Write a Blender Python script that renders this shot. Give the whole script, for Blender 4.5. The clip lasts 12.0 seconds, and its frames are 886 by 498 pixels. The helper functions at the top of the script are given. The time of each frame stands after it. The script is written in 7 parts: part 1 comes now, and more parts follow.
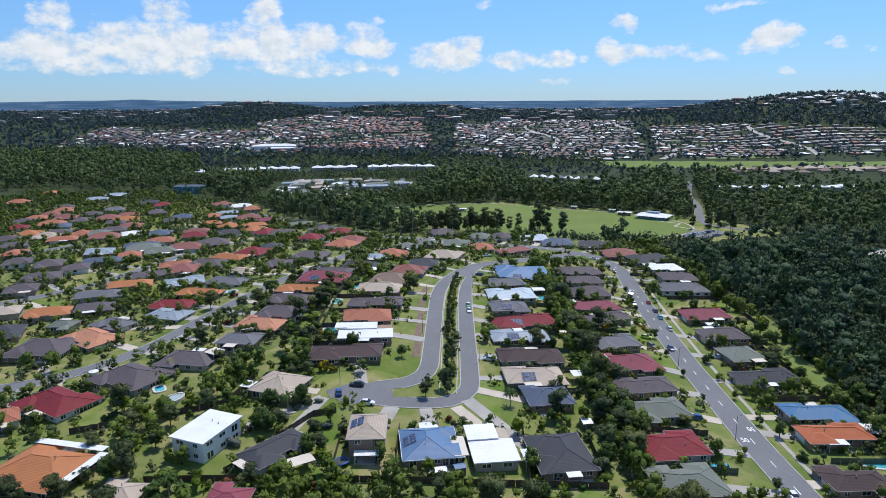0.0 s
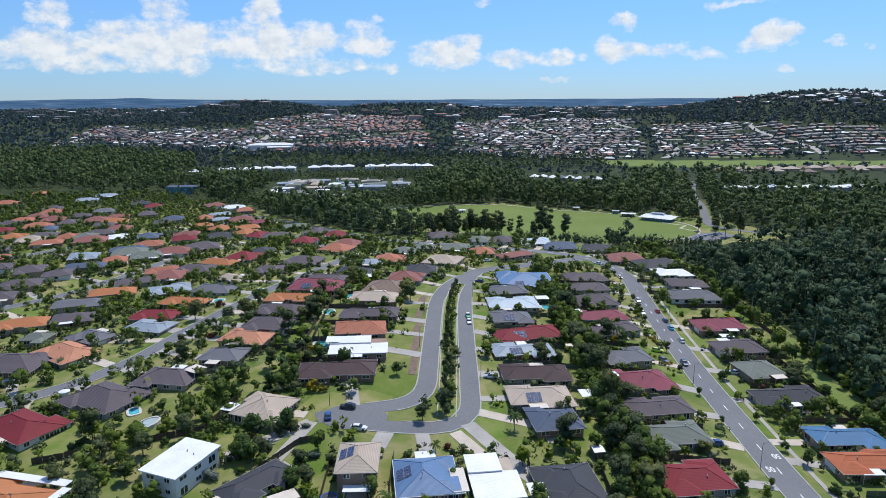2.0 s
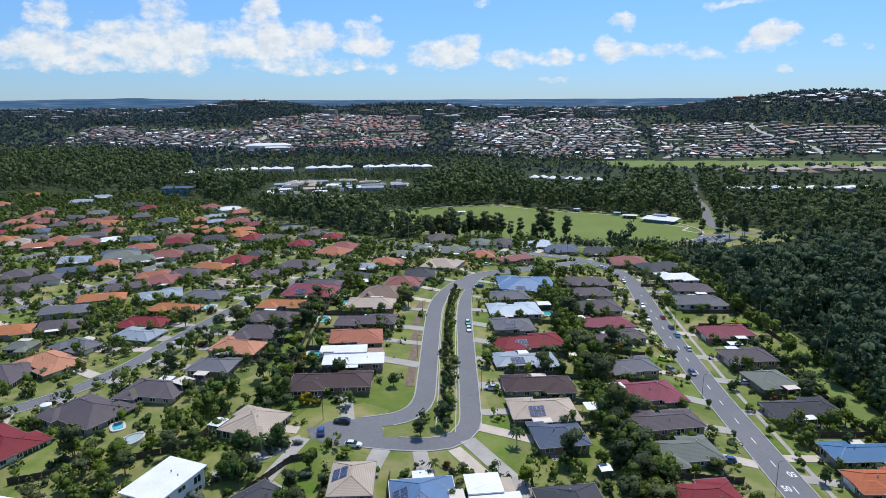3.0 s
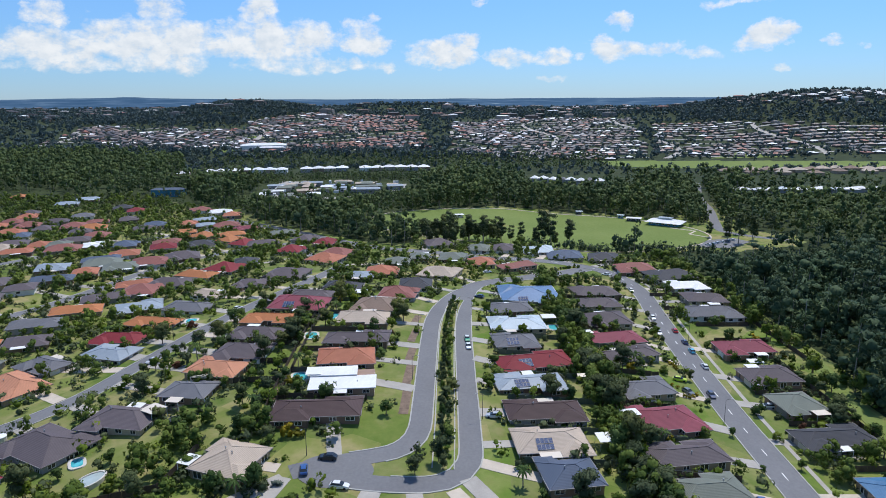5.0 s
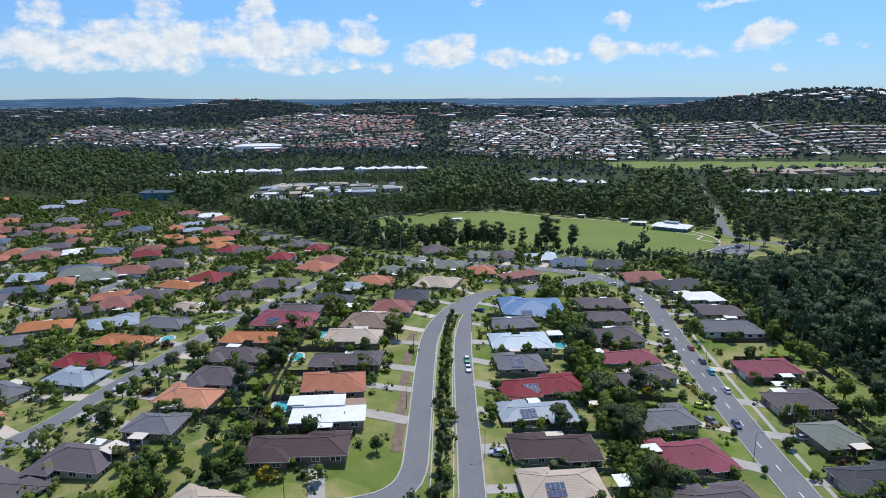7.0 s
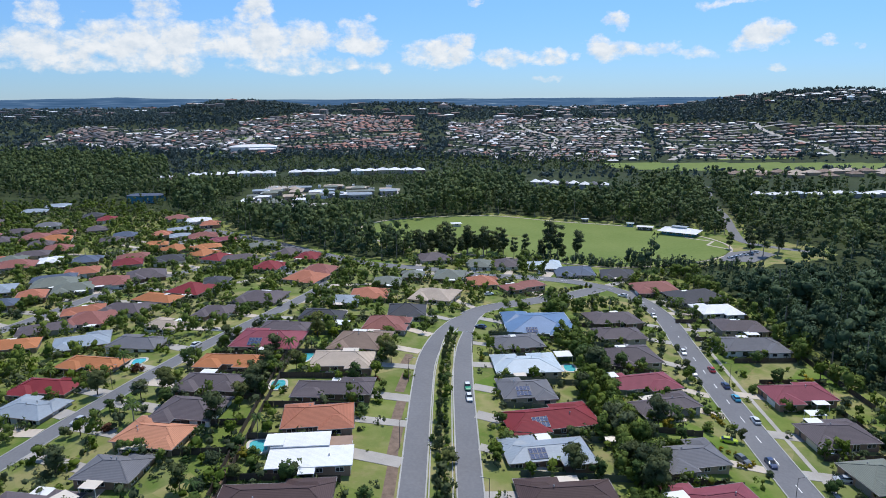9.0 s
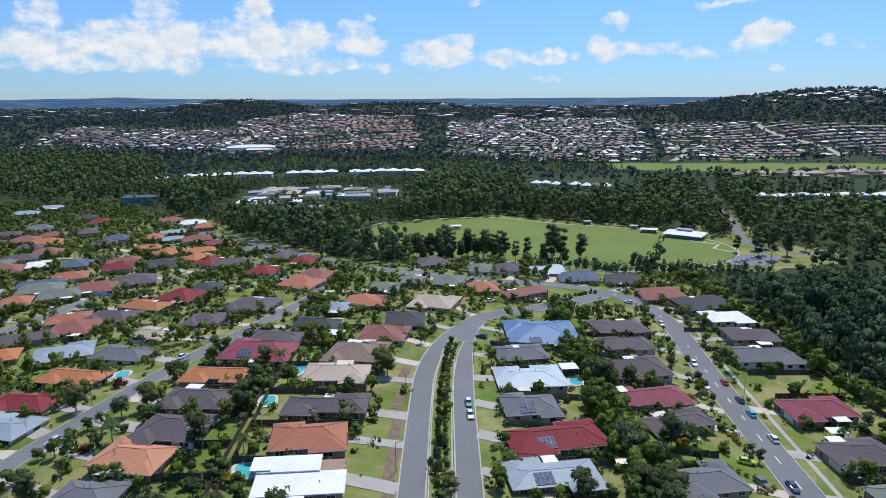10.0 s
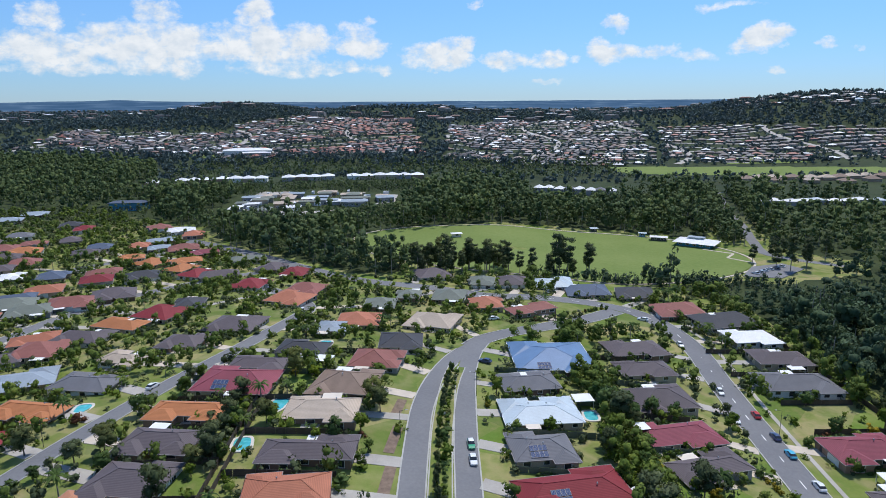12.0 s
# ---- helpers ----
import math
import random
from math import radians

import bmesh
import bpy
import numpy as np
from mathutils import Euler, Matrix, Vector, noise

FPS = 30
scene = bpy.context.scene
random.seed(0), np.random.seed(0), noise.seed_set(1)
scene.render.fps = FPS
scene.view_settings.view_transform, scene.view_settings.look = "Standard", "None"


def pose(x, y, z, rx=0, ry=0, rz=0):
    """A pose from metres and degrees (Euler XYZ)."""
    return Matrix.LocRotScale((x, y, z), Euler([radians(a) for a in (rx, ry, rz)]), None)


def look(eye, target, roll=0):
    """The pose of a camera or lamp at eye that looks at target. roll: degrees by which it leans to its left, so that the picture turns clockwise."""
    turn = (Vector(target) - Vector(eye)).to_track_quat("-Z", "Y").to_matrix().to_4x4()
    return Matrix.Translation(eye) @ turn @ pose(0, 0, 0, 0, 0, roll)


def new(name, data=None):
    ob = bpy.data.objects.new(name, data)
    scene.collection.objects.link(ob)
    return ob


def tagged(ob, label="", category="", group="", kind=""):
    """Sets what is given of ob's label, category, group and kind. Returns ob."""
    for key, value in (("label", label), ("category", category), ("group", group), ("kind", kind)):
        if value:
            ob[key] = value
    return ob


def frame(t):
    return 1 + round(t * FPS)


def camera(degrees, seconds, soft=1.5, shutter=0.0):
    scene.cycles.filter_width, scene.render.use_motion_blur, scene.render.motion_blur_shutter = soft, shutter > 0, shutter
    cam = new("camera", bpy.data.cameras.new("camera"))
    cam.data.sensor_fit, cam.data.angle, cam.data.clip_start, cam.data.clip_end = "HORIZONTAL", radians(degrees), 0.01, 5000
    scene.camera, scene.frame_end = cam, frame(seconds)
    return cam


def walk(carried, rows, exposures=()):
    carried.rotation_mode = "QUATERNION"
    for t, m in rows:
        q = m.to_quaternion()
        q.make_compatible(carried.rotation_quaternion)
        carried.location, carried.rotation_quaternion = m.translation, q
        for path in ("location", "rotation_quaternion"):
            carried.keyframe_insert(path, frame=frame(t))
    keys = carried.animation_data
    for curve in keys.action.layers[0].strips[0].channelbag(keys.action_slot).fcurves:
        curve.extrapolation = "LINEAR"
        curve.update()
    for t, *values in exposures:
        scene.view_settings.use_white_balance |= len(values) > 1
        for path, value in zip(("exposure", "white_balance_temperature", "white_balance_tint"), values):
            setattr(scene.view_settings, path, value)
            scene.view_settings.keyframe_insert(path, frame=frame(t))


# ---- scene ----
cam = camera(68.0, 12.0, soft=0.9)
PATH = [
    (0.0, 0.00, 0.00, 87.00, -12.69, 0.30, 0.00),
    (0.5, 0.07, 3.71, 87.01, -12.69, 0.30, -0.01),
    (1.0, 0.13, 7.56, 87.01, -12.76, 0.31, -0.03),
    (1.5, 0.20, 11.54, 87.01, -12.76, 0.31, -0.06),
    (2.0, 0.26, 15.64, 87.00, -12.83, 0.32, -0.09),
    (2.5, 0.32, 19.87, 86.98, -12.83, 0.32, -0.13),
    (3.0, 0.38, 24.21, 86.96, -12.83, 0.33, -0.17),
    (5.0, 0.64, 42.62, 86.80, -12.90, 0.34, -0.35),
    (5.5, 0.70, 47.46, 86.74, -12.90, 0.35, -0.40),
    (6.0, 0.77, 52.39, 86.67, -12.90, 0.35, -0.45),
    (6.5, 0.85, 57.40, 86.60, -12.90, 0.36, -0.49),
    (7.0, 0.93, 62.48, 86.52, -12.90, 0.36, -0.54),
    (9.0, 1.28, 83.44, 86.14, -12.89, 0.38, -0.67),
    (9.5, 1.39, 88.82, 86.03, -12.89, 0.38, -0.69),
    (10.0, 1.50, 94.24, 85.91, -12.89, 0.39, -0.70),
    (10.5, 1.62, 99.71, 85.79, -12.89, 0.39, -0.71),
    (11.0, 1.75, 105.20, 85.66, -12.82, 0.40, -0.71),
    (11.5, 1.88, 110.72, 85.52, -12.82, 0.40, -0.70),
    (12.0, 2.03, 116.27, 85.37, -12.67, 0.41, -0.68),
]
walk(cam, [(t, pose(x, y, z, 90 + p, r, w)) for t, x, y, z, p, r, w in PATH])

# ---- sky and sun ----
CLOUDS = [  # azimuth, elevation, half width, half height, thickness
    (-29.7, 3.71, 4.68, 1.64, 1.0),
    (-32.2, 3.44, 2.39, 1.15, 0.8),
    (-23.3, 4.10, 6.18, 2.46, 1.0),
    (-20.4, 4.38, 3.89, 2.26, 1.0),
    (-21.9, 6.61, 2.11, 1.36, 0.8),
    (-29.3, 6.06, 2.08, 1.29, 0.8),
    (-14.0, 4.50, 5.73, 2.59, 1.0),
    (-14.5, 6.85, 2.29, 1.91, 0.9),
    (-10.4, 4.76, 2.64, 1.84, 0.9),
    (-6.0, 4.57, 2.70, 1.60, 1.0),
    (-5.5, 6.43, 1.50, 0.73, 0.6),
    (-6.9, 5.45, 1.60, 0.95, 0.6),
    (0.4, 3.66, 3.81, 1.51, 1.0),
    (2.6, 4.45, 1.52, 0.86, 0.8),
    (5.8, 3.16, 2.42, 0.98, 0.8),
]
CLOUDS += [
    (9.5, 3.34, 2.22, 0.97, 0.8),
    (14.3, 3.69, 3.03, 1.26, 0.9),
    (18.2, 3.60, 2.43, 0.93, 0.6),
    (20.7, 3.32, 1.89, 0.71, 0.5),
    (26.0, 4.46, 2.58, 1.25, 1.0),
    (24.7, 3.82, 1.77, 0.98, 0.7),
    (14.9, 5.97, 1.40, 0.82, 0.7),
    (30.5, 3.94, 1.00, 0.37, 0.5),
    (26.4, 2.00, 1.09, 0.45, 0.5),
    (22.5, 6.89, 3.58, 0.48, 0.5),
    (3.6, 7.53, 0.96, 0.52, 0.6),
    (-25.8, 2.60, 10.41, 0.79, 0.7),
    (-10.5, 2.66, 8.62, 0.76, 0.6),
    (9.6, 1.66, 1.60, 0.38, 0.5),
    (-4.4, 2.53, 1.36, 0.49, 0.6),
    (32.4, 3.51, 0.77, 0.55, 0.5),
]
SKY_LOW, SKY_HIGH = (0.50, 0.74, 1.22, 1), (0.86, 1.20, 1.48, 1)

# ---- world, sun ----
SUN_AZ, SUN_EL = 28.0, 62.0            # degrees to the right of +y, and above the horizon
wd = bpy.data.worlds.new("sky")
scene.world = wd
wd.use_nodes = True
wt = wd.node_tree
wt.nodes.clear()


def wnode(kind, **kw):
    n = wt.nodes.new(kind)
    for k, v in kw.items():
        n.inputs[k].default_value = v
    return n


def wmath(op, a, b=None, clamp=False):
    n = wt.nodes.new("ShaderNodeMath")
    n.operation, n.use_clamp = op, clamp
    for i, v in enumerate((a, b)):
        if v is None:
            continue
        if isinstance(v, (int, float)):
            n.inputs[i].default_value = v
        else:
            wt.links.new(v, n.inputs[i])
    return n.outputs[0]


sky = wt.nodes.new("ShaderNodeTexSky")
sky.sky_type, sky.sun_disc = "NISHITA", False
sky.sun_elevation, sky.sun_rotation = radians(SUN_EL), radians(SUN_AZ)
sky.air_density, sky.dust_density, sky.ozone_density = 1.0, 0.0, 4.0
tex = wt.nodes.new("ShaderNodeTexCoord")
sep = wt.nodes.new("ShaderNodeSeparateXYZ")
wt.links.new(tex.outputs["Generated"], sep.inputs[0])
az = wmath("MULTIPLY", wmath("ARCTAN2", sep.outputs[0], sep.outputs[1]), 180 / math.pi)
el = wmath("MULTIPLY", wmath("ARCSINE", sep.outputs[2]), 180 / math.pi)
# fluffy edges: noise over azimuth and elevation
comb = wt.nodes.new("ShaderNodeCombineXYZ")
wt.links.new(az, comb.inputs[0])
wt.links.new(wmath("MULTIPLY", el, 1.35), comb.inputs[1])
n1 = wnode("ShaderNodeTexNoise", Scale=0.62, Detail=9.0, Roughness=0.62)
n2 = wnode("ShaderNodeTexNoise", Scale=0.13, Detail=4.0, Roughness=0.55)
wt.links.new(comb.outputs[0], n1.inputs["Vector"])
wt.links.new(comb.outputs[0], n2.inputs["Vector"])


n4 = wnode("ShaderNodeTexNoise", Scale=0.34, Detail=5.0, Roughness=0.6)
shift = wt.nodes.new("ShaderNodeVectorMath")
shift.operation = "ADD"
shift.inputs[1].default_value = (37.0, 11.0, 5.0)
wt.links.new(comb.outputs[0], shift.inputs[0])
wt.links.new(shift.outputs[0], n4.inputs["Vector"])
wsep = wt.nodes.new("ShaderNodeSeparateXYZ")
wt.links.new(n4.outputs[1], wsep.inputs[0])
azw = wmath("ADD", az, wmath("MULTIPLY", wmath("SUBTRACT", wsep.outputs[0], 0.5), 5.0))
elw = wmath("ADD", el, wmath("MULTIPLY", wmath("SUBTRACT", wsep.outputs[1], 0.5), 2.2))


def cloud(a, e, ra, re, k=1.0):
    """A heap of cumulus at azimuth a and elevation e, degrees, flat below."""
    u = wmath("MULTIPLY", wmath("SUBTRACT", azw, a), 1 / ra)
    v = wmath("MULTIPLY", wmath("SUBTRACT", elw, e), 1 / re)
    low = wmath("MULTIPLY", wmath("MINIMUM", v, 0.0), 0.7)
    r2 = wmath("ADD", wmath("ADD", wmath("MULTIPLY", u, u), wmath("MULTIPLY", v, v)), wmath("MULTIPLY", low, low))
    return wmath("MULTIPLY", wmath("MAXIMUM", wmath("SUBTRACT", 1.0, r2), 0.0), k)


heaps = None
for c in CLOUDS:
    b = cloud(*c)
    heaps = b if heaps is None else wmath("MAXIMUM", heaps, b)
# scattered cumulus over the rest of the sky, outside the stretch ahead
behind = wmath("MULTIPLY", wmath("SUBTRACT", wmath("ABSOLUTE", az), 45.0), 0.05, True)
rest = wmath("MULTIPLY", wmath("MULTIPLY", wmath("SUBTRACT", n2.outputs[0], 0.5), 4.0), behind)
field = wmath("MAXIMUM", heaps, rest)
dens = wmath("ADD", wmath("MULTIPLY", wmath("SUBTRACT", n1.outputs[0], 0.5), 2.6), field)
mask = wmath("MULTIPLY", wmath("SUBTRACT", dens, 0.12), 1.35, True)
mask = wmath("MULTIPLY", mask, wmath("MULTIPLY", field, 3.4, True))
mask = wmath("MULTIPLY", mask, wmath("MULTIPLY", el, 0.6, True))
# sunlit tops and greyer hollows: how the heap's thickness changes upwards
up = wt.nodes.new("ShaderNodeVectorMath")
up.operation = "ADD"
up.inputs[1].default_value = (0.35, 0.75, 0)
wt.links.new(comb.outputs[0], up.inputs[0])
n3 = wnode("ShaderNodeTexNoise", Scale=0.62, Detail=5.0, Roughness=0.55)
wt.links.new(up.outputs[0], n3.inputs["Vector"])
core = wmath("ADD", wmath("MULTIPLY", wmath("SUBTRACT", n1.outputs[0], n3.outputs[0]), 2.0), 0.62, True)
lit = wt.nodes.new("ShaderNodeMixRGB")
lit.inputs[1].default_value, lit.inputs[2].default_value = (6.2, 7.0, 7.9, 1), (8.9, 9.1, 9.3, 1)
wt.links.new(core, lit.inputs[0])
tint = wt.nodes.new("ShaderNodeMixRGB")
tint.blend_type, tint.inputs[0].default_value = "MULTIPLY", 1.0
fade = wt.nodes.new("ShaderNodeValToRGB")
fade.color_ramp.elements[0].position, fade.color_ramp.elements[0].color = 0.0, SKY_LOW
fade.color_ramp.elements[1].position, fade.color_ramp.elements[1].color = 1.0, SKY_HIGH
wt.links.new(wmath("MULTIPLY", el, 1 / 14.0, True), fade.inputs[0])
wt.links.new(fade.outputs[0], tint.inputs[2])
wt.links.new(sky.outputs[0], tint.inputs[1])
mix = wt.nodes.new("ShaderNodeMixRGB")
wt.links.new(wmath("MULTIPLY", mask, 0.92), mix.inputs[0])
wt.links.new(tint.outputs[0], mix.inputs[1])
wt.links.new(lit.outputs[0], mix.inputs[2])
bg = wnode("ShaderNodeBackground", Strength=0.1)
out = wt.nodes.new("ShaderNodeOutputWorld")
wt.links.new(mix.outputs[0], bg.inputs[0])
wt.links.new(bg.outputs[0], out.inputs[0])

sun = new("sun", bpy.data.lights.new("sun", "SUN"))
sun.data.energy, sun.data.angle, sun.data.color = 3.6, radians(0.53), (1.0, 0.975, 0.94)
a, e = radians(SUN_AZ), radians(SUN_EL)
sun.matrix_world = look((0, 0, 300), (-math.sin(a) * math.cos(e), -math.cos(a) * math.cos(e), 300 - math.sin(e)))
scene.view_settings.exposure = 0.0

# ---- materials ----
def material(name, rough=0.8, metal=0.0, spec=0.5):
    m = bpy.data.materials.new(name)
    m.use_nodes = True
    nt = m.node_tree
    b = nt.nodes["Principled BSDF"]
    b.inputs["Roughness"].default_value, b.inputs["Metallic"].default_value = rough, metal
    b.inputs["Specular IOR Level"].default_value = spec
    return m, nt, b


def mixed(nt, fac, a, b, kind="MIX"):
    n = nt.nodes.new("ShaderNodeMixRGB")
    n.blend_type = kind
    for i, v in enumerate((fac, a, b)):
        if isinstance(v, (int, float)):
            n.inputs[i].default_value = v
        elif isinstance(v, tuple):
            n.inputs[i].default_value = (*v[:3], 1)
        else:
            nt.links.new(v, n.inputs[i])
    return n.outputs[0]


def coords(nt, kind="Object", scale=(1, 1, 1)):
    t = nt.nodes.new("ShaderNodeTexCoord")
    mp = nt.nodes.new("ShaderNodeMapping")
    mp.inputs["Scale"].default_value = scale
    if kind == "World":
        g = nt.nodes.new("ShaderNodeNewGeometry")
        nt.links.new(g.outputs["Position"], mp.inputs[0])
    else:
        nt.links.new(t.outputs[kind], mp.inputs[0])
    return mp.outputs[0]


def noise_tex(nt, vec, scale, detail=4.0, rough=0.55):
    n = nt.nodes.new("ShaderNodeTexNoise")
    n.inputs["Scale"].default_value, n.inputs["Detail"].default_value, n.inputs["Roughness"].default_value = scale, detail, rough
    nt.links.new(vec, n.inputs["Vector"])
    return n.outputs[0]


def ramp(nt, fac, *stops):
    n = nt.nodes.new("ShaderNodeValToRGB")
    els = n.color_ramp.elements
    while len(els) < len(stops):
        els.new(0.5)
    for e, (p, c) in zip(els, stops):
        e.position, e.color = p, (*c[:3], 1)
    nt.links.new(fac, n.inputs[0])
    return n.outputs[0]


def bumped(nt, b, height, strength=0.4, dist=0.02):
    n = nt.nodes.new("ShaderNodeBump")
    n.inputs["Strength"].default_value, n.inputs["Distance"].default_value = strength, dist
    nt.links.new(height, n.inputs["Height"])
    nt.links.new(n.outputs[0], b.inputs["Normal"])


def rand_object(nt):
    return nt.nodes.new("ShaderNodeObjectInfo").outputs["Random"]


def rand_island(nt):
    return nt.nodes.new("ShaderNodeNewGeometry").outputs["Random Per Island"]


def plain(name, col, rough=0.7, metal=0.0, var=0.15, scale=1.5, world=True, spec=0.5):
    """Paint, concrete or metal with two scales of wear."""
    m, nt, b = material(name, rough, metal, spec)
    v = coords(nt, "World" if world else "Object")
    big, small = noise_tex(nt, v, scale * 0.25, 3), noise_tex(nt, v, scale * 4, 5)
    dark = tuple(c * (1 - var) for c in col)
    light = tuple(min(1, c * (1 + var)) for c in col)
    c1 = ramp(nt, big, (0.3, dark), (0.7, light))
    c2 = mixed(nt, 0.35, c1, ramp(nt, small, (0.3, dark), (0.7, light)))
    nt.links.new(c2, b.inputs["Base Color"])
    bumped(nt, b, small, 0.15, 0.01)
    return m


def roof_mat(name, col, metal_sheet=False):
    m, nt, b = material(name, 0.55 if metal_sheet else 0.75, 0.0, 0.4 if metal_sheet else 0.3)
    v = coords(nt, "Object")
    big, small = noise_tex(nt, v, 0.22, 4), noise_tex(nt, v, 2.2, 5)
    r = rand_object(nt)
    dark, light = tuple(c * 0.72 for c in col), tuple(min(1, c * 1.22 + 0.01) for c in col)
    c1 = ramp(nt, big, (0.3, dark), (0.72, light))
    c2 = mixed(nt, 0.4, c1, ramp(nt, small, (0.3, dark), (0.7, light)))
    c3 = mixed(nt, 0.5, c2, ramp(nt, r, (0.0, tuple(c * 0.8 for c in col)), (1.0, tuple(min(1, c * 1.15) for c in col))))
    w = nt.nodes.new("ShaderNodeTexWave")
    w.bands_direction = "X" if metal_sheet else "Z"
    w.inputs["Scale"].default_value = 1.3 if metal_sheet else 2.2
    w.inputs["Distortion"].default_value = 0.0 if metal_sheet else 0.6
    nt.links.new(v, w.inputs["Vector"])
    c4 = mixed(nt, 0.12 if metal_sheet else 0.2, c3, w.outputs[0], "MULTIPLY")
    nt.links.new(c4, b.inputs["Base Color"])
    bumped(nt, b, w.outputs[0], 0.35, 0.03)
    return m


ROOFS = {
    "charcoal": roof_mat("charcoal_tiles", (0.065, 0.066, 0.076)),
    "plum": roof_mat("plum_grey_tiles", (0.13, 0.106, 0.114)),
    "brown": roof_mat("brown_tiles", (0.085, 0.052, 0.05)),
    "grey": roof_mat("grey_tiles", (0.17, 0.17, 0.185)),
    "slate": roof_mat("slate_blue_tiles", (0.10, 0.13, 0.19)),
    "lightgrey": roof_mat("pale_grey_sheet", (0.30, 0.35, 0.40), True),
    "pale": roof_mat("pale_blue_sheet", (0.50, 0.58, 0.63), True),
    "white": roof_mat("white_sheet", (0.80, 0.80, 0.80), True),
    "red": roof_mat("deep_red_tiles", (0.245, 0.028, 0.036)),
    "maroon": roof_mat("rose_red_tiles", (0.29, 0.07, 0.095)),
    "salmon": roof_mat("dusty_red_tiles", (0.30, 0.115, 0.095)),
    "terracotta": roof_mat("terracotta_tiles", (0.45, 0.165, 0.095)),
    "orange": roof_mat("orange_tiles", (0.50, 0.19, 0.075)),
    "deepblue": roof_mat("deep_blue_sheet", (0.045, 0.16, 0.31), True),
    "flame": roof_mat("flame_orange_tiles", (0.47, 0.135, 0.055)),
    "apricot": roof_mat("apricot_tiles", (0.56, 0.25, 0.145)),
    "cream": roof_mat("cream_tiles", (0.52, 0.42, 0.33)),
    "tan": roof_mat("tan_brown_tiles", (0.27, 0.19, 0.145)),
    "blue": roof_mat("blue_sheet", (0.12, 0.215, 0.37), True),
    "green": roof_mat("grey_green_tiles", (0.19, 0.21, 0.175)),
}
WALLS = [plain("cream_render", (0.46, 0.38, 0.29)), plain("tan_brick", (0.32, 0.21, 0.15)), plain("brown_brick", (0.20, 0.125, 0.09)),
         plain("white_render", (0.72, 0.71, 0.68)), plain("grey_render", (0.33, 0.32, 0.32)), plain("sand_brick", (0.40, 0.30, 0.21))]
M_WHITE = plain("white_paint", (0.78, 0.78, 0.76), 0.5, var=0.06)
M_CREAMSHEET = plain("cream_sheet", (0.68, 0.60, 0.50), 0.5, var=0.08)
M_TRIM = plain("gutter_paint", (0.26, 0.235, 0.22), 0.5)
M_DARK = plain("dark_steel", (0.05, 0.05, 0.055), 0.5)
M_STEEL = plain("galvanised_steel", (0.45, 0.46, 0.47), 0.4, 0.7)
M_CONC = plain("concrete", (0.40, 0.37, 0.33), 0.9, var=0.2, scale=0.8)
M_PAVE = plain("pale_paving", (0.56, 0.48, 0.39), 0.9, var=0.15)
M_KERB = plain("kerb_concrete", (0.42, 0.41, 0.38), 0.9, var=0.15)
M_LINE = plain("road_paint", (0.78, 0.78, 0.75), 0.7, var=0.1)
M_DIRT = plain("bare_garden_bed", (0.20, 0.14, 0.10), 0.95, var=0.4, scale=3)
M_FENCE = plain("weathered_timber", (0.085, 0.065, 0.05), 0.9, var=0.35, scale=2)
M_FENCE2 = plain("green_sheet_fence", (0.10, 0.13, 0.10), 0.6, var=0.15)
M_BARK = plain("bark", (0.13, 0.10, 0.08), 0.95, var=0.35, scale=2)
M_PALEBARK = plain("pale_bark", (0.30, 0.27, 0.23), 0.95, var=0.3, scale=1)
M_POOLRIM = plain("pool_coping", (0.60, 0.56, 0.50), 0.8)
M_TYRE = plain("tyre_rubber", (0.02, 0.02, 0.02), 0.9)

m, nt, b = material("asphalt", 0.9)
v = coords(nt, "World")
c = ramp(nt, noise_tex(nt, v, 0.05, 5, 0.6), (0.3, (0.155, 0.155, 0.165)), (0.7, (0.205, 0.205, 0.21)))
c = mixed(nt, 0.3, c, ramp(nt, noise_tex(nt, v, 1.3, 6), (0.3, (0.11, 0.11, 0.12)), (0.7, (0.22, 0.22, 0.22))))
nt.links.new(c, b.inputs["Base Color"])
bumped(nt, b, noise_tex(nt, v, 14, 3), 0.3, 0.01)
M_ROAD = m

m, nt, b = material("window_glass", 0.08, 0.0, 0.6)
b.inputs["Base Color"].default_value = (0.03, 0.035, 0.04, 1)
M_GLASS = m
m, nt, b = material("solar_cells", 0.55, 0.0, 0.15)
v = coords(nt, "Object")
br = nt.nodes.new("ShaderNodeTexBrick")
br.offset = 0.0
br.inputs["Scale"].default_value, br.inputs["Mortar Size"].default_value = 6.0, 0.02
br.inputs["Color1"].default_value = br.inputs["Color2"].default_value = (0.02, 0.045, 0.13, 1)
br.inputs["Mortar"].default_value = (0.18, 0.22, 0.3, 1)
nt.links.new(v, br.inputs["Vector"])
nt.links.new(br.outputs[0], b.inputs["Base Color"])
M_SOLAR = m
m, nt, b = material("pool_water", 0.05, 0.0, 0.6)
v = coords(nt, "World")
nt.links.new(ramp(nt, noise_tex(nt, v, 0.8, 3), (0.35, (0.05, 0.38, 0.42)), (0.65, (0.12, 0.52, 0.55))), b.inputs["Base Color"])
bumped(nt, b, noise_tex(nt, v, 3.0, 3), 0.2, 0.02)
M_WATER = m


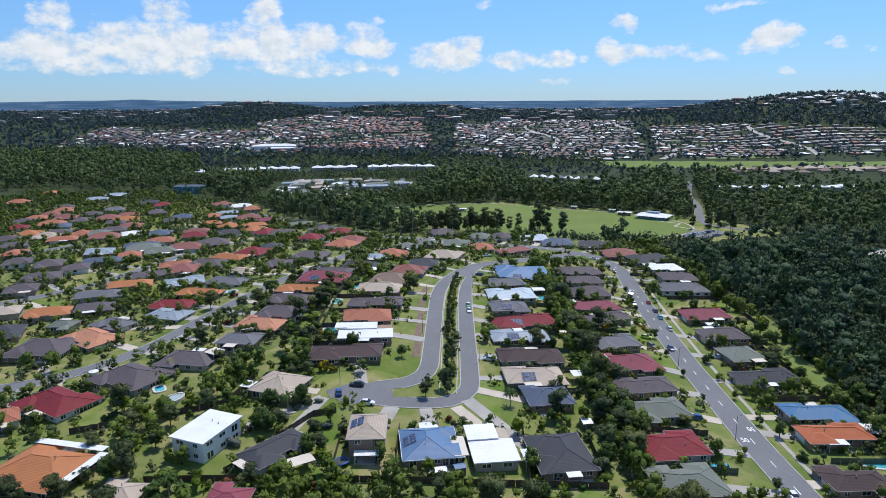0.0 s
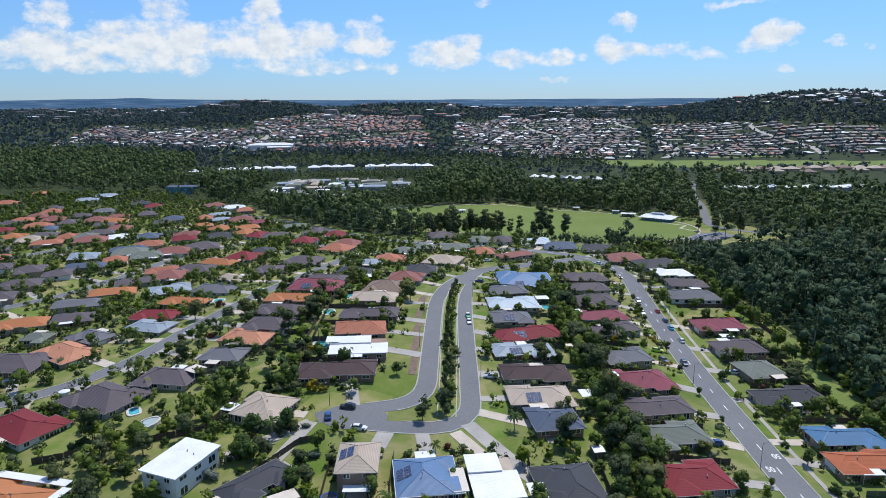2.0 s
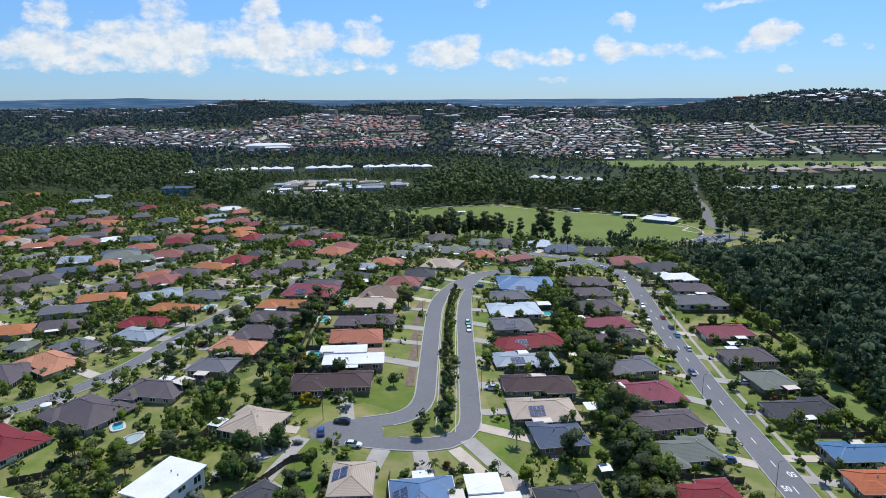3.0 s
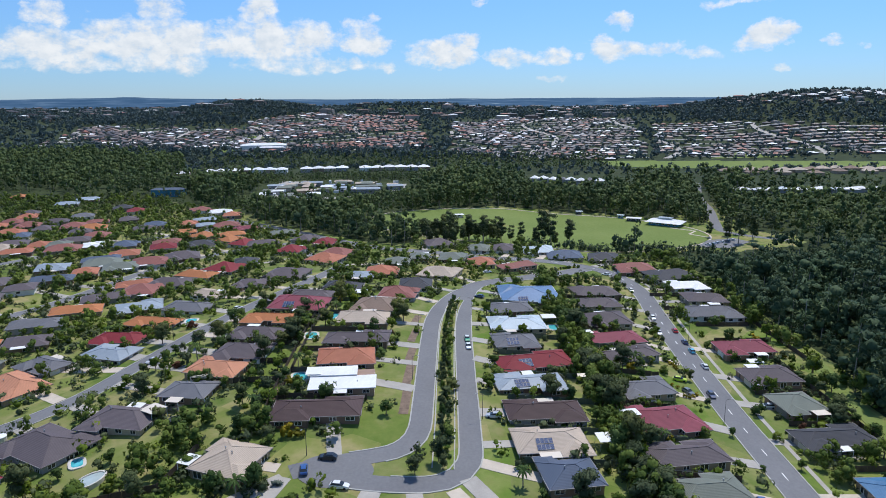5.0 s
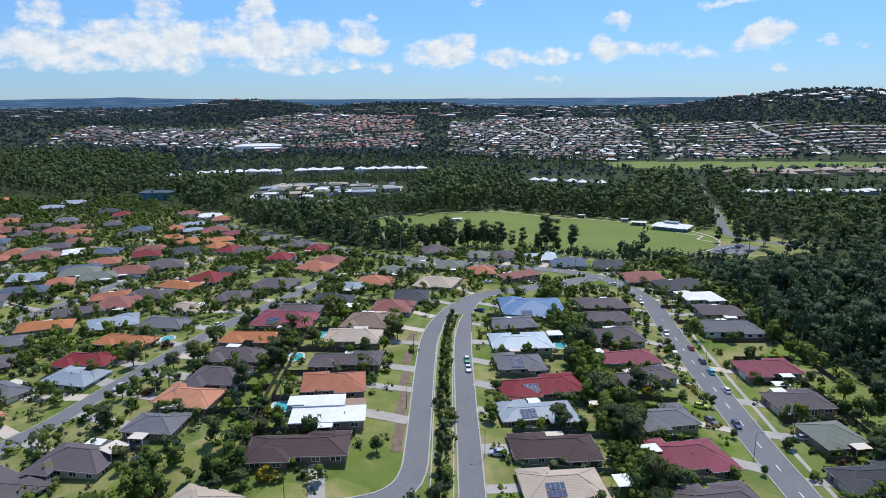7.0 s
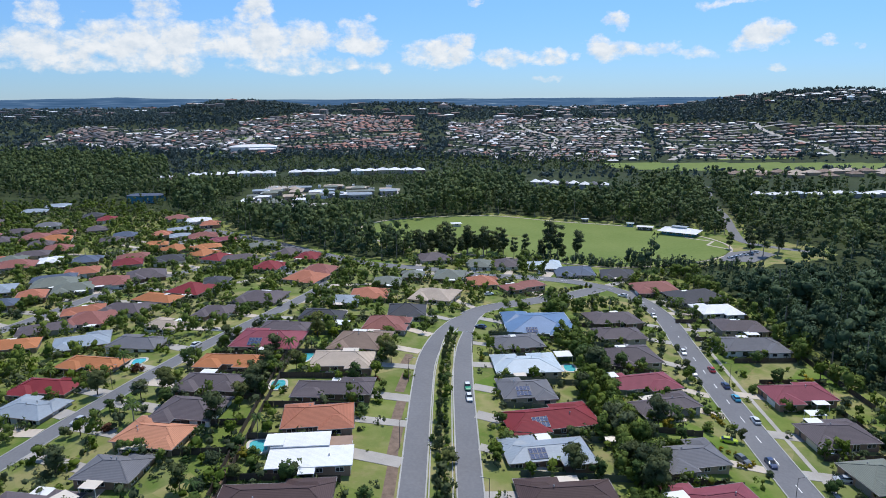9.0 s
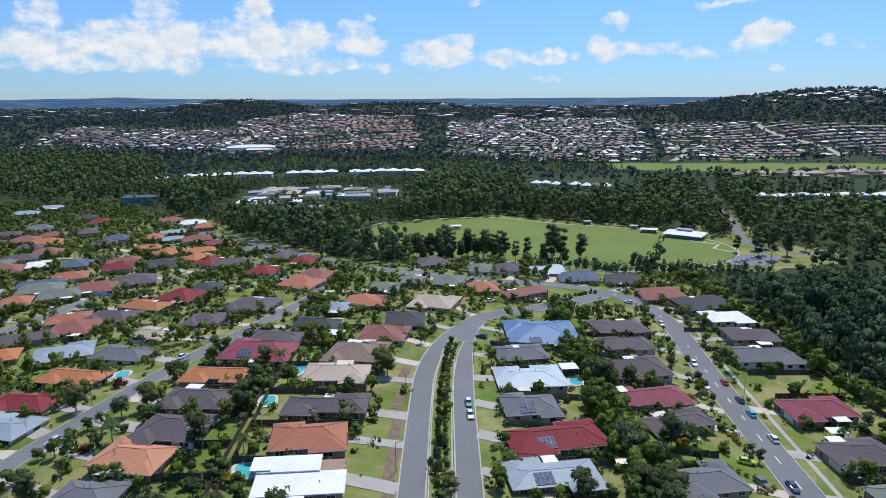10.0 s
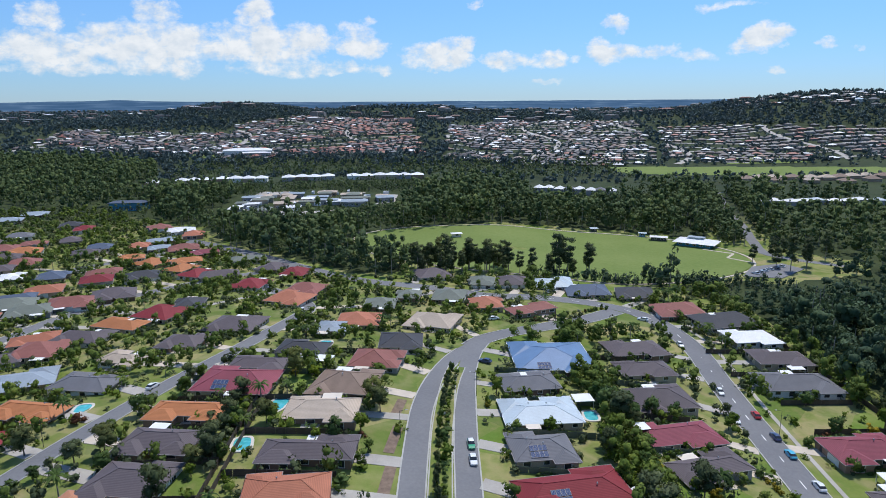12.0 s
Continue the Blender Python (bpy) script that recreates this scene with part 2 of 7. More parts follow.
def leaf_mat(name, dark, mid, light, crown_scale=0.16):
    """Foliage: each crown has its own tone, each spray differs a little, and stands of trees drift in colour."""
    m, nt, b = material(name, 0.7, 0.0, 0.12)
    v = coords(nt, "World")
    tone = ramp(nt, noise_tex(nt, v, crown_scale, 2, 0.5), (0.32, dark), (0.5, mid), (0.68, light))
    spray = ramp(nt, rand_island(nt), (0.0, dark), (0.55, mid), (1.0, light))
    c = mixed(nt, 0.38, tone, spray)
    o = ramp(nt, rand_object(nt), (0.0, (0.66, 0.74, 0.70)), (0.5, (1, 1, 1)), (1.0, (1.28, 1.15, 0.75)))
    c = mixed(nt, 1.0, c, o, "MULTIPLY")
    stand = ramp(nt, noise_tex(nt, v, 0.022, 3), (0.34, (0.72, 0.80, 0.84)), (0.5, (1, 1, 1)), (0.66, (1.12, 1.12, 0.94)))
    c = mixed(nt, 1.0, c, stand, "MULTIPLY")
    nt.links.new(c, b.inputs["Base Color"])
    bumped(nt, b, noise_tex(nt, v, 1.6, 4), 0.55, 0.2)
    tl = nt.nodes.new("ShaderNodeBsdfTranslucent")
    nt.links.new(c, tl.inputs[0])
    mx = nt.nodes.new("ShaderNodeMixShader")
    mx.inputs[0].default_value = 0.22
    nt.links.new(b.outputs[0], mx.inputs[1])
    nt.links.new(tl.outputs[0], mx.inputs[2])
    nt.links.new(mx.outputs[0], nt.nodes["Material Output"].inputs[0])
    return m


M_LEAF = leaf_mat("leaves", (0.042, 0.077, 0.023), (0.087, 0.141, 0.039), (0.166, 0.224, 0.070))
M_LEAF2 = leaf_mat("olive_leaves", (0.049, 0.066, 0.033), (0.093, 0.120, 0.054), (0.161, 0.187, 0.094))
M_LIME = leaf_mat("lime_leaves", (0.061, 0.105, 0.012), (0.116, 0.173, 0.021), (0.180, 0.224, 0.037))
M_GOLD = leaf_mat("golden_leaves", (0.12, 0.11, 0.01), (0.24, 0.20, 0.02), (0.34, 0.26, 0.03))
M_RUST = leaf_mat("rust_leaves", (0.06, 0.025, 0.02), (0.12, 0.05, 0.03), (0.18, 0.08, 0.04))
M_SILVER = leaf_mat("silver_leaves", (0.10, 0.13, 0.11), (0.17, 0.20, 0.17), (0.25, 0.28, 0.25))
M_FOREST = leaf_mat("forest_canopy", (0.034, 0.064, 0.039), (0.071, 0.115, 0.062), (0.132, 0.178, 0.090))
# far woods: distance haze is put into the leaf colours as a blue shift
M_FARWOOD = leaf_mat("far_woods_haze_tint", (0.048, 0.080, 0.096), (0.076, 0.116, 0.130), (0.115, 0.155, 0.155), 0.05)

def gmath_early(nt, sock):
    n = nt.nodes.new("ShaderNodeMath")
    n.operation = "MULTIPLY"
    n.inputs[1].default_value = 0.45
    nt.links.new(sock, n.inputs[0])
    return n.outputs[0]


# ground: mown lawn, dry patches, dark litter under the woods
m, nt, b = material("turf", 0.95, 0.0, 0.1)
v = coords(nt, "World")
lawn = ramp(nt, noise_tex(nt, v, 0.045, 5, 0.62), (0.25, (0.085, 0.125, 0.03)), (0.5, (0.14, 0.185, 0.05)), (0.75, (0.23, 0.235, 0.10)))
fine = ramp(nt, noise_tex(nt, v, 0.8, 6, 0.65), (0.3, (0.05, 0.085, 0.02)), (0.7, (0.17, 0.21, 0.07)))
lawn = mixed(nt, 0.4, lawn, fine)
lot = ramp(nt, noise_tex(nt, v, 0.075, 5, 0.5), (0.3, (0.085, 0.15, 0.03)), (0.45, (0.15, 0.195, 0.055)), (0.56, (0.26, 0.255, 0.125)), (0.66, (0.11, 0.17, 0.04)))
lawn = mixed(nt, 0.6, lawn, lot)
dry = ramp(nt, noise_tex(nt, v, 0.16, 6, 0.7), (0.52, (0, 0, 0)), (0.68, (1, 1, 1)))
lawn = mixed(nt, gmath_early(nt, dry), lawn, (0.24, 0.20, 0.11))
cells = nt.nodes.new("ShaderNodeTexVoronoi")
cells.inputs["Scale"].default_value = 0.062
nt.links.new(v, cells.inputs["Vector"])
cs_ = nt.nodes.new("ShaderNodeSeparateColor")
nt.links.new(cells.outputs["Color"], cs_.inputs[0])
kept = ramp(nt, cs_.outputs[0], (0.0, (0.9, 0.95, 0.8)), (0.3, (1.1, 1.1, 0.85)), (0.6, (1.38, 1.2, 1.25)), (0.8, (1.7, 1.36, 1.45)), (1.0, (0.9, 1.1, 0.6)))
lawn = mixed(nt, 0.85, lawn, mixed(nt, 1.0, lawn, kept, "MULTIPLY"))
litter = ramp(nt, noise_tex(nt, v, 0.02, 5), (0.3, (0.022, 0.034, 0.020)), (0.7, (0.05, 0.068, 0.036)))
sp = nt.nodes.new("ShaderNodeSeparateXYZ")
nt.links.new(v, sp.inputs[0])


def gmath(op, a, b=None, clamp=False):
    n = nt.nodes.new("ShaderNodeMath")
    n.operation, n.use_clamp = op, clamp
    for i, q in enumerate((a, b)):
        if q is None:
            continue
        if isinstance(q, (int, float)):
            n.inputs[i].default_value = q
        else:
            nt.links.new(q, n.inputs[i])
    return n.outputs[0]


far = gmath("MULTIPLY", gmath("SUBTRACT", gmath("ADD", sp.outputs[1], gmath("MULTIPLY", gmath("ABSOLUTE", sp.outputs[0]), 0.25)), 640.0), 0.01, True)
nt.links.new(mixed(nt, gmath("MULTIPLY", far, 0.93), lawn, litter), b.inputs["Base Color"])
bumped(nt, b, noise_tex(nt, v, 2.5, 5), 0.5, 0.08)
M_TURF = m
m, nt, b = material("oval_turf", 0.95, 0.0, 0.1)
v = coords(nt, "World")
c = ramp(nt, noise_tex(nt, v, 0.02, 4), (0.3, (0.145, 0.20, 0.05)), (0.7, (0.205, 0.25, 0.075)))
c = mixed(nt, 0.35, c, ramp(nt, noise_tex(nt, v, 0.5, 6), (0.3, (0.12, 0.18, 0.045)), (0.7, (0.22, 0.26, 0.09))))
nt.links.new(c, b.inputs["Base Color"])
bumped(nt, b, noise_tex(nt, v, 3, 4), 0.4, 0.05)
M_OVAL = m
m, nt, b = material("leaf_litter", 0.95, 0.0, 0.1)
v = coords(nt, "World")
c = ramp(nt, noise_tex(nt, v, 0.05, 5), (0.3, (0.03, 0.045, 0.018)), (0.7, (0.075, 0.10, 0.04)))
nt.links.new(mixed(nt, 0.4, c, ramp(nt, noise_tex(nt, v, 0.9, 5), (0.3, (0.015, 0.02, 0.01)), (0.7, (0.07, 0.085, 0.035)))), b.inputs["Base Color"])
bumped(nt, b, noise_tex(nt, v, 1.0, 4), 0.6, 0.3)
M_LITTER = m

def far_roofs(name, *stops):
    m, nt, b = material(name, 0.65)
    r = ramp(nt, rand_island(nt), *stops)
    nt.nodes[-1].color_ramp.interpolation = "CONSTANT"
    nt.links.new(r, b.inputs["Base Color"])
    return m


M_FARROOF = far_roofs("far_roof_mix", (0.0, (0.055, 0.052, 0.06)), (0.16, (0.09, 0.08, 0.085)), (0.36, (0.14, 0.11, 0.10)), (0.50, (0.20, 0.12, 0.095)), (0.60, (0.28, 0.10, 0.07)),
                      (0.68, (0.17, 0.165, 0.17)), (0.76, (0.34, 0.25, 0.21)), (0.84, (0.50, 0.50, 0.50)), (0.88, (0.80, 0.80, 0.80)))
M_REDROOF = far_roofs("far_red_roof_mix", (0.0, (0.30, 0.105, 0.07)), (0.24, (0.24, 0.11, 0.085)), (0.42, (0.36, 0.16, 0.10)), (0.55, (0.10, 0.085, 0.09)), (0.72, (0.20, 0.13, 0.11)), (0.88, (0.16, 0.16, 0.165)), (0.96, (0.75, 0.75, 0.75)))
m, nt, b = material("far_wall_mix", 0.85)
nt.links.new(ramp(nt, rand_island(nt), (0.0, (0.10, 0.08, 0.065)), (0.5, (0.20, 0.16, 0.13)), (1.0, (0.34, 0.30, 0.27))), b.inputs["Base Color"])
M_FARWALL = m

# ---- mesh helpers ----
class Mesh:
    """Collects vertices and faces; faces carry a material slot."""

    def __init__(self):
        self.v, self.f, self.s = [], [], []

    def face(self, pts, slot=0):
        n = len(self.v)
        self.v += [tuple(p) for p in pts]
        self.f.append(tuple(range(n, n + len(pts))))
        self.s.append(slot)

    def box(self, x0, x1, y0, y1, z0, z1, slot=0):
        n = len(self.v)
        self.v += [(x, y, z) for z in (z0, z1) for y in (y0, y1) for x in (x0, x1)]
        for q in ((0, 2, 3, 1), (4, 5, 7, 6), (0, 1, 5, 4), (2, 6, 7, 3), (0, 4, 6, 2), (1, 3, 7, 5)):
            self.f.append(tuple(n + i for i in q))
            self.s.append(slot)

    def beam(self, a, b, w, h):
        """A bar from a to b, w wide and h high."""
        a, b = Vector(a), Vector(b)
        d = (b - a).normalized()
        side = d.cross(Vector((0, 0, 1)))
        side = (side.normalized() if side.length > 1e-4 else Vector((1, 0, 0))) * (w / 2)
        up = side.normalized().cross(d) * (h / 2)
        n = len(self.v)
        for p in (a, b):
            self.v += [tuple(p + side * i + up * j) for i, j in ((-1, -1), (1, -1), (1, 1), (-1, 1))]
        for q in ((0, 1, 2, 3), (7, 6, 5, 4), (0, 4, 5, 1), (1, 5, 6, 2), (2, 6, 7, 3), (3, 7, 4, 0)):
            self.f.append(tuple(n + i for i in q))
            self.s.append(0)

    def tube(self, pts, radii, sides=6):
        n = len(self.v)
        for (p, r) in zip(pts, radii):
            for i in range(sides):
                t = 2 * math.pi * i / sides
                self.v.append((p[0] + r * math.cos(t), p[1] + r * math.sin(t), p[2]))
        for k in range(len(pts) - 1):
            for i in range(sides):
                j = (i + 1) % sides
                self.f.append((n + k * sides + i, n + k * sides + j, n + (k + 1) * sides + j, n + (k + 1) * sides + i))
                self.s.append(0)
        self.f.append(tuple(n + (len(pts) - 1) * sides + i for i in range(sides)))
        self.s.append(0)

    def data(self, name, *mats):
        me = bpy.data.meshes.new(name)
        me.from_pydata(self.v, [], self.f)
        for m in mats:
            me.materials.append(m)
        if len(mats) > 1:
            me.polygons.foreach_set("material_index", self.s)
        me.update()
        return me


def part(name, me, parent, label="", m=None):
    ob = new(name, me)
    ob.parent = parent
    if m is not None:
        ob.matrix_basis = m
    if label:
        tagged(ob, label)
    return ob


def ss(a, b, v):
    u = np.clip((v - a) / (b - a), 0, 1)
    return u * u * (3 - 2 * u)


def ground_z(x, y):
    """The lie of the land: a low rise under the near streets, a valley, a far slope and hills."""
    z = 9 * np.exp(-((x + 45) / 75) ** 2 - ((y - 260) / 110) ** 2) - 1.5 - 4 * ss(40, 110, x) - 5 * ss(360, 540, y)
    z = z + 38 * ss(1000, 2100, y)
    z = z + 78 * np.exp(-((x - 1050) / 420) ** 2 - ((y - 1750) / 500) ** 2)
    z = z + 45 * np.exp(-((x + 620) / 260) ** 2 - ((y - 2250) / 330) ** 2)
    z = z + 2 * np.exp(-((x + 110) / 85) ** 2 - ((y - 740) / 75) ** 2) + 5 * np.exp(-((x + 140) / 190) ** 4 - ((y - 0.15 * x - 900) / 48) ** 2)
    z = z + 4 * np.exp(-((x - 520) / 190) ** 4 - ((y - 880) / 60) ** 2) + 1 * np.exp(-((x - 150) / 70) ** 2 - ((y - 850) / 50) ** 2)
    return z + 30 * np.exp(-((x + 150) / 420) ** 2 - ((y - 2900) / 300) ** 2)


def gz(x, y):
    return float(ground_z(x, y))


# ---- ground ----
def lines(fine, step, reach, grow):
    out = list(np.arange(fine[0], fine[1] + 0.1, step))
    d = step
    while out[-1] < reach[1]:
        d *= grow
        out.append(out[-1] + d)
    d = step
    while out[0] > reach[0]:
        d *= grow
        out.insert(0, out[0] - d)
    return np.array(out)


gx, gy = lines((-260, 260), 6.5, (-4900, 4900), 1.09), lines((60, 640), 6.5, (-2500, 4900), 1.06)
GX, GY = np.meshgrid(gx, gy)
GZ = ground_z(GX, GY)
nx = len(gx)
gm = bpy.data.meshes.new("ground")
gm.from_pydata(np.stack([GX, GY, GZ], -1).reshape(-1, 3).tolist(), [],
               [(j * nx + i, j * nx + i + 1, (j + 1) * nx + i + 1, (j + 1) * nx + i) for j in range(len(gy) - 1) for i in range(nx - 1)])
gm.materials.append(M_TURF)
gm.polygons.foreach_set("use_smooth", [True] * len(gm.polygons))
tagged(new("ground", gm), "rolling suburban ground with mown lawns and dry patches", "ground", kind="structure")


def smooth_line(pts, step=4.0):
    """A Catmull-Rom line through pts, at about even steps."""
    p = [np.array(q, float) for q in pts]
    p = [2 * p[0] - p[1]] + p + [2 * p[-1] - p[-2]]
    out = []
    for i in range(1, len(p) - 2):
        n = max(2, int(np.linalg.norm(p[i + 1] - p[i]) / step))
        for k in range(n):
            t = k / n
            out.append(0.5 * (2 * p[i] + (p[i + 1] - p[i - 1]) * t + (2 * p[i - 1] - 5 * p[i] + 4 * p[i + 1] - p[i + 2]) * t * t
                              + (3 * p[i] - 3 * p[i + 1] + p[i + 2] - p[i - 1]) * t ** 3))
    out.append(p[-2])
    return np.array(out)


def sides_of(line):
    d = np.gradient(line, axis=0)
    d /= np.linalg.norm(d, axis=1)[:, None]
    return np.stack([d[:, 1], -d[:, 0]], -1)


def ribbon(mesh, line, off0, off1, z0, z1=None):
    """A strip beside a line between two offsets to its right, z0 above the ground, with an edge down to it."""
    s = sides_of(line)
    a, b = line + s * off0, line + s * off1
    rows = []
    for p, q in zip(a, b):
        g0, g1 = gz(*p), gz(*q)
        rows.append([(p[0], p[1], g0 - 0.3), (p[0], p[1], g0 + z0), (q[0], q[1], g1 + z0), (q[0], q[1], g1 - 0.3)])
    n = len(mesh.v)
    for r in rows:
        mesh.v += r
    for k in range(len(rows) - 1):
        for i in range(3):
            mesh.f.append((n + 4 * k + i, n + 4 * k + i + 1, n + 4 * k + 5 + i, n + 4 * k + 4 + i))
            mesh.s.append(0)


ROAD_LINES = []
ROAD_LEVEL = [0.05]
KERBED = []


def road(name, pts, width, label, kerb=True):
    line = smooth_line(pts)
    ROAD_LINES.append((line, width))
    ROAD_LEVEL[0] += 0.004
    m = Mesh()
    ribbon(m, line, -width / 2, width / 2, ROAD_LEVEL[0])
    tagged(new(name, m.data(name, M_ROAD)), label, "road", kind="structure")
    if kerb:
        KERBED.append((name, line, width))
    return line


MAIN = road("road_main", [(83, 60), (83, 100), (84, 137), (84, 160), (85, 194), (86, 219), (88, 247), (91, 285), (94, 315), (97, 340), (96.5, 360), (92, 380), (83, 392), (70, 398), (55, 401), (40, 403), (22, 406), (0, 420), (-35, 437), (-63, 463), (-100, 502), (-133, 532), (-170, 560)], 8.6,
            "grey asphalt collector road with white centre dashes")
WEST = road("road_west_leg", [(-34, 178), (-25, 182), (-17, 184.6), (-11.3, 187), (-7.2, 191.2), (-5.0, 198), (-4.4, 211), (-3.9, 232), (-3.2, 259), (-2, 281), (2, 303), (9, 324), (19, 341)], 5.6, "grey asphalt residential street beside a planted median")
EAST = road("road_east_leg", [(-24, 176), (-11, 174.5), (1, 176), (7.2, 184), (8.1, 200), (8.3, 224), (8.6, 248), (8.8, 262), (9.6, 283), (11, 307), (14, 326), (19, 342)], 5.6, "grey asphalt residential street with parked cars")
LINK = road("road_link", [(14, 333), (19, 341.5), (29, 350), (43, 358), (61, 370), (80, 388)], 7.4, "grey asphalt street joining the collector road")
LEFT = road("road_left_street", [(-240, 175), (-180, 182), (-139, 191), (-118, 202), (-104, 219), (-96, 240), (-89, 260), (-83, 277), (-76, 297), (-67, 321), (-60, 344), (-54, 365), (-52, 380), (-60, 398), (-78, 420), (-92, 440)], 6.4, "grey asphalt suburban street between lawns")
LEFT2 = road("road_far_left_street", [(-240, 262), (-205, 280), (-178, 309), (-168, 331), (-160, 356), (-154, 379), (-140, 410), (-118, 440), (-92, 462), (-70, 470)], 6.2, "narrow grey suburban street")
LEFT3 = road("road_outer_street", [(-330, 300), (-290, 330), (-262, 370), (-240, 410), (-215, 450), (-190, 490), (-160, 525)], 6.2, "narrow grey suburban street")
PARK = road("road_park", [(300, 800), (259, 690), (239, 614), (220, 556), (211, 520), (223, 497), (240, 480)], 7.0, "pale grey park access road among trees", kerb=False)
# turning circle at the street's end
m = Mesh()
m.face([(-24 + 9 * math.cos(t * math.pi / 16), 179 + 6.5 * math.sin(t * math.pi / 16), gz(-24 + 9 * math.cos(t * math.pi / 16), 179 + 6.5 * math.sin(t * math.pi / 16)) + 0.092) for t in range(32)])
tagged(new("turning_circle", m.data("turning_circle", M_ROAD)), "grey asphalt turning circle at the end of the street", "road", kind="structure")
# kerbs, left out where streets meet
for name, line, width in KERBED:
    for sgn in (-1, 1):
        run, edge = [], line + sides_of(line) * sgn * (width / 2 + 0.16)
        for p, e in list(zip(line, edge)) + [(None, None)]:
            open_here = p is None or any(l2 is not line and np.min(np.hypot(l2[:, 0] - e[0], l2[:, 1] - e[1])) < w2 / 2 + 0.6 for l2, w2 in ROAD_LINES)
            open_here = open_here or (((e[0] + 24) / 9.5) ** 2 + ((e[1] - 179) / 7) ** 2 < 1)
            if open_here:
                if len(run) > 2:
                    k = Mesh()
                    ribbon(k, np.array(run), sgn * (width / 2 + 0.16) - 0.17, sgn * (width / 2 + 0.16) + 0.17, 0.17)
                    tagged(new("kerb", k.data("kerb", M_KERB)), "pale concrete kerb along the road edge", "kerb", kind="structure")
                run = []
            else:
                run.append(p)
# footpath beside the collector road
m = Mesh()
ribbon(m, MAIN[:75], 7.4, 8.7, 0.09)
tagged(new("footpath", m.data("footpath", M_CONC)), "pale concrete footpath in the grass verge", "footpath", kind="structure")
# centre dashes, each a strip of its own
fine_line = smooth_line([tuple(p) for p in MAIN[:95]], 0.5)
dist = np.r_[0, np.cumsum(np.linalg.norm(np.diff(fine_line, axis=0), axis=1))]
lane = new("lane_marking")
tagged(lane, "white dashed centre line painted on asphalt", "road marking", kind="structure")
for k in range(int(dist[-1] / 11.5)):
    i0, i1 = np.searchsorted(dist, k * 11.5 + 9.5), np.searchsorted(dist, k * 11.5 + 12.7)
    if i1 < len(fine_line) - 1 and i1 - i0 > 2:
        m = Mesh()
        ribbon(m, fine_line[i0:i1 + 1], -0.13, 0.13, 0.085)
        part("dash", m.data("dash", M_LINE), lane)


def flat_patch(name, pts, mat, z, label, category="paving", kind="structure"):
    """A low slab laid on the land, outlined by pts, with a skirt into the ground."""
    m = Mesh()
    top = [(x, y, gz(x, y) + z) for x, y in pts]
    m.face(top)
    for i in range(len(top)):
        a, b = top[i], top[(i + 1) % len(top)]
        m.face([a, (a[0], a[1], a[2] - 0.4), (b[0], b[1], b[2] - 0.4), b])
    return tagged(new(name, m.data(name, mat)), label, category, kind=kind)


def strip(name, a, b, w, mat, z, label, category="driveway"):
    line = smooth_line([a, ((a[0] + b[0]) / 2, (a[1] + b[1]) / 2), b], 3)
    m = Mesh()
    ribbon(m, line, -w / 2, w / 2, z)
    return tagged(new(name, m.data(name, mat)), label, category, kind="structure")


# planted median between the two legs
med = smooth_line([(1.0, 181), (1.6, 200), (2.0, 224), (2.5, 248), (3.2, 270), (5.5, 296), (8.2, 312)], 3)
m = Mesh()
ribbon(m, med, -2.6, 2.6, 0.12)
tagged(new("median", m.data("median", M_TURF)), "long grassed median strip between two streets", "median", kind="structure")
for sgn, off in ((-1, 2.6), (1, 2.6)):
    m = Mesh()
    ribbon(m, med, sgn * off - 0.15, sgn * off + 0.15, 0.2)
    tagged(new("kerb", m.data("kerb", M_KERB)), "pale concrete kerb round the planted median", "kerb", kind="structure")
# bare garden strips in the verge of the west leg
for y0, y1 in ((205, 219), (222, 236), (239, 252), (255, 268), (272, 284)):
    strip("garden_bed", (-9.6, y0), (-8.6 + (y1 - 240) * 0.02, y1), 2.6, M_DIRT, 0.08, "bare brown mulch bed in the street verge", "garden bed")
# grass island and shrubs between the link and the collector road
isl = smooth_line([(33, 362), (50, 372), (66, 383), (76, 391)], 3)
# sports oval
oval = [(70 + 122 * math.cos(t) + 8 * math.sin(2 * t), 528 - 4 + 78 * math.sin(t) - 22 * math.cos(t)) for t in np.linspace(0, 2 * math.pi, 65)[:-1]]
m = Mesh()
ctr = (70, 524, gz(70, 524) + 0.25)
ring = [[(70 + (x - 70) * k, 524 + (y - 524) * k) for x, y in oval] for k in (0.25, 0.5, 0.75, 1.0)]
for r0, r1 in zip([None] + ring[:-1], ring):
    for i in range(64):
        j = (i + 1) % 64
        if r0 is None:
            m.face([ctr, (*r1[i], gz(*r1[i]) + 0.25), (*r1[j], gz(*r1[j]) + 0.25)])
        else:
            m.face([(*r0[i], gz(*r0[i]) + 0.25), (*r1[i], gz(*r1[i]) + 0.25), (*r1[j], gz(*r1[j]) + 0.25), (*r0[j], gz(*r0[j]) + 0.25)])
tagged(new("sports_oval", m.data("sports_oval", M_OVAL)), "wide mown green sports oval", "sports field", kind="structure")


def in_poly(poly, X, Y):
    c = np.zeros(X.shape, bool)
    j = len(poly) - 1
    for i in range(len(poly)):
        (x0, y0), (x1, y1) = poly[i], poly[j]
        if y0 != y1:
            c ^= ((y0 > Y) != (y1 > Y)) & (X < (x1 - x0) * (Y - y0) / (y1 - y0) + x0)
        j = i
    return c


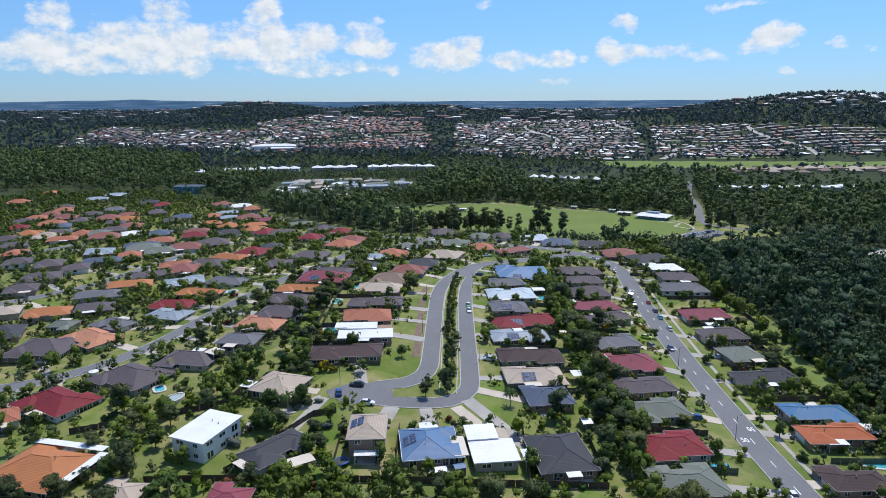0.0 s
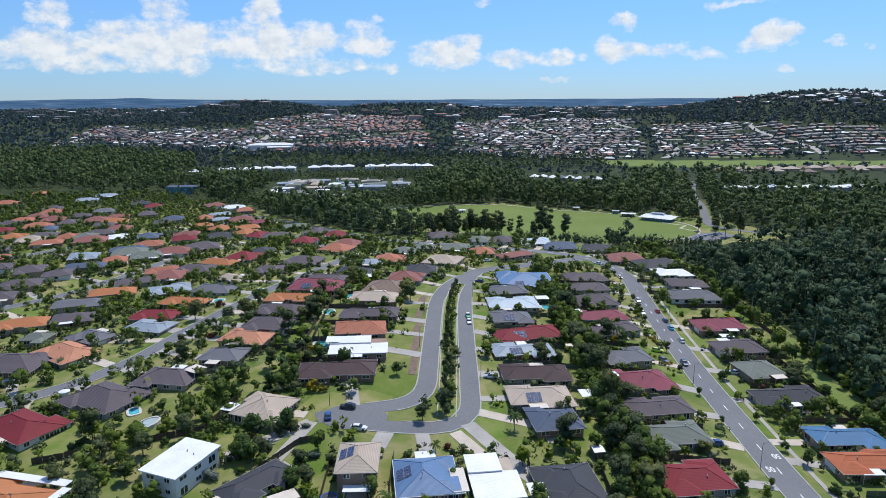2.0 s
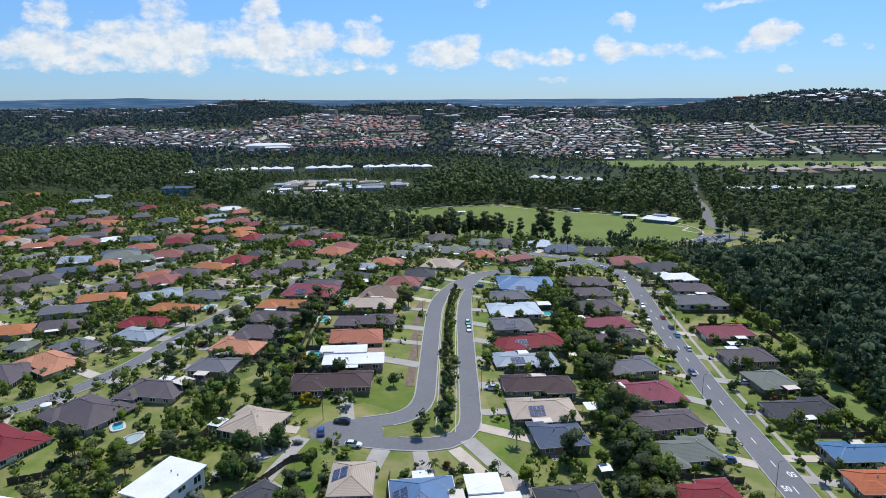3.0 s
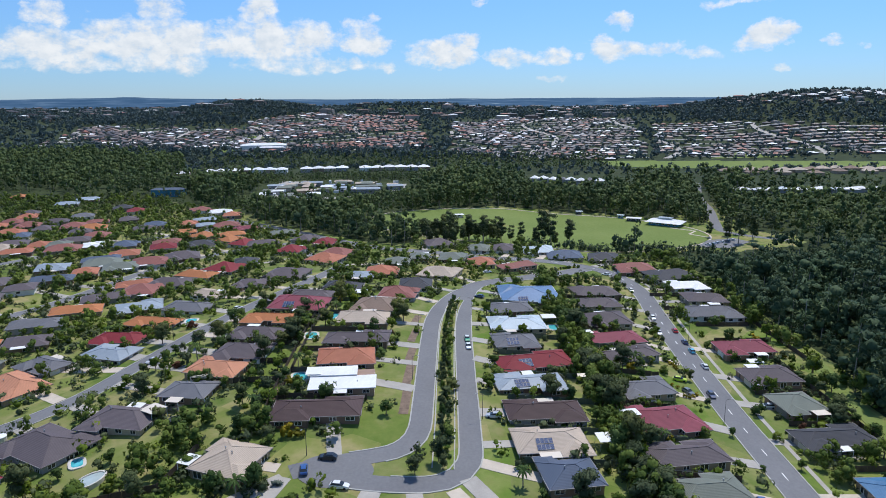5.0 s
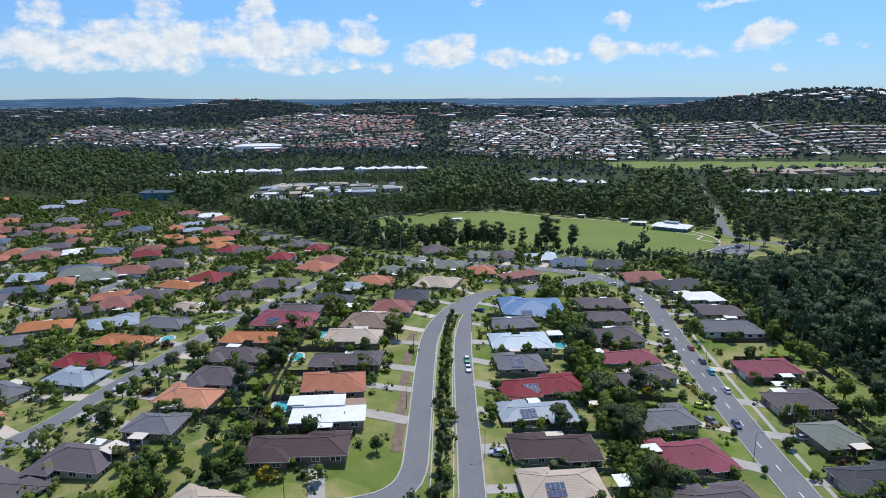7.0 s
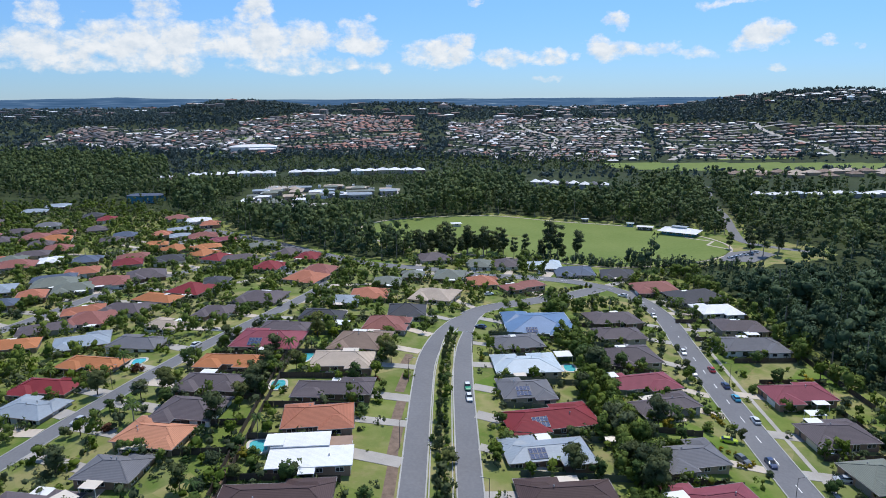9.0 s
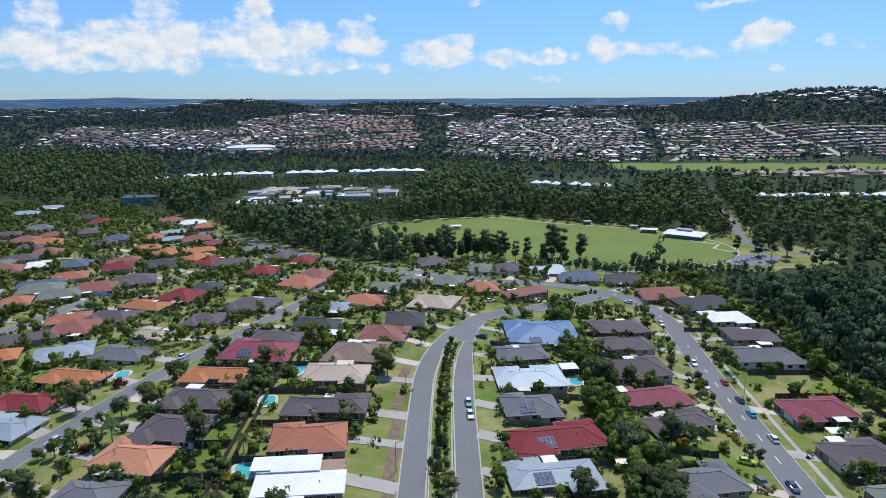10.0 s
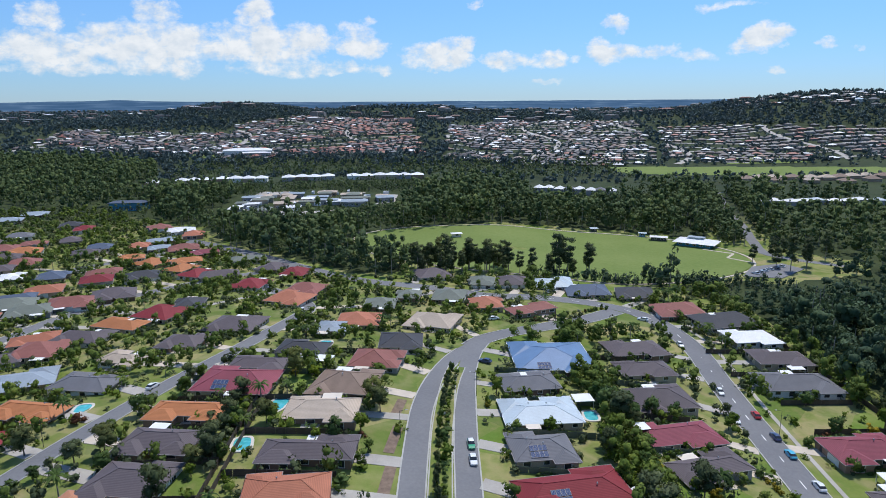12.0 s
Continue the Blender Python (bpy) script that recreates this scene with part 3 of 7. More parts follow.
def sheet(name, poly, mat, z, label, category, cell=9.0):
    """Ground cover draped over the land within an outline."""
    xs = np.arange(min(p[0] for p in poly), max(p[0] for p in poly) + cell, cell)
    ys = np.arange(min(p[1] for p in poly), max(p[1] for p in poly) + cell, cell)
    X, Y = np.meshgrid(xs, ys)
    keep = in_poly(poly, X, Y)
    Z = ground_z(X, Y) + np.where(keep, z, -0.6)
    n = len(xs)
    f = [(j * n + i, j * n + i + 1, (j + 1) * n + i + 1, (j + 1) * n + i) for j in range(len(ys) - 1) for i in range(n - 1) if keep[j:j + 2, i:i + 2].any()]
    me = bpy.data.meshes.new(name)
    me.from_pydata(np.stack([X, Y, Z], -1).reshape(-1, 3).tolist(), [], f)
    me.materials.append(mat)
    me.polygons.foreach_set("use_smooth", [True] * len(me.polygons))
    return tagged(new(name, me), label, category, kind="structure")


LEFT_WOOD = [(-900, 640), (-420, 720), (-350, 690), (-229, 640), (-184, 612), (-147, 557), (-132, 538), (-86, 493), (-43, 450), (-15, 452), (-12, 480), (-44, 500), (-64, 540), (-46, 580), (20, 606), (62, 618), (120, 606), (165, 575), (195, 570), (215, 600), (255, 720), (280, 800), (120, 815), (-18, 868), (-300, 822), (-388, 1050), (-620, 1180), (-900, 1150)]
RIGHT_WOOD = [(120, 60), (122, 130), (124, 172), (129, 200), (132, 230), (137, 262), (134, 310), (135, 362), (139, 400), (122, 424), (106, 438), (140, 442), (172, 450), (180, 440), (245, 470), (252, 490), (225, 520), (240, 590), (275, 700), (300, 820), (460, 740), (760, 740), (760, 60)]
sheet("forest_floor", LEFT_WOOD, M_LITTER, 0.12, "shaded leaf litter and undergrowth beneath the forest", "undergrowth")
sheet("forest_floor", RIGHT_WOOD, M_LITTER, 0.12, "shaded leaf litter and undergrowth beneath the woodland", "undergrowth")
sheet("far_lawn", [(-410, 1205), (-425, 1311), (-425, 1424), (-390, 1527), (-372, 1463), (-385, 1308), (-350, 1205)], M_OVAL, 0.3, "grass verge beside the far road", "lawn", 12)
sheet("far_lawn", [(432, 1085), (500, 1193), (548, 1203), (560, 1085)], M_OVAL, 0.3, "green park slope between the far houses", "lawn", 12)
FIELD = [(250, 1075), (330, 1070), (480, 1050), (620, 1020), (760, 1000), (760, 900), (640, 905), (560, 922), (440, 925), (370, 950), (300, 965), (250, 1000)]
sheet("playing_field", FIELD, M_OVAL, 0.3, "long bright green park lawn by the far streets", "lawn", 12)

# ---- houses ----
COLOUR_WORDS = {"white": "white sheet-metal", "charcoal": "charcoal tiled", "cream": "cream tiled", "blue": "blue sheet-metal", "slate": "slate-blue tiled",
                "brown": "dark brown tiled", "lightgrey": "pale grey sheet-metal", "red": "deep red tiled", "grey": "grey tiled", "pale": "pale bluish sheet-metal",
                "plum": "plum-grey tiled", "maroon": "rose-red tiled", "green": "grey-green tiled", "terracotta": "terracotta tiled",
                "salmon": "dusty red tiled", "tan": "tan-brown tiled", "orange": "bright orange tiled", "apricot": "apricot tiled", "deepblue": "deep blue sheet-metal", "flame": "flame-orange tiled"}
WALL_WORDS = ["cream rendered", "tan brick", "brown brick", "white rendered", "grey rendered", "sand-coloured brick"]


def hip(m, caps, x0, x1, y0, y1, z, rise):
    """A hipped roof over a rectangle, with its underside, and bars for its ridge and hips."""
    w, d = x1 - x0, y1 - y0
    if w >= d:
        k = d / 2 * 0.98
        r0, r1 = (x0 + k, (y0 + y1) / 2, z + rise), (x1 - k, (y0 + y1) / 2, z + rise)
        a, b, c, e = (x0, y0, z), (x1, y0, z), (x1, y1, z), (x0, y1, z)
        m.face([a, b, r1, r0]), m.face([c, e, r0, r1]), m.face([b, c, r1]), m.face([e, a, r0])
    else:
        k = w / 2 * 0.98
        r0, r1 = ((x0 + x1) / 2, y0 + k, z + rise), ((x0 + x1) / 2, y1 - k, z + rise)
        a, b, c, e = (x0, y0, z), (x1, y0, z), (x1, y1, z), (x0, y1, z)
        m.face([b, c, r1, r0]), m.face([e, a, r0, r1]), m.face([a, b, r0]), m.face([c, e, r1])
    m.face([(x0, y0, z - 0.02), (x0, y1, z - 0.02), (x1, y1, z - 0.02), (x1, y0, z - 0.02)])
    if caps is None:
        return
    for p, q in ((r0, r1), *((p, min((r0, r1), key=lambda r: (Vector(r) - Vector(p)).length)) for p in (a, b, c, e))):
        caps.append((p, q))


def unit_window():
    f = Mesh()
    for x0, x1, z0, z1 in ((-0.5, -0.44, 0, 1), (0.44, 0.5, 0, 1), (-0.44, 0.44, 0, 0.07), (-0.44, 0.44, 0.93, 1), (-0.03, 0.03, 0.07, 0.93)):
        f.box(x0, x1, -0.06, 0.02, z0, z1)
    p = Mesh()
    p.box(-0.44, 0.44, -0.03, 0.0, 0.07, 0.93)
    return f.data("window", M_WHITE), p.data("pane", M_GLASS)


WIN_FRAME, WIN_PANE = unit_window()
fm = Mesh()
fm.box(-0.44, 0.44, -0.03, 0.0, 0.07, 0.93, 1)
for x0, x1, z0, z1 in ((-0.5, -0.44, 0, 1), (0.44, 0.5, 0, 1), (-0.44, 0.44, 0, 0.07), (-0.44, 0.44, 0.93, 1)):
    fm.box(x0, x1, -0.06, 0.02, z0, z1)
WIN_FAR = fm.data("window", M_WHITE, M_GLASS)
dm = Mesh()
dm.box(-0.5, 0.5, -0.05, 0.02, 0, 1)
for i in range(1, 5):
    dm.box(-0.48, 0.48, -0.065, -0.05, i * 0.2 - 0.015, i * 0.2 + 0.005)
GARAGE = {k: dm.data("garage_door", k) for k in (M_WHITE, M_TRIM, M_CREAMSHEET)}
dm = Mesh()
dm.box(-0.5, 0.5, -0.05, 0.02, 0, 1)
dm.box(-0.3, 0.3, -0.07, -0.05, 0.1, 0.45)
dm.box(-0.3, 0.3, -0.07, -0.05, 0.55, 0.92)
FRONT_DOOR = dm.data("front_door", M_DARK)
pm = Mesh()
pm.box(-0.5, 0.5, -0.82, 0.82, 0.06, 0.1, 0)
for x0, x1, y0, y1 in ((-0.52, -0.48, -0.84, 0.84), (0.48, 0.52, -0.84, 0.84), (-0.48, 0.48, -0.84, -0.8), (-0.48, 0.48, 0.8, 0.84)):
    pm.box(x0, x1, y0, y1, 0.04, 0.12, 1)
SOLAR = pm.data("solar_panel", M_SOLAR, M_TRIM)
vm = Mesh()
vm.tube([(0, 0, -0.3), (0, 0, 0.35), (0, 0, 0.42)], [0.1, 0.1, 0.2], 8)
vm.tube([(0, 0, 0.42), (0, 0, 0.62)], [0.2, 0.12], 8)
VENT = vm.data("roof_vent", M_STEEL)
CLEAR = []         # open ground round pools, lawns kept free of trees
FOOT = []          # footprints, to keep gardens out of houses
rnd = random.Random(11)


def nearest_road(x, y):
    best = (1e9, None, None)
    for line, width in ROAD_LINES[:7]:
        d = np.hypot(line[:, 0] - x, line[:, 1] - y)
        i = int(np.argmin(d))
        if d[i] < best[0]:
            best = (float(d[i]), line[i], width)
    return best


def house(x, y, w, d, rot, colour, storeys, solar, far, style="hip"):
    z0 = min(gz(x + i * w / 2, y + j * d / 2) for i in (-1, 1) for j in (-1, 1)) + 0.25
    z0 = max(z0, gz(x, y) - 0.6)
    thing = new("house")
    thing.matrix_basis = pose(x, y, z0, 0, 0, rot)
    wi = 3 if colour in ("white", "pale") and rnd.random() < 0.6 else rnd.randrange(6)
    tagged(thing, f"{WALL_WORDS[wi]} {'two-storey' if storeys == 2 else 'single-storey'} house with {COLOUR_WORDS[colour]} roof", "house", "suburban houses")
    FOOT.append((x, y, w / 2 + 1.2, d / 2 + 1.2, radians(rot)))
    eave = 2.5 if storeys == 1 else 5.2
    mat, wall = ROOFS[colour], WALLS[wi]
    # street side, in the house's own axes
    _, rp, rw = nearest_road(x, y)
    lx, ly = (Matrix.Rotation(-radians(rot), 2) @ Vector((rp[0] - x, rp[1] - y)))
    side = 1 if lx > 0 else -1
    along_x = abs(lx) * d > abs(ly) * w * 0.8
    body, roof, gut = Mesh(), Mesh(), Mesh()
    caps = None if far or y > 330 else []
    o = 0.55
    rise = min(w, d) / 2 * (0.30 if colour in ("white", "pale", "lightgrey") else 0.44)
    rise = min(rise, 3.0)
    if storeys == 2 and colour == "white":
        rise = 0.7
    body.box(-w / 2, w / 2, -d / 2, d / 2, -1.6, eave)
    blocks = [(-w / 2, w / 2, -d / 2, d / 2)]
    if style == "hip":
        hip(roof, caps, -w / 2 - o, w / 2 + o, -d / 2 - o, d / 2 + o, eave, rise)
    else:
        # thick sheet roofs that fall one way, the lower one butting under the higher
        caps, low = None, style == "stepped"
        rise = 0.03 * d
        cut = d * 0.1 if low else d / 2 + o
        for y0, y1, x0, x1, lift in ((-d / 2 - o, cut, -w / 2 - o, w / 2 + o, 0.0),) + (((cut - 0.4, d / 2 + o, -w / 2 - o, w * 0.22, 0.42),) if low else ()):
            n = len(roof.v)
            roof.v += [(px, py, eave + lift + dz + 0.03 * (py + d / 2 + o)) for dz in (0.0, 0.24) for py in (y0, y1) for px in (x0, x1)]
            for q in ((0, 2, 3, 1), (4, 5, 7, 6), (0, 1, 5, 4), (2, 6, 7, 3), (0, 4, 6, 2), (1, 3, 7, 5)):
                roof.f.append(tuple(n + i for i in q))
                roof.s.append(0)
        if low:
            body.box(-w / 2 + 0.02, w * 0.22 - o, d * 0.1, d / 2 - 0.02, eave - 0.02, eave + 0.4)
    # a wing, so that the plan is not a plain oblong
    wings = []
    if storeys == 1 and style == "hip":
        s2, front = rnd.choice((-1, 1)), rnd.choice((-1, 1))
        for k in range(2 if max(w, d) > 13 else 1):
            if w >= d:
                ww, pr = w * rnd.uniform(0.34, 0.46), rnd.uniform(1.4, 2.8)
                cx = s2 * (w / 2 - ww / 2)
                b = (cx - ww / 2, cx + ww / 2, *sorted((0, front * (d / 2 + pr))))
            else:
                ww, pr = d * rnd.uniform(0.34, 0.46), rnd.uniform(1.2, 2.2)
                cy = s2 * (d / 2 - ww / 2)
                b = (*sorted((0, front * (w / 2 + pr))), cy - ww / 2, cy + ww / 2)
            b = (b[0] + 0.011, b[1] - 0.011, b[2] + 0.011, b[3] - 0.011)
            body.box(*b, -1.6, eave - 0.01 - 0.004 * k)
            blocks.append(b)
            wing = Mesh()
            hip(wing, None, b[0] - o, b[1] + o, b[2] - o, b[3] + o, eave + 0.012 + 0.006 * k, min(rise * 0.92, min(b[1] - b[0], b[3] - b[2]) / 2 * 0.44))
            wings.append(wing)
            s2, front = -s2, rnd.choice((-front, -front, front))
    for b in blocks if style == "hip" else ():
        x0, x1, y0, y1 = b[0] - o, b[1] + o, b[2] - o, b[3] + o
        n = len(gut.v)
        for k, zz in ((0.0, -0.18), (0.12, -0.18), (0.12, 0.03), (0.0, 0.03)):
            gut.v += [(x0 - k, y0 - k, eave + zz), (x1 + k, y0 - k, eave + zz), (x1 + k, y1 + k, eave + zz), (x0 - k, y1 + k, eave + zz)]
        for k in range(4):
            for i in range(4):
                j, l = (i + 1) % 4, (k + 1) % 4
                gut.f.append((n + 4 * k + i, n + 4 * k + j, n + 4 * l + j, n + 4 * l + i))
                gut.s.append(0)
    part("wall", body.data("wall", wall), thing)
    rf = part("roof", roof.data("roof", mat), thing)
    for wing in wings:
        part("wing_roof", wing.data("wing_roof", mat), thing)
    if not far and y < 300:
        for k in range(rnd.choice((1, 1, 2))):
            vx, vy = rnd.uniform(-w * 0.3, w * 0.3), rnd.uniform(-d * 0.25, d * 0.25)
            vz = eave + rise * (1 - abs(vy if w >= d else vx) / (min(w, d) / 2 + o))
            part("roof_vent", VENT, rf, "", pose(vx, vy, vz))
    for p, q in caps or ():
        cm = Mesh()
        cm.beam(p, q, 0.28, 0.12)
        part("ridge_cap", cm.data("ridge_cap", mat), rf)
    if gut.v:
        part("gutter", gut.data("gutter", M_WHITE if colour in ("white", "pale", "blue") else M_TRIM), rf)
    # openings on each wall
    def opening(me, px, py, pz, ang, sx, sz, name, sub=None):
        ob = part(name, me, thing, "", pose(px, py, pz, 0, 0, ang) @ Matrix.Diagonal((sx, 1, sz, 1)))
        if sub:
            part("pane", sub, ob)
    def clear(px, py):
        return all(not (b[0] + 0.05 < px < b[1] - 0.05 and b[2] + 0.05 < py < b[3] - 0.05) for b in blocks)
    faces = ((0, -1), (1, 0), (-1, 0)) if far else ((0, -1), (1, 0), (-1, 0), (0, 1))
    for b in blocks:
        for fx, fy in faces:
            length = (b[1] - b[0]) if fy else (b[3] - b[2])
            n = max(1, int(length / (8.5 if far else 3.8)))
            for i in range(n):
                u = (i + 0.5) / n
                for st in range(storeys):
                    px = b[0] + (b[1] - b[0]) * u if fy else (b[1] if fx > 0 else b[0])
                    py = b[2] + (b[3] - b[2]) * u if fx else (b[3] if fy > 0 else b[2])
                    if not clear(px + fx * 0.15, py + fy * 0.15):
                        continue
                    ang = {(0, -1): 0, (1, 0): 90, (0, 1): 180, (-1, 0): 270}[(fx, fy)]
                    street = (fx == side and along_x) or (fy == (1 if ly > 0 else -1) and not along_x)
                    if street and st == 0 and i == 0 and length > 6 and b is blocks[0]:
                        opening(GARAGE[rnd.choice((M_WHITE, M_TRIM, M_CREAMSHEET))], px, py, 0.0, ang, min(4.8, length / n * 0.9), 2.15, "garage_door")
                    elif street and st == 0 and i == 1 and b is blocks[0]:
                        opening(FRONT_DOOR, px, py, 0.0, ang, 1.0, 2.1, "front_door")
                    else:
                        tall = rnd.random() < 0.3
                        if y > 120 and fx * math.sin(radians(rot)) + fy * math.cos(radians(rot)) > 0.7:
                            continue
                        opening(WIN_FAR if far or y > 250 else WIN_FRAME, px, py, (0.15 if tall else 0.9) + 2.7 * st, ang, rnd.choice((1.5, 1.9, 2.4)), 1.95 if tall else 1.15, "window", None if far or y > 250 else WIN_PANE)
    # patio roof on posts
    if storeys == 1 and rnd.random() < (0.5 if far else 0.8):
        pw, pd = rnd.uniform(3.5, 5.5), rnd.uniform(2.6, 3.6)
        px = rnd.uniform(-w / 4, w / 4)
        py = -d / 2 if rnd.random() < 0.45 else d / 2
        sy = -1 if py < 0 else 1
        if clear(px, py + sy * 1.0):
            p = Mesh()
            p.box(px - pw / 2, px + pw / 2, *sorted((py + sy * 0.3, py + sy * pd)), eave - 0.02, eave + 0.07)
            pr = part("patio_roof", p.data("patio_roof", rnd.choice((M_WHITE, M_WHITE, M_CREAMSHEET))), thing, "flat pale patio roof")
            for sx in () if far else (-1, 1):
                q = Mesh()
                cx = px + sx * (pw / 2 - 0.15)
                q.box(cx - 0.06, cx + 0.06, py + sy * (pd - 0.2) - 0.06, py + sy * (pd - 0.2) + 0.06, -1.0, eave - 0.02)
                part("post", q.data("post", M_WHITE), pr)
    # paved terrace beside the house
    if not far:
        for k in range(2):
            sy, px = rnd.choice((-1, 1)), rnd.uniform(-w * 0.25, w * 0.25)
            R = Matrix.Rotation(radians(rot), 2)
            c0 = Vector((x, y)) + R @ Vector((px, sy * (d / 2 + 1.4)))
            hw, hd = rnd.uniform(1.8, 3.6), rnd.uniform(1.2, 2.0)
            flat_patch("terrace", [tuple(c0 + R @ Vector((i * hw, j * hd))) for i, j in ((-1, -1), (1, -1), (1, 1), (-1, 1))], rnd.choice((M_PAVE, M_CONC)), 0.15 + 0.01 * k, "pale paved terrace against a house")
    slope = math.atan2(rise, min(w, d) / 2 + o)
    if solar:
        # rows of panels on the pitch that faces the camera's end of the street or the west
        for r in range(2):
            for c in range(4):
                if w >= d:
                    py = -d / 2 + 0.9 + r * 1.75
                    pz = eave + (py + d / 2 + o) * math.tan(slope) + 0.05
                    part("solar_panel", SOLAR, rf, "", pose(-w * 0.22 + c * 1.06, py, pz + 0.03, math.degrees(slope)))
                else:
                    px = -w / 2 + 0.8 + r * 1.75
                    pz = eave + (px + w / 2 + o) * math.tan(slope) + 0.05
                    part("solar_panel", SOLAR, rf, "", pose(px, -d * 0.1 + c * 1.06, pz, 0, -math.degrees(slope)) @ pose(0, 0, 0, 0, 0, 90))
    # drive to the street
    if not far or y > 200:
        dirv = Vector((rp[0] - x, rp[1] - y))
        L = dirv.length
        if rw / 2 + 4 < L < 48:
            dirv /= L
            R = Matrix.Rotation(radians(rot), 2)
            start = Vector((x, y)) + R @ (Vector((side * (w / 2 - 0.5), d * 0.18)) if along_x else Vector((w * 0.2, (1 if ly > 0 else -1) * (d / 2 - 0.5))))
            end = Vector((rp[0], rp[1])) - dirv * (rw / 2 + 0.25) + (Vector((0, 2)) if along_x else Vector((2, 0))) * 0.5
            if (end - start).length > 2.5:
                strip("driveway", tuple(start), tuple(end), rnd.uniform(3.2, 4.6), rnd.choice((M_CONC, M_PAVE, M_CONC)), 0.11, "pale concrete driveway from street to garage")
    return thing


house(-60.2, 152.2, 9.5, 13.8, -22, "white", 2, 0, 0, "skillion")
house(-42.2, 147.6, 7.0, 16.2, -40, "charcoal", 1, 0, 0)
house(-19.5, 152.8, 8.6, 12.3, 2, "cream", 2, 1, 0)
house(-4.6, 150.3, 11.9, 14.5, 7, "blue", 1, 1, 0)
house(11.6, 150.4, 10.4, 16.3, 7, "white", 1, 0, 0, "stepped")
house(29.2, 147.6, 11.9, 17.0, 7, "charcoal", 1, 0, 0)
house(30.2, 178.0, 12.4, 10.6, 8, "slate", 1, 0, 0)
house(28.0, 192.5, 17.4, 10.4, 5, "cream", 1, 1, 0)
house(28.9, 208.5, 20.1, 9.1, 4, "brown", 1, 0, 0)
house(27.2, 226.4, 19.7, 8.6, 8, "lightgrey", 1, 1, 0)
house(30.8, 242.6, 23.7, 10.7, 10, "red", 1, 1, 0)
house(26.7, 259.3, 14.1, 10.4, 6, "grey", 1, 1, 0)
house(29.5, 278.7, 19.8, 12.5, 4, "pale", 1, 0, 0)
house(29.2, 298.0, 16.0, 9.6, 8, "grey", 1, 0, 0)
house(39.7, 322.0, 24.7, 23.0, 2, "blue", 1, 1, 0)
house(72.2, 335.9, 18.8, 10.9, 10, "plum", 1, 0, 0)
house(69.6, 317.0, 16.6, 9.7, 6, "plum", 1, 0, 0)
house(67.4, 294.3, 17.0, 13.5, 5, "plum", 1, 0, 0)
house(63.7, 271.9, 20.9, 9.1, 11, "maroon", 1, 0, 0)
house(66.6, 256.9, 18.5, 7.0, 14, "plum", 1, 0, 0)
house(63.0, 228.2, 15.3, 9.3, 8, "grey", 1, 0, 0)
house(62.0, 208.7, 18.3, 11.8, 10, "maroon", 1, 0, 0)
house(61.7, 189.9, 18.5, 8.2, 8, "plum", 1, 0, 0)
house(61.2, 174.4, 16.0, 9.4, 6, "green", 1, 0, 0)
house(58.7, 154.0, 15.4, 10.3, 5, "red", 1, 0, 0)
house(56.5, 136.5, 15.2, 10.6, 6, "green", 1, 0, 0)
house(99.2, 142.0, 14.0, 7.4, 2, "brown", 1, 0, 0)
house(107.4, 165.7, 18.2, 7.0, -1, "flame", 1, 0, 0)
house(109.3, 177.7, 17.9, 7.8, 1, "deepblue", 1, 0, 0)
house(106.4, 203.2, 20.2, 8.7, 5, "charcoal", 1, 0, 0)
house(107.1, 224.2, 12.2, 11.2, 7, "green", 1, 0, 0)
house(108.9, 244.1, 16.6, 10.8, 2, "plum", 1, 0, 0)
house(111.8, 269.2, 18.8, 10.5, 1, "maroon", 1, 0, 0)
house(116.3, 310.0, 21.9, 11.5, 1, "grey", 1, 0, 0)
house(121.5, 330.2, 17.2, 10.5, -1, "plum", 1, 0, 0)
house(121.1, 351.5, 16.5, 11.2, 6, "white", 1, 0, 0)
house(120.0, 370.5, 23.0, 14.5, 11, "charcoal", 1, 0, 0)
house(106.0, 387.2, 19.6, 14.5, 1, "salmon", 1, 0, 0)
house(96.0, 415.3, 16.5, 14.5, -11, "charcoal", 1, 0, 0)
house(73.1, 414.9, 19.3, 14.5, -3, "slate", 1, 0, 0)
house(59.5, 426.4, 17.0, 14.5, -4, "pale", 1, 0, 0)
house(38.7, 426.4, 11.2, 14.5, 1, "plum", 1, 0, 0)
house(24.5, 425.3, 10.1, 14.5, -9, "green", 1, 0, 0)
house(-0.6, 444.2, 16.2, 14.4, 19, "plum", 1, 0, 0)
house(41.0, 376.8, 20.2, 7.0, 21, "salmon", 1, 0, 0)
house(22.7, 383.7, 12.2, 13.9, 6, "terracotta", 1, 0, 0)
house(0.5, 356.6, 17.5, 14.5, -19, "cream", 1, 0, 0)
house(7.6, 395.7, 13.8, 13.3, -8, "green", 1, 0, 0)
house(-10.4, 329.9, 13.7, 12.3, -0, "charcoal", 1, 0, 0)
house(-17.7, 310.5, 13.2, 13.6, -8, "salmon", 1, 0, 0)
house(-24.0, 289.8, 16.5, 13.8, -12, "tan", 1, 0, 0)
house(-27.5, 271.8, 17.9, 10.4, -0, "cream", 1, 0, 0)
house(-27.3, 251.4, 20.4, 7.5, -3, "plum", 1, 0, 0)
house(-28.8, 235.5, 16.7, 10.7, 7, "terracotta", 1, 0, 0)
house(-27.6, 219.7, 18.0, 13.0, 4, "white", 1, 0, 0, "stepped")
house(-32.1, 203.0, 22.5, 9.0, 2, "brown", 1, 0, 0)
house(-48.2, 180.3, 12.0, 13.2, -21, "cream", 1, 0, 0)
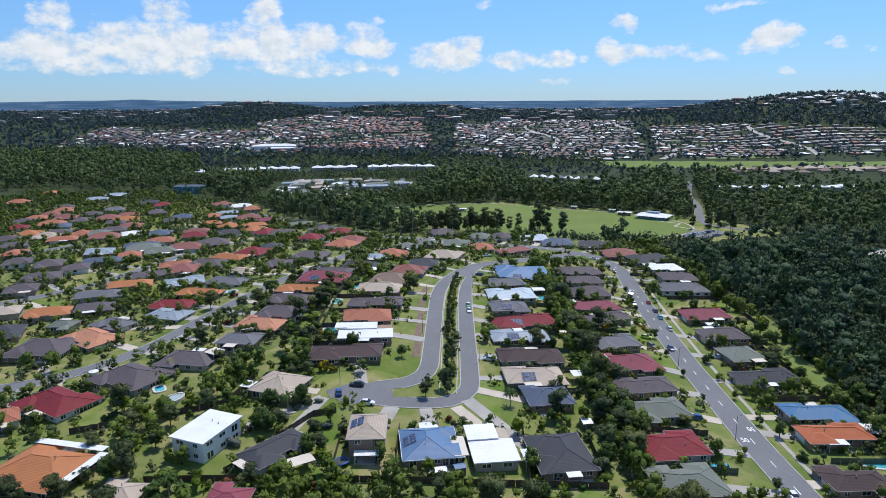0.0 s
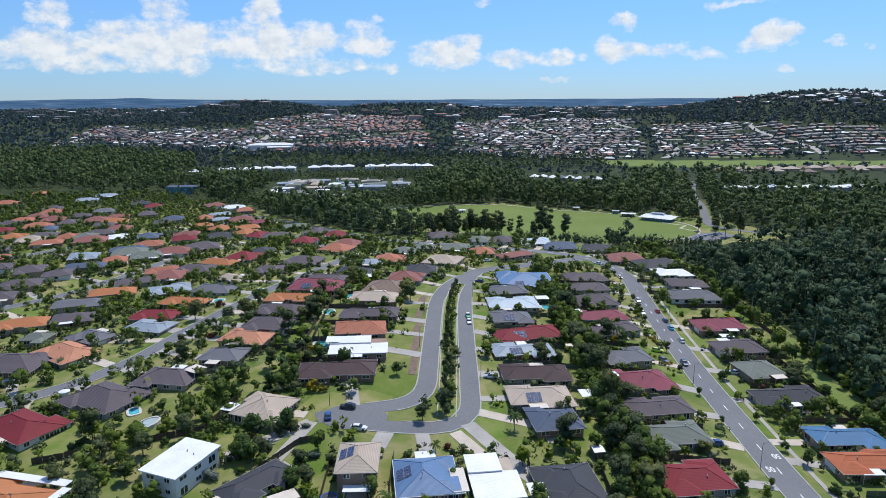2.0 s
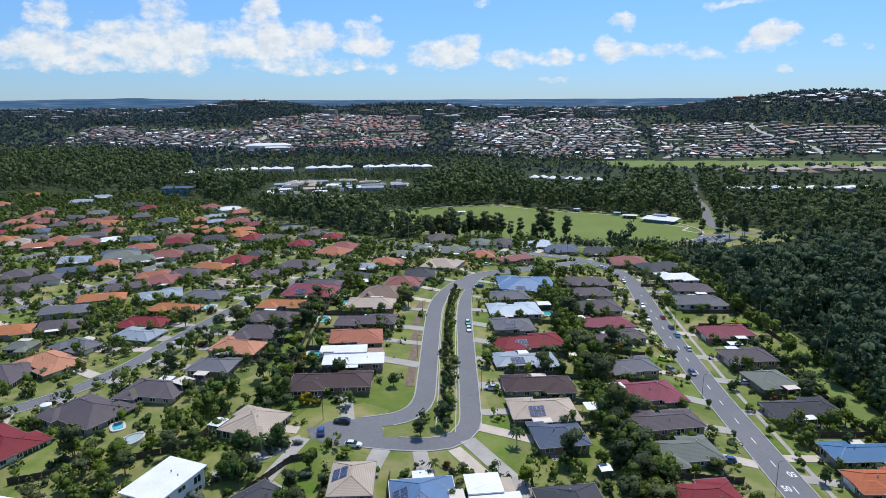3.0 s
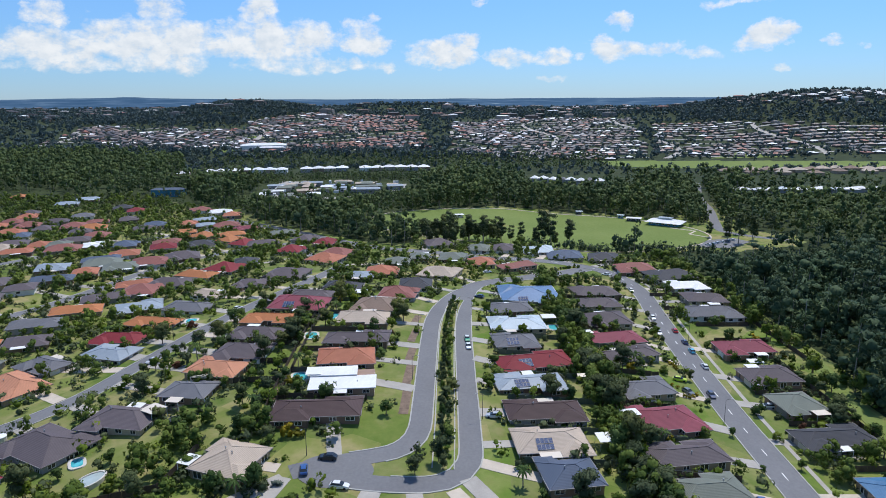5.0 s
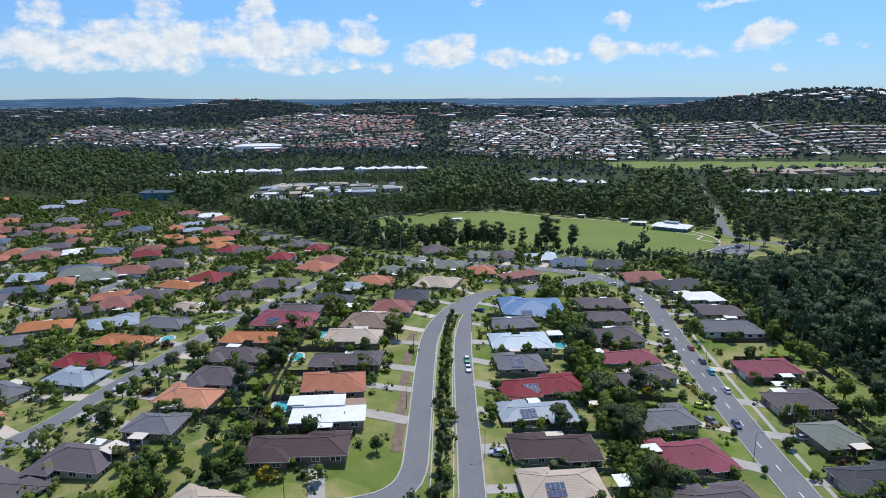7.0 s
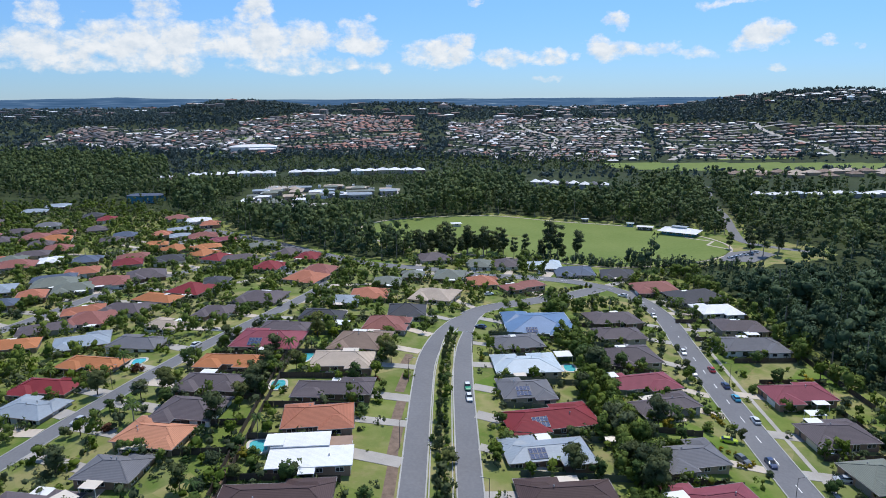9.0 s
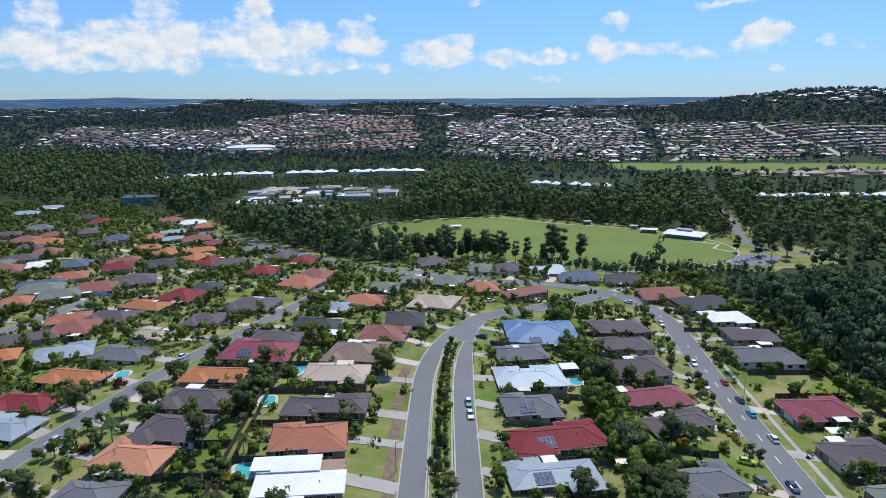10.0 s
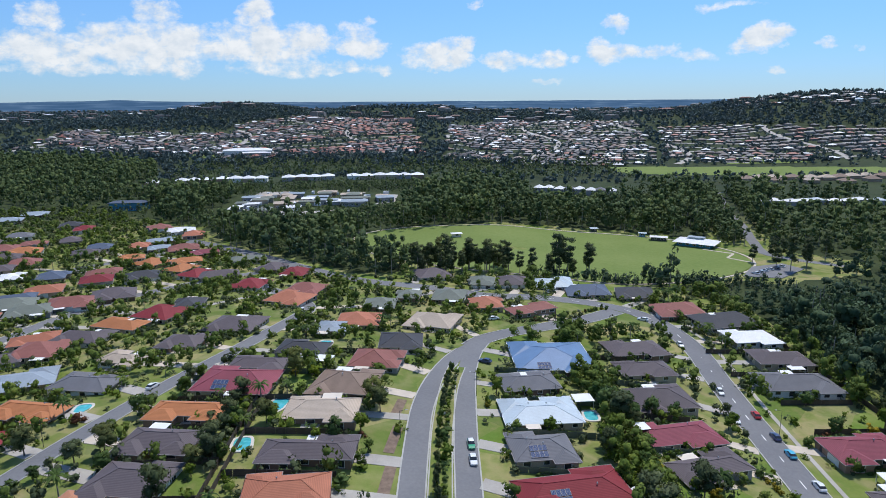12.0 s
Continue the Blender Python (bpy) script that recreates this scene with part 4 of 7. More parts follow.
house(-41.6, 318.1, 15.6, 9.9, -7, "charcoal", 1, 0, 0)
house(-52.1, 303.9, 15.9, 7.0, -2, "plum", 1, 0, 0)
house(-54.6, 290.6, 21.4, 14.3, -4, "maroon", 1, 1, 0)
house(-60.9, 272.1, 19.6, 7.0, -5, "orange", 1, 0, 0)
house(-62.2, 256.3, 16.5, 8.6, -7, "plum", 1, 0, 0)
house(-62.4, 240.2, 15.3, 11.1, -9, "plum", 1, 0, 0)
house(-67.0, 228.5, 15.9, 9.5, -10, "apricot", 1, 0, 0)
house(-70.4, 214.4, 12.6, 9.0, -8, "grey", 1, 0, 0)
house(-82.8, 201.5, 16.3, 10.5, -10, "plum", 1, 0, 0)
house(-97.2, 190.7, 19.0, 13.2, -29, "plum", 1, 0, 0)
house(-112.4, 176.0, 19.0, 11.5, -30, "red", 1, 0, 0)
house(-95.8, 141.2, 19.6, 14.3, -13, "orange", 1, 0, 0)
house(-123.0, 167.0, 8.4, 9.2, 32, "terracotta", 1, 1, 0)
house(-71.9, 129.4, 9.1, 7.3, -2, "cream", 1, 0, 0)
house(-47.1, 126.9, 8.6, 7.2, -1, "maroon", 1, 0, 0)
house(-142.6, 221.0, 19.3, 15.5, -2, "plum", 1, 0, 0)
house(-129.2, 229.2, 19.4, 11.1, -33, "apricot", 1, 0, 0)
house(-128.0, 244.0, 14.0, 7.7, -27, "grey", 1, 0, 0)
house(-110.0, 249.2, 15.5, 9.5, -14, "lightgrey", 1, 0, 0)
house(-149.7, 245.6, 8.8, 7.0, 2, "green", 1, 0, 0)
house(-113.8, 264.6, 17.0, 9.0, -8, "red", 1, 0, 0)
house(-108.6, 281.8, 19.3, 7.7, -11, "orange", 1, 0, 0)
house(-102.1, 298.2, 17.7, 9.4, -8, "grey", 1, 0, 0)
house(-136.3, 333.2, 15.6, 14.7, 2, "salmon", 1, 0, 0)
house(-100.3, 318.1, 13.7, 7.0, -14, "cream", 1, 0, 0)
house(-128.1, 345.4, 17.8, 11.0, -8, "plum", 1, 0, 0)
house(-86.0, 333.3, 13.1, 9.9, -10, "plum", 1, 0, 0)
house(-120.6, 359.0, 18.8, 8.8, -16, "orange", 1, 0, 0)
house(-111.1, 373.6, 16.5, 14.5, -17, "red", 1, 0, 0)
house(-103.8, 387.2, 10.5, 14.1, 5, "charcoal", 1, 0, 0)
house(-73.9, 352.8, 18.0, 14.5, -11, "plum", 1, 0, 0)
house(-61.9, 392.7, 17.5, 14.5, -19, "terracotta", 1, 0, 0)
house(-58.6, 411.8, 15.6, 12.9, -13, "salmon", 1, 0, 0)
house(-87.7, 423.6, 13.3, 14.5, -8, "red", 1, 0, 0)
house(-72.1, 451.7, 11.0, 14.5, -17, "red", 1, 0, 0)
house(-123.7, 450.8, 11.9, 14.5, -20, "red", 1, 0, 0)
house(-137.1, 464.7, 10.8, 14.5, -18, "orange", 1, 0, 0)
house(-159.9, 480.6, 13.1, 14.5, -18, "orange", 1, 0, 0)
house(-87.6, 465.9, 10.1, 14.0, -10, "plum", 1, 0, 1)
house(-107.1, 488.8, 19.0, 8.3, 22, "green", 1, 0, 1)
house(-110.8, 447.5, 19.0, 10.1, 22, "plum", 1, 0, 1)
house(-139.8, 510.0, 15.7, 8.0, 22, "maroon", 1, 0, 1)
house(-157.5, 523.1, 17.7, 13.2, 22, "salmon", 1, 0, 1)
house(-178.5, 496.6, 14.1, 8.0, 22, "orange", 1, 0, 1)
house(-212.9, 529.2, 14.3, 10.9, 22, "slate", 1, 0, 1)
house(-243.6, 551.4, 11.9, 14.0, 22, "plum", 1, 0, 1)
house(-262.7, 542.0, 15.6, 8.0, 22, "salmon", 1, 0, 1)
house(-233.6, 484.1, 15.5, 14.0, 22, "salmon", 1, 0, 1)
house(-218.3, 446.4, 9.0, 14.0, 22, "white", 1, 0, 1)
house(-197.3, 447.4, 12.3, 14.0, 22, "slate", 1, 0, 1)
house(-169.4, 437.9, 14.5, 11.9, 22, "red", 1, 0, 1)
house(-146.5, 408.3, 17.9, 14.0, 22, "plum", 1, 0, 1)
house(-157.8, 393.4, 18.1, 13.0, 22, "salmon", 1, 0, 1)
house(-168.8, 381.1, 16.5, 11.1, 22, "green", 1, 0, 1)
house(-189.1, 401.1, 19.0, 8.0, 22, "slate", 1, 0, 1)
house(-36.8, 344.1, 9.0, 10.2, -5, "lightgrey", 1, 0, 1)
house(-28.4, 354.9, 13.4, 14.0, -1, "terracotta", 1, 0, 1)
house(-21.7, 381.0, 12.1, 11.2, -3, "green", 1, 0, 1)
house(-182.7, 585.2, 19.0, 13.0, 22, "white", 1, 0, 1)
house(-167.6, 569.0, 11.5, 14.0, 22, "terracotta", 1, 0, 1)
house(-201.5, 594.9, 13.6, 14.0, 22, "salmon", 1, 0, 1)
house(-189.4, 531.6, 10.9, 12.6, 22, "terracotta", 1, 0, 1)
house(-174.4, 526.5, 12.9, 9.7, 22, "lightgrey", 1, 0, 1)
house(-10.1, 396.9, 9.0, 11.4, -5, "green", 1, 0, 1)
house(-410.0, 682.5, 10.0, 14.0, 22, "orange", 1, 0, 1)
house(-336.2, 633.1, 18.5, 14.0, 22, "lightgrey", 1, 0, 1)
house(-332.1, 660.7, 19.0, 14.0, 22, "lightgrey", 1, 0, 1)
house(-330.3, 564.9, 15.1, 14.0, 22, "terracotta", 1, 0, 1)
house(-271.5, 524.6, 16.5, 14.0, 22, "salmon", 1, 0, 1)
house(-287.6, 513.9, 11.2, 14.0, 22, "plum", 1, 0, 1)
house(-285.9, 486.0, 9.0, 14.0, 22, "slate", 1, 0, 1)
house(-250.8, 447.1, 12.4, 14.0, 22, "terracotta", 1, 0, 1)
house(-239.3, 446.6, 14.6, 14.0, 22, "green", 1, 0, 1)
house(-183.1, 391.4, 18.9, 14.0, 22, "green", 1, 0, 1)
house(-204.6, 381.0, 15.2, 14.0, 22, "lightgrey", 1, 0, 1)
house(-190.9, 356.6, 18.9, 8.0, 22, "slate", 1, 0, 1)
house(-181.9, 370.9, 11.5, 10.8, 22, "terracotta", 1, 0, 1)
house(-144.9, 344.5, 15.2, 8.0, 22, "terracotta", 1, 0, 1)
house(-196.8, 340.5, 12.4, 9.5, 22, "plum", 1, 0, 1)
house(-147.7, 323.3, 19.0, 8.0, 22, "plum", 1, 0, 1)
house(-157.7, 288.1, 19.0, 8.0, 22, "grey", 1, 0, 1)
house(-151.0, 304.8, 19.0, 8.8, 22, "orange", 1, 0, 1)
house(-253.0, 376.8, 9.0, 14.0, 22, "terracotta", 1, 0, 1)
house(-203.6, 320.8, 16.9, 11.8, 22, "plum", 1, 0, 1)
house(-236.5, 354.7, 13.1, 10.9, 22, "plum", 1, 0, 1)
house(-289.3, 448.9, 12.5, 14.0, 22, "orange", 1, 0, 1)
house(-307.7, 528.3, 16.2, 14.0, 22, "salmon", 1, 0, 1)
house(-401.0, 614.6, 18.6, 14.0, 22, "terracotta", 1, 0, 1)
house(-228.9, 434.6, 19.0, 14.0, 22, "salmon", 1, 0, 1)
house(-253.6, 516.5, 19.0, 14.0, 22, "orange", 1, 0, 1)
house(-300.7, 496.6, 19.0, 14.0, 22, "terracotta", 1, 0, 1)
house(-200.6, 300.1, 13.1, 10.8, 22, "plum", 1, 0, 1)
house(-264.5, 198.5, 15.0, 9.6, 22, "plum", 1, 0, 1)
house(-333.7, 408.2, 14.4, 13.0, 22, "plum", 1, 0, 1)
house(-269.0, 402.2, 14.4, 9.7, 22, "plum", 1, 0, 1)
house(-256.2, 593.2, 13.1, 11.6, 22, "red", 1, 0, 1)
house(-288.4, 293.4, 17.1, 9.2, 22, "plum", 1, 0, 1)
house(-174.0, 454.6, 16.5, 9.6, 22, "salmon", 1, 0, 1)
house(-251.2, 423.6, 17.3, 9.5, 22, "terracotta", 1, 0, 1)
house(-246.9, 162.1, 14.8, 9.3, 22, "grey", 1, 0, 1)
house(-334.2, 285.8, 17.8, 12.1, 22, "cream", 1, 0, 1)
house(-303.6, 179.2, 16.7, 11.4, 22, "plum", 1, 0, 1)
house(-328.6, 542.4, 14.5, 13.0, 22, "salmon", 1, 0, 1)
house(-187.1, 263.7, 15.1, 9.1, 22, "cream", 1, 0, 1)
house(-279.9, 167.3, 14.3, 11.1, 22, "orange", 1, 0, 1)
house(-239.4, 204.9, 15.8, 12.9, 22, "plum", 1, 0, 1)
house(-320.6, 228.6, 16.2, 11.3, 22, "charcoal", 1, 0, 1)
house(-339.0, 583.5, 13.1, 12.5, 22, "plum", 1, 0, 1)
house(-213.3, 511.8, 14.9, 9.9, 22, "plum", 1, 0, 1)
house(-125.1, 305.4, 17.5, 12.1, 22, "lightgrey", 1, 0, 1)
house(-314.7, 476.9, 13.6, 11.2, 22, "red", 1, 0, 1)
house(-172.6, 155.0, 17.2, 12.3, 22, "plum", 1, 0, 1)
house(-274.3, 609.0, 14.9, 12.0, 22, "charcoal", 1, 0, 1)
house(-309.6, 203.8, 16.1, 12.5, 22, "maroon", 1, 0, 1)
house(-186.8, 205.5, 15.8, 10.5, 22, "terracotta", 1, 0, 1)
house(-283.6, 220.2, 15.5, 10.4, 22, "plum", 1, 0, 1)
house(-332.6, 159.4, 17.7, 12.3, 22, "charcoal", 1, 0, 1)
house(-289.3, 424.6, 15.5, 11.3, 22, "plum", 1, 0, 1)
house(-208.3, 156.2, 13.9, 11.2, 22, "charcoal", 1, 0, 1)
house(-141.4, 485.1, 15.7, 9.1, 22, "orange", 1, 0, 1)
house(-289.6, 195.5, 13.2, 10.3, 22, "plum", 1, 0, 1)
house(-287.7, 568.1, 15.6, 11.1, 22, "grey", 1, 0, 1)
house(-216.2, 348.9, 13.1, 12.5, 22, "plum", 1, 0, 1)
house(-145.0, 157.2, 14.2, 9.0, 22, "terracotta", 1, 0, 1)
house(-170.3, 238.3, 15.4, 12.6, 22, "charcoal", 1, 0, 1)
house(-328.1, 447.0, 14.3, 12.4, 22, "grey", 1, 0, 1)
house(-313.3, 260.9, 14.6, 9.4, 22, "plum", 1, 0, 1)
house(-148.7, 267.4, 14.0, 9.3, 22, "plum", 1, 0, 1)
house(-244.6, 332.6, 16.0, 9.1, 22, "cream", 1, 0, 1)
house(-270.8, 451.8, 16.8, 11.6, 22, "plum", 1, 0, 1)
house(-286.7, 264.8, 17.2, 9.5, 22, "slate", 1, 0, 1)
house(-331.3, 510.3, 13.9, 9.8, 22, "plum", 1, 0, 1)
house(-150.0, 446.7, 16.7, 12.1, 22, "charcoal", 1, 0, 1)
house(-182.0, 548.0, 17.0, 10.6, 22, "lightgrey", 1, 0, 1)
house(-279.0, 313.7, 17.9, 9.9, 22, "plum", 1, 0, 1)
house(-227.8, 152.8, 16.5, 10.8, 22, "cream", 1, 0, 1)
house(-295.2, 543.9, 15.7, 10.4, 22, "plum", 1, 0, 1)
house(-224.7, 244.1, 16.4, 12.2, 22, "plum", 1, 0, 1)
house(-319.4, 355.0, 13.7, 9.4, 22, "maroon", 1, 0, 1)
house(-236.2, 309.5, 14.4, 11.3, 22, "plum", 1, 0, 1)
house(-289.5, 361.0, 15.6, 12.0, 22, "plum", 1, 0, 1)
house(-238.3, 464.7, 17.4, 10.6, 22, "plum", 1, 0, 1)
house(-300.4, 401.2, 15.6, 12.1, 22, "orange", 1, 0, 1)
house(-329.8, 524.7, 15.2, 11.4, 22, "terracotta", 1, 0, 1)
house(-328.6, 202.2, 16.7, 10.0, 22, "lightgrey", 1, 0, 1)
house(-335.5, 376.8, 14.7, 11.3, 22, "plum", 1, 0, 1)
house(-338.0, 337.5, 16.0, 9.7, 22, "lightgrey", 1, 0, 1)
house(-254.0, 501.0, 13.5, 10.2, 22, "plum", 1, 0, 1)
house(-215.8, 210.6, 15.4, 13.0, 22, "terracotta", 1, 0, 1)
house(-269.5, 436.6, 16.0, 13.0, 22, "cream", 1, 0, 1)
house(-206.8, 229.9, 16.6, 9.9, 22, "charcoal", 1, 0, 1)
house(-166.2, 262.9, 17.0, 9.6, 22, "orange", 1, 0, 1)
house(-183.1, 416.2, 15.6, 11.7, 22, "terracotta", 1, 0, 1)
house(-256.0, 264.5, 16.7, 10.8, 22, "terracotta", 1, 0, 1)

# ---- grass swale between the eastern back fences and the woods ----
def on_swale(x, y):
    return 196 < y < 262 and abs(x - float(np.interp(y, (196, 228, 250, 262), (124, 127.5, 132, 134)))) < 2.6


# open verges where the link meets the collector road
CLEAR += [(30, 352, 8), (42, 360, 10), (56, 369, 11), (68, 380, 10), (82, 376, 8)]
SWALE = smooth_line([(124, 196), (127.5, 228), (132, 250), (134, 262)], 3)
m = Mesh()
ribbon(m, SWALE, -2.8, 2.8, 0.13)
tagged(new("swale_grass", m.data("swale_grass", M_OVAL)), "bright green grassy swale beside the woods", "lawn", kind="structure")

# ---- fences ----
pm = Mesh()
pm.box(0.03, 2.37, -0.02, 0.02, -0.5, 1.72)
pm.box(0.0, 2.4, 0.02, 0.07, 0.3, 0.4)
pm.box(0.0, 2.4, 0.02, 0.07, 1.3, 1.4)
PANELS = {M_FENCE: pm.data("panel", M_FENCE), M_FENCE2: pm.data("panel", M_FENCE2)}
pm = Mesh()
pm.box(-0.05, 0.05, -0.05, 0.05, -0.6, 1.85)
POSTS = {M_FENCE: pm.data("post", M_FENCE), M_FENCE2: pm.data("post", M_FENCE2)}


def fence(x0, y0, x1, y1, mat=M_FENCE):
    L = math.hypot(x1 - x0, y1 - y0)
    n = max(1, round(L / 2.4))
    a = math.degrees(math.atan2(y1 - y0, x1 - x0))
    f = new("fence")
    f.location = (x0, y0, gz(x0, y0))
    tagged(f, "weathered dark timber paling fence between gardens" if mat is M_FENCE else "grey-green sheet fence between gardens", "fence", "garden fences")
    for i in range(n):
        x, y = x0 + (x1 - x0) * i / n, y0 + (y1 - y0) * i / n
        k = L / n / 2.4
        z = gz(x + (x1 - x0) / n / 2, y + (y1 - y0) / n / 2) - f.location.z
        part("panel", PANELS[mat], f, "", pose(x - x0, y - y0, z, 0, 0, a) @ Matrix.Diagonal((k, 1, 1, 1)))
        if i % 4 == 0:
            part("post", POSTS[mat], f, "", pose(x - x0, y - y0, z, 0, 0, a))


def lots(xlo, xhi, back, front, ymin, ymax):
    """Side fences halfway between the houses of one row, and the run along their backs."""
    ys = sorted(h[1] for h in FOOT if xlo < h[0] < xhi and ymin < h[1] < ymax)
    for a, b in zip(ys, ys[1:]):
        if 9 < b - a < 34:
            y = (a + b) / 2
            fence(front, y, back, y, rnd.choice((M_FENCE, M_FENCE, M_FENCE2)))
    for a in np.arange(ymin, ymax - 1, 24.0):
        fence(back, a, back, min(a + 24, ymax))


lots(18, 46, 47.5, 20, 168, 330)
lots(52, 78, 50.5, 72, 130, 345)
lots(98, 128, 120.2, 100, 140, 262)
lots(98, 128, 131.5, 100, 262, 370)
lots(-38, -8, -44.5, -20, 195, 340)
lots(-80, -48, -46.5, -70, 195, 325)
for x0, y0, x1, y1 in ((-27, 138, -27, 163), (-12, 138, -12, 162), (3, 138, 3.5, 160), (20, 138, 21, 162), (-27, 137, 38, 136), (38, 138, 38, 164), (-70, 137, -30, 137), (-52, 140, -36, 166), (-36, 166, -30, 168), (-100, 160, -62, 172), (-62, 172, -58, 190), (106, 299, 128, 299), (106, 281, 128, 281)):
    fence(x0, y0, x1, y1)


# ---- cars ----
def paint(name, col):
    m_, nt_, b_ = material(name, 0.28, 0.0, 0.6)
    b_.inputs["Base Color"].default_value = (*col, 1)
    b_.inputs["Coat Weight"].default_value = 0.6
    return m_


PAINT = {"white": paint("white_car_paint", (0.78, 0.78, 0.77)), "silver": paint("silver_car_paint", (0.5, 0.51, 0.53)), "grey": paint("grey_car_paint", (0.16, 0.17, 0.18)),
         "black": paint("black_car_paint", (0.02, 0.02, 0.022)), "navy": paint("navy_car_paint", (0.03, 0.05, 0.13)), "blue": paint("blue_car_paint", (0.03, 0.09, 0.28)),
         "sky": paint("light_blue_car_paint", (0.06, 0.42, 0.58)), "red": paint("red_car_paint", (0.5, 0.02, 0.02)), "lime": paint("lime_car_paint", (0.55, 0.68, 0.05)), "green": paint("green_car_paint", (0.03, 0.33, 0.16))}
M_LAMP = plain("headlight_glass", (0.6, 0.6, 0.58), 0.2, var=0.05)
M_TAIL = plain("tail_light_red", (0.4, 0.02, 0.02), 0.3, var=0.05)


def loft(m, rings):
    """Skin over closed rings of equal length, capped at both ends."""
    n, k = len(m.v), len(rings[0])
    for r in rings:
        m.v += [tuple(p) for p in r]
    for a in range(len(rings) - 1):
        for i in range(k):
            j = (i + 1) % k
            m.f.append((n + a * k + i, n + a * k + j, n + (a + 1) * k + j, n + (a + 1) * k + i))
            m.s.append(0)
    m.f += [tuple(n + i for i in reversed(range(k))), tuple(n + (len(rings) - 1) * k + i for i in range(k))]
    m.s += [0, 0]


def car_ring(y, z0, z1, w0, w1):
    return [(-w0, y, z0), (w0, y, z0), (w0 * 1.02, y, (z0 + z1) / 2), (w1, y, z1), (-w1, y, z1), (-w0 * 1.02, y, (z0 + z1) / 2)]


CAR_MESH = {}


def car_meshes(colour):
    if colour not in CAR_MESH:
        bd = Mesh()
        loft(bd, [car_ring(-2.25, 0.35, 0.72, 0.72, 0.66), car_ring(-2.05, 0.25, 0.92, 0.86, 0.78), car_ring(-1.2, 0.22, 0.98, 0.9, 0.82), car_ring(0.6, 0.22, 0.96, 0.9, 0.82), car_ring(1.7, 0.24, 0.84, 0.88, 0.76), car_ring(2.2, 0.32, 0.62, 0.74, 0.64)])
        gl = Mesh()
        loft(gl, [car_ring(-1.95, 0.9, 0.93, 0.76, 0.7), car_ring(-1.35, 0.92, 1.38, 0.78, 0.6), car_ring(0.1, 0.92, 1.4, 0.78, 0.6), car_ring(0.95, 0.92, 0.95, 0.78, 0.7)])
        rf = Mesh()
        loft(rf, [car_ring(-1.4, 1.36, 1.4, 0.6, 0.56), car_ring(-1.0, 1.38, 1.46, 0.62, 0.58), car_ring(0.0, 1.38, 1.45, 0.62, 0.58), car_ring(0.18, 1.36, 1.39, 0.6, 0.56)])
        CAR_MESH[colour] = (bd.data("body", PAINT[colour]), gl.data("cabin_glass", M_GLASS), rf.data("cabin_roof", PAINT[colour if colour != "green" else "white"]))
    return CAR_MESH[colour]


wm = Mesh()
for x0, x1, r in ((-0.11, 0.11, 0.32),):
    for k in range(10):
        t0, t1 = 2 * math.pi * k / 10, 2 * math.pi * (k + 1) / 10
        wm.face([(x0, r * math.cos(t0), r * math.sin(t0)), (x0, r * math.cos(t1), r * math.sin(t1)), (x1, r * math.cos(t1), r * math.sin(t1)), (x1, r * math.cos(t0), r * math.sin(t0))])
    wm.face([(x1, r * math.cos(2 * math.pi * k / 10), r * math.sin(2 * math.pi * k / 10)) for k in range(10)])
    wm.face([(x0, r * math.cos(-2 * math.pi * k / 10), r * math.sin(-2 * math.pi * k / 10)) for k in range(10)])
WHEEL = wm.data("wheel", M_TYRE)
wm = Mesh()
wm.box(-0.16, 0.16, -0.03, 0.03, -0.06, 0.06)
LAMPM, TAILM = wm.data("headlight", M_LAMP), wm.data("tail_light", M_TAIL)


def car(x, y, heading, colour, where="street"):
    c = new("car")
    on_road = where == "street"
    c.matrix_basis = pose(x, y, gz(x, y) + {"street": 0.07, "drive": 0.12}.get(where, 0.3), 0, 0, heading)
    tagged(c, f"{colour.replace('sky', 'light blue')} sedan parked {'on the asphalt street' if on_road else 'on a concrete driveway' if where == 'drive' else 'in the car park by the woods'}", "car", "parked cars")
    bd, gl, rf = car_meshes(colour)
    b = part("body", bd, c)
    part("cabin_glass", gl, c)
    part("cabin_roof", rf, c)
    for wx in (-0.8, 0.8):
        for wy in (-1.35, 1.35):
            part("wheel", WHEEL, c, "", pose(wx, wy, 0.32))
        part("headlight", LAMPM, b, "", pose(wx * 0.68, 2.13, 0.58))
        part("tail_light", TAILM, b, "", pose(wx * 0.75, -2.2, 0.68))


car(10.0, 261.1, 182, "green")
car(10.1, 254.0, 182, "white")
car(17.6, 317.5, 60, "navy", "drive")
car(86.6, 286.8, 176, "white")
car(94.4, 290.8, -6, "red")
car(93.6, 278.0, -4, "navy")
car(92.8, 268.8, -4, "sky")
car(91.9, 254.3, -3, "white")
car(87.9, 376.4, 60, "white")
car(93.0, 347.5, 178, "white")
car(24.7, 366.3, -70, "white", "drive")
car(90.3, 305.9, 174, "white")
car(78.3, 240.8, 250, "lime", "drive")
car(77.6, 231.4, 200, "grey", "drive")
car(84.5, 230.7, 178, "navy")
car(-26.3, 183.4, 85, "black")
car(-31.0, 178.5, 10, "blue")
car(-22.0, 172.8, 262, "white")
car(99.4, 225.0, 80, "silver", "drive")
car(14.9, 206.3, 85, "silver", "drive")
car(68.5, 147.1, 80, "sky", "drive")
car(81.3, 136.5, 178, "white")
car(-137.4, 207.7, 130, "black", "drive")
car(-80.4, 294.1, -18, "white")
car(-53.5, 376.5, 10, "white")
car(-92.5, 241.5, 160, "silver")
car(-97.4, 466.5, 40, "white", "drive")
car(-172.5, 465.7, 30, "red", "drive")
car(-187.2, 470.3, 20, "white", "drive")
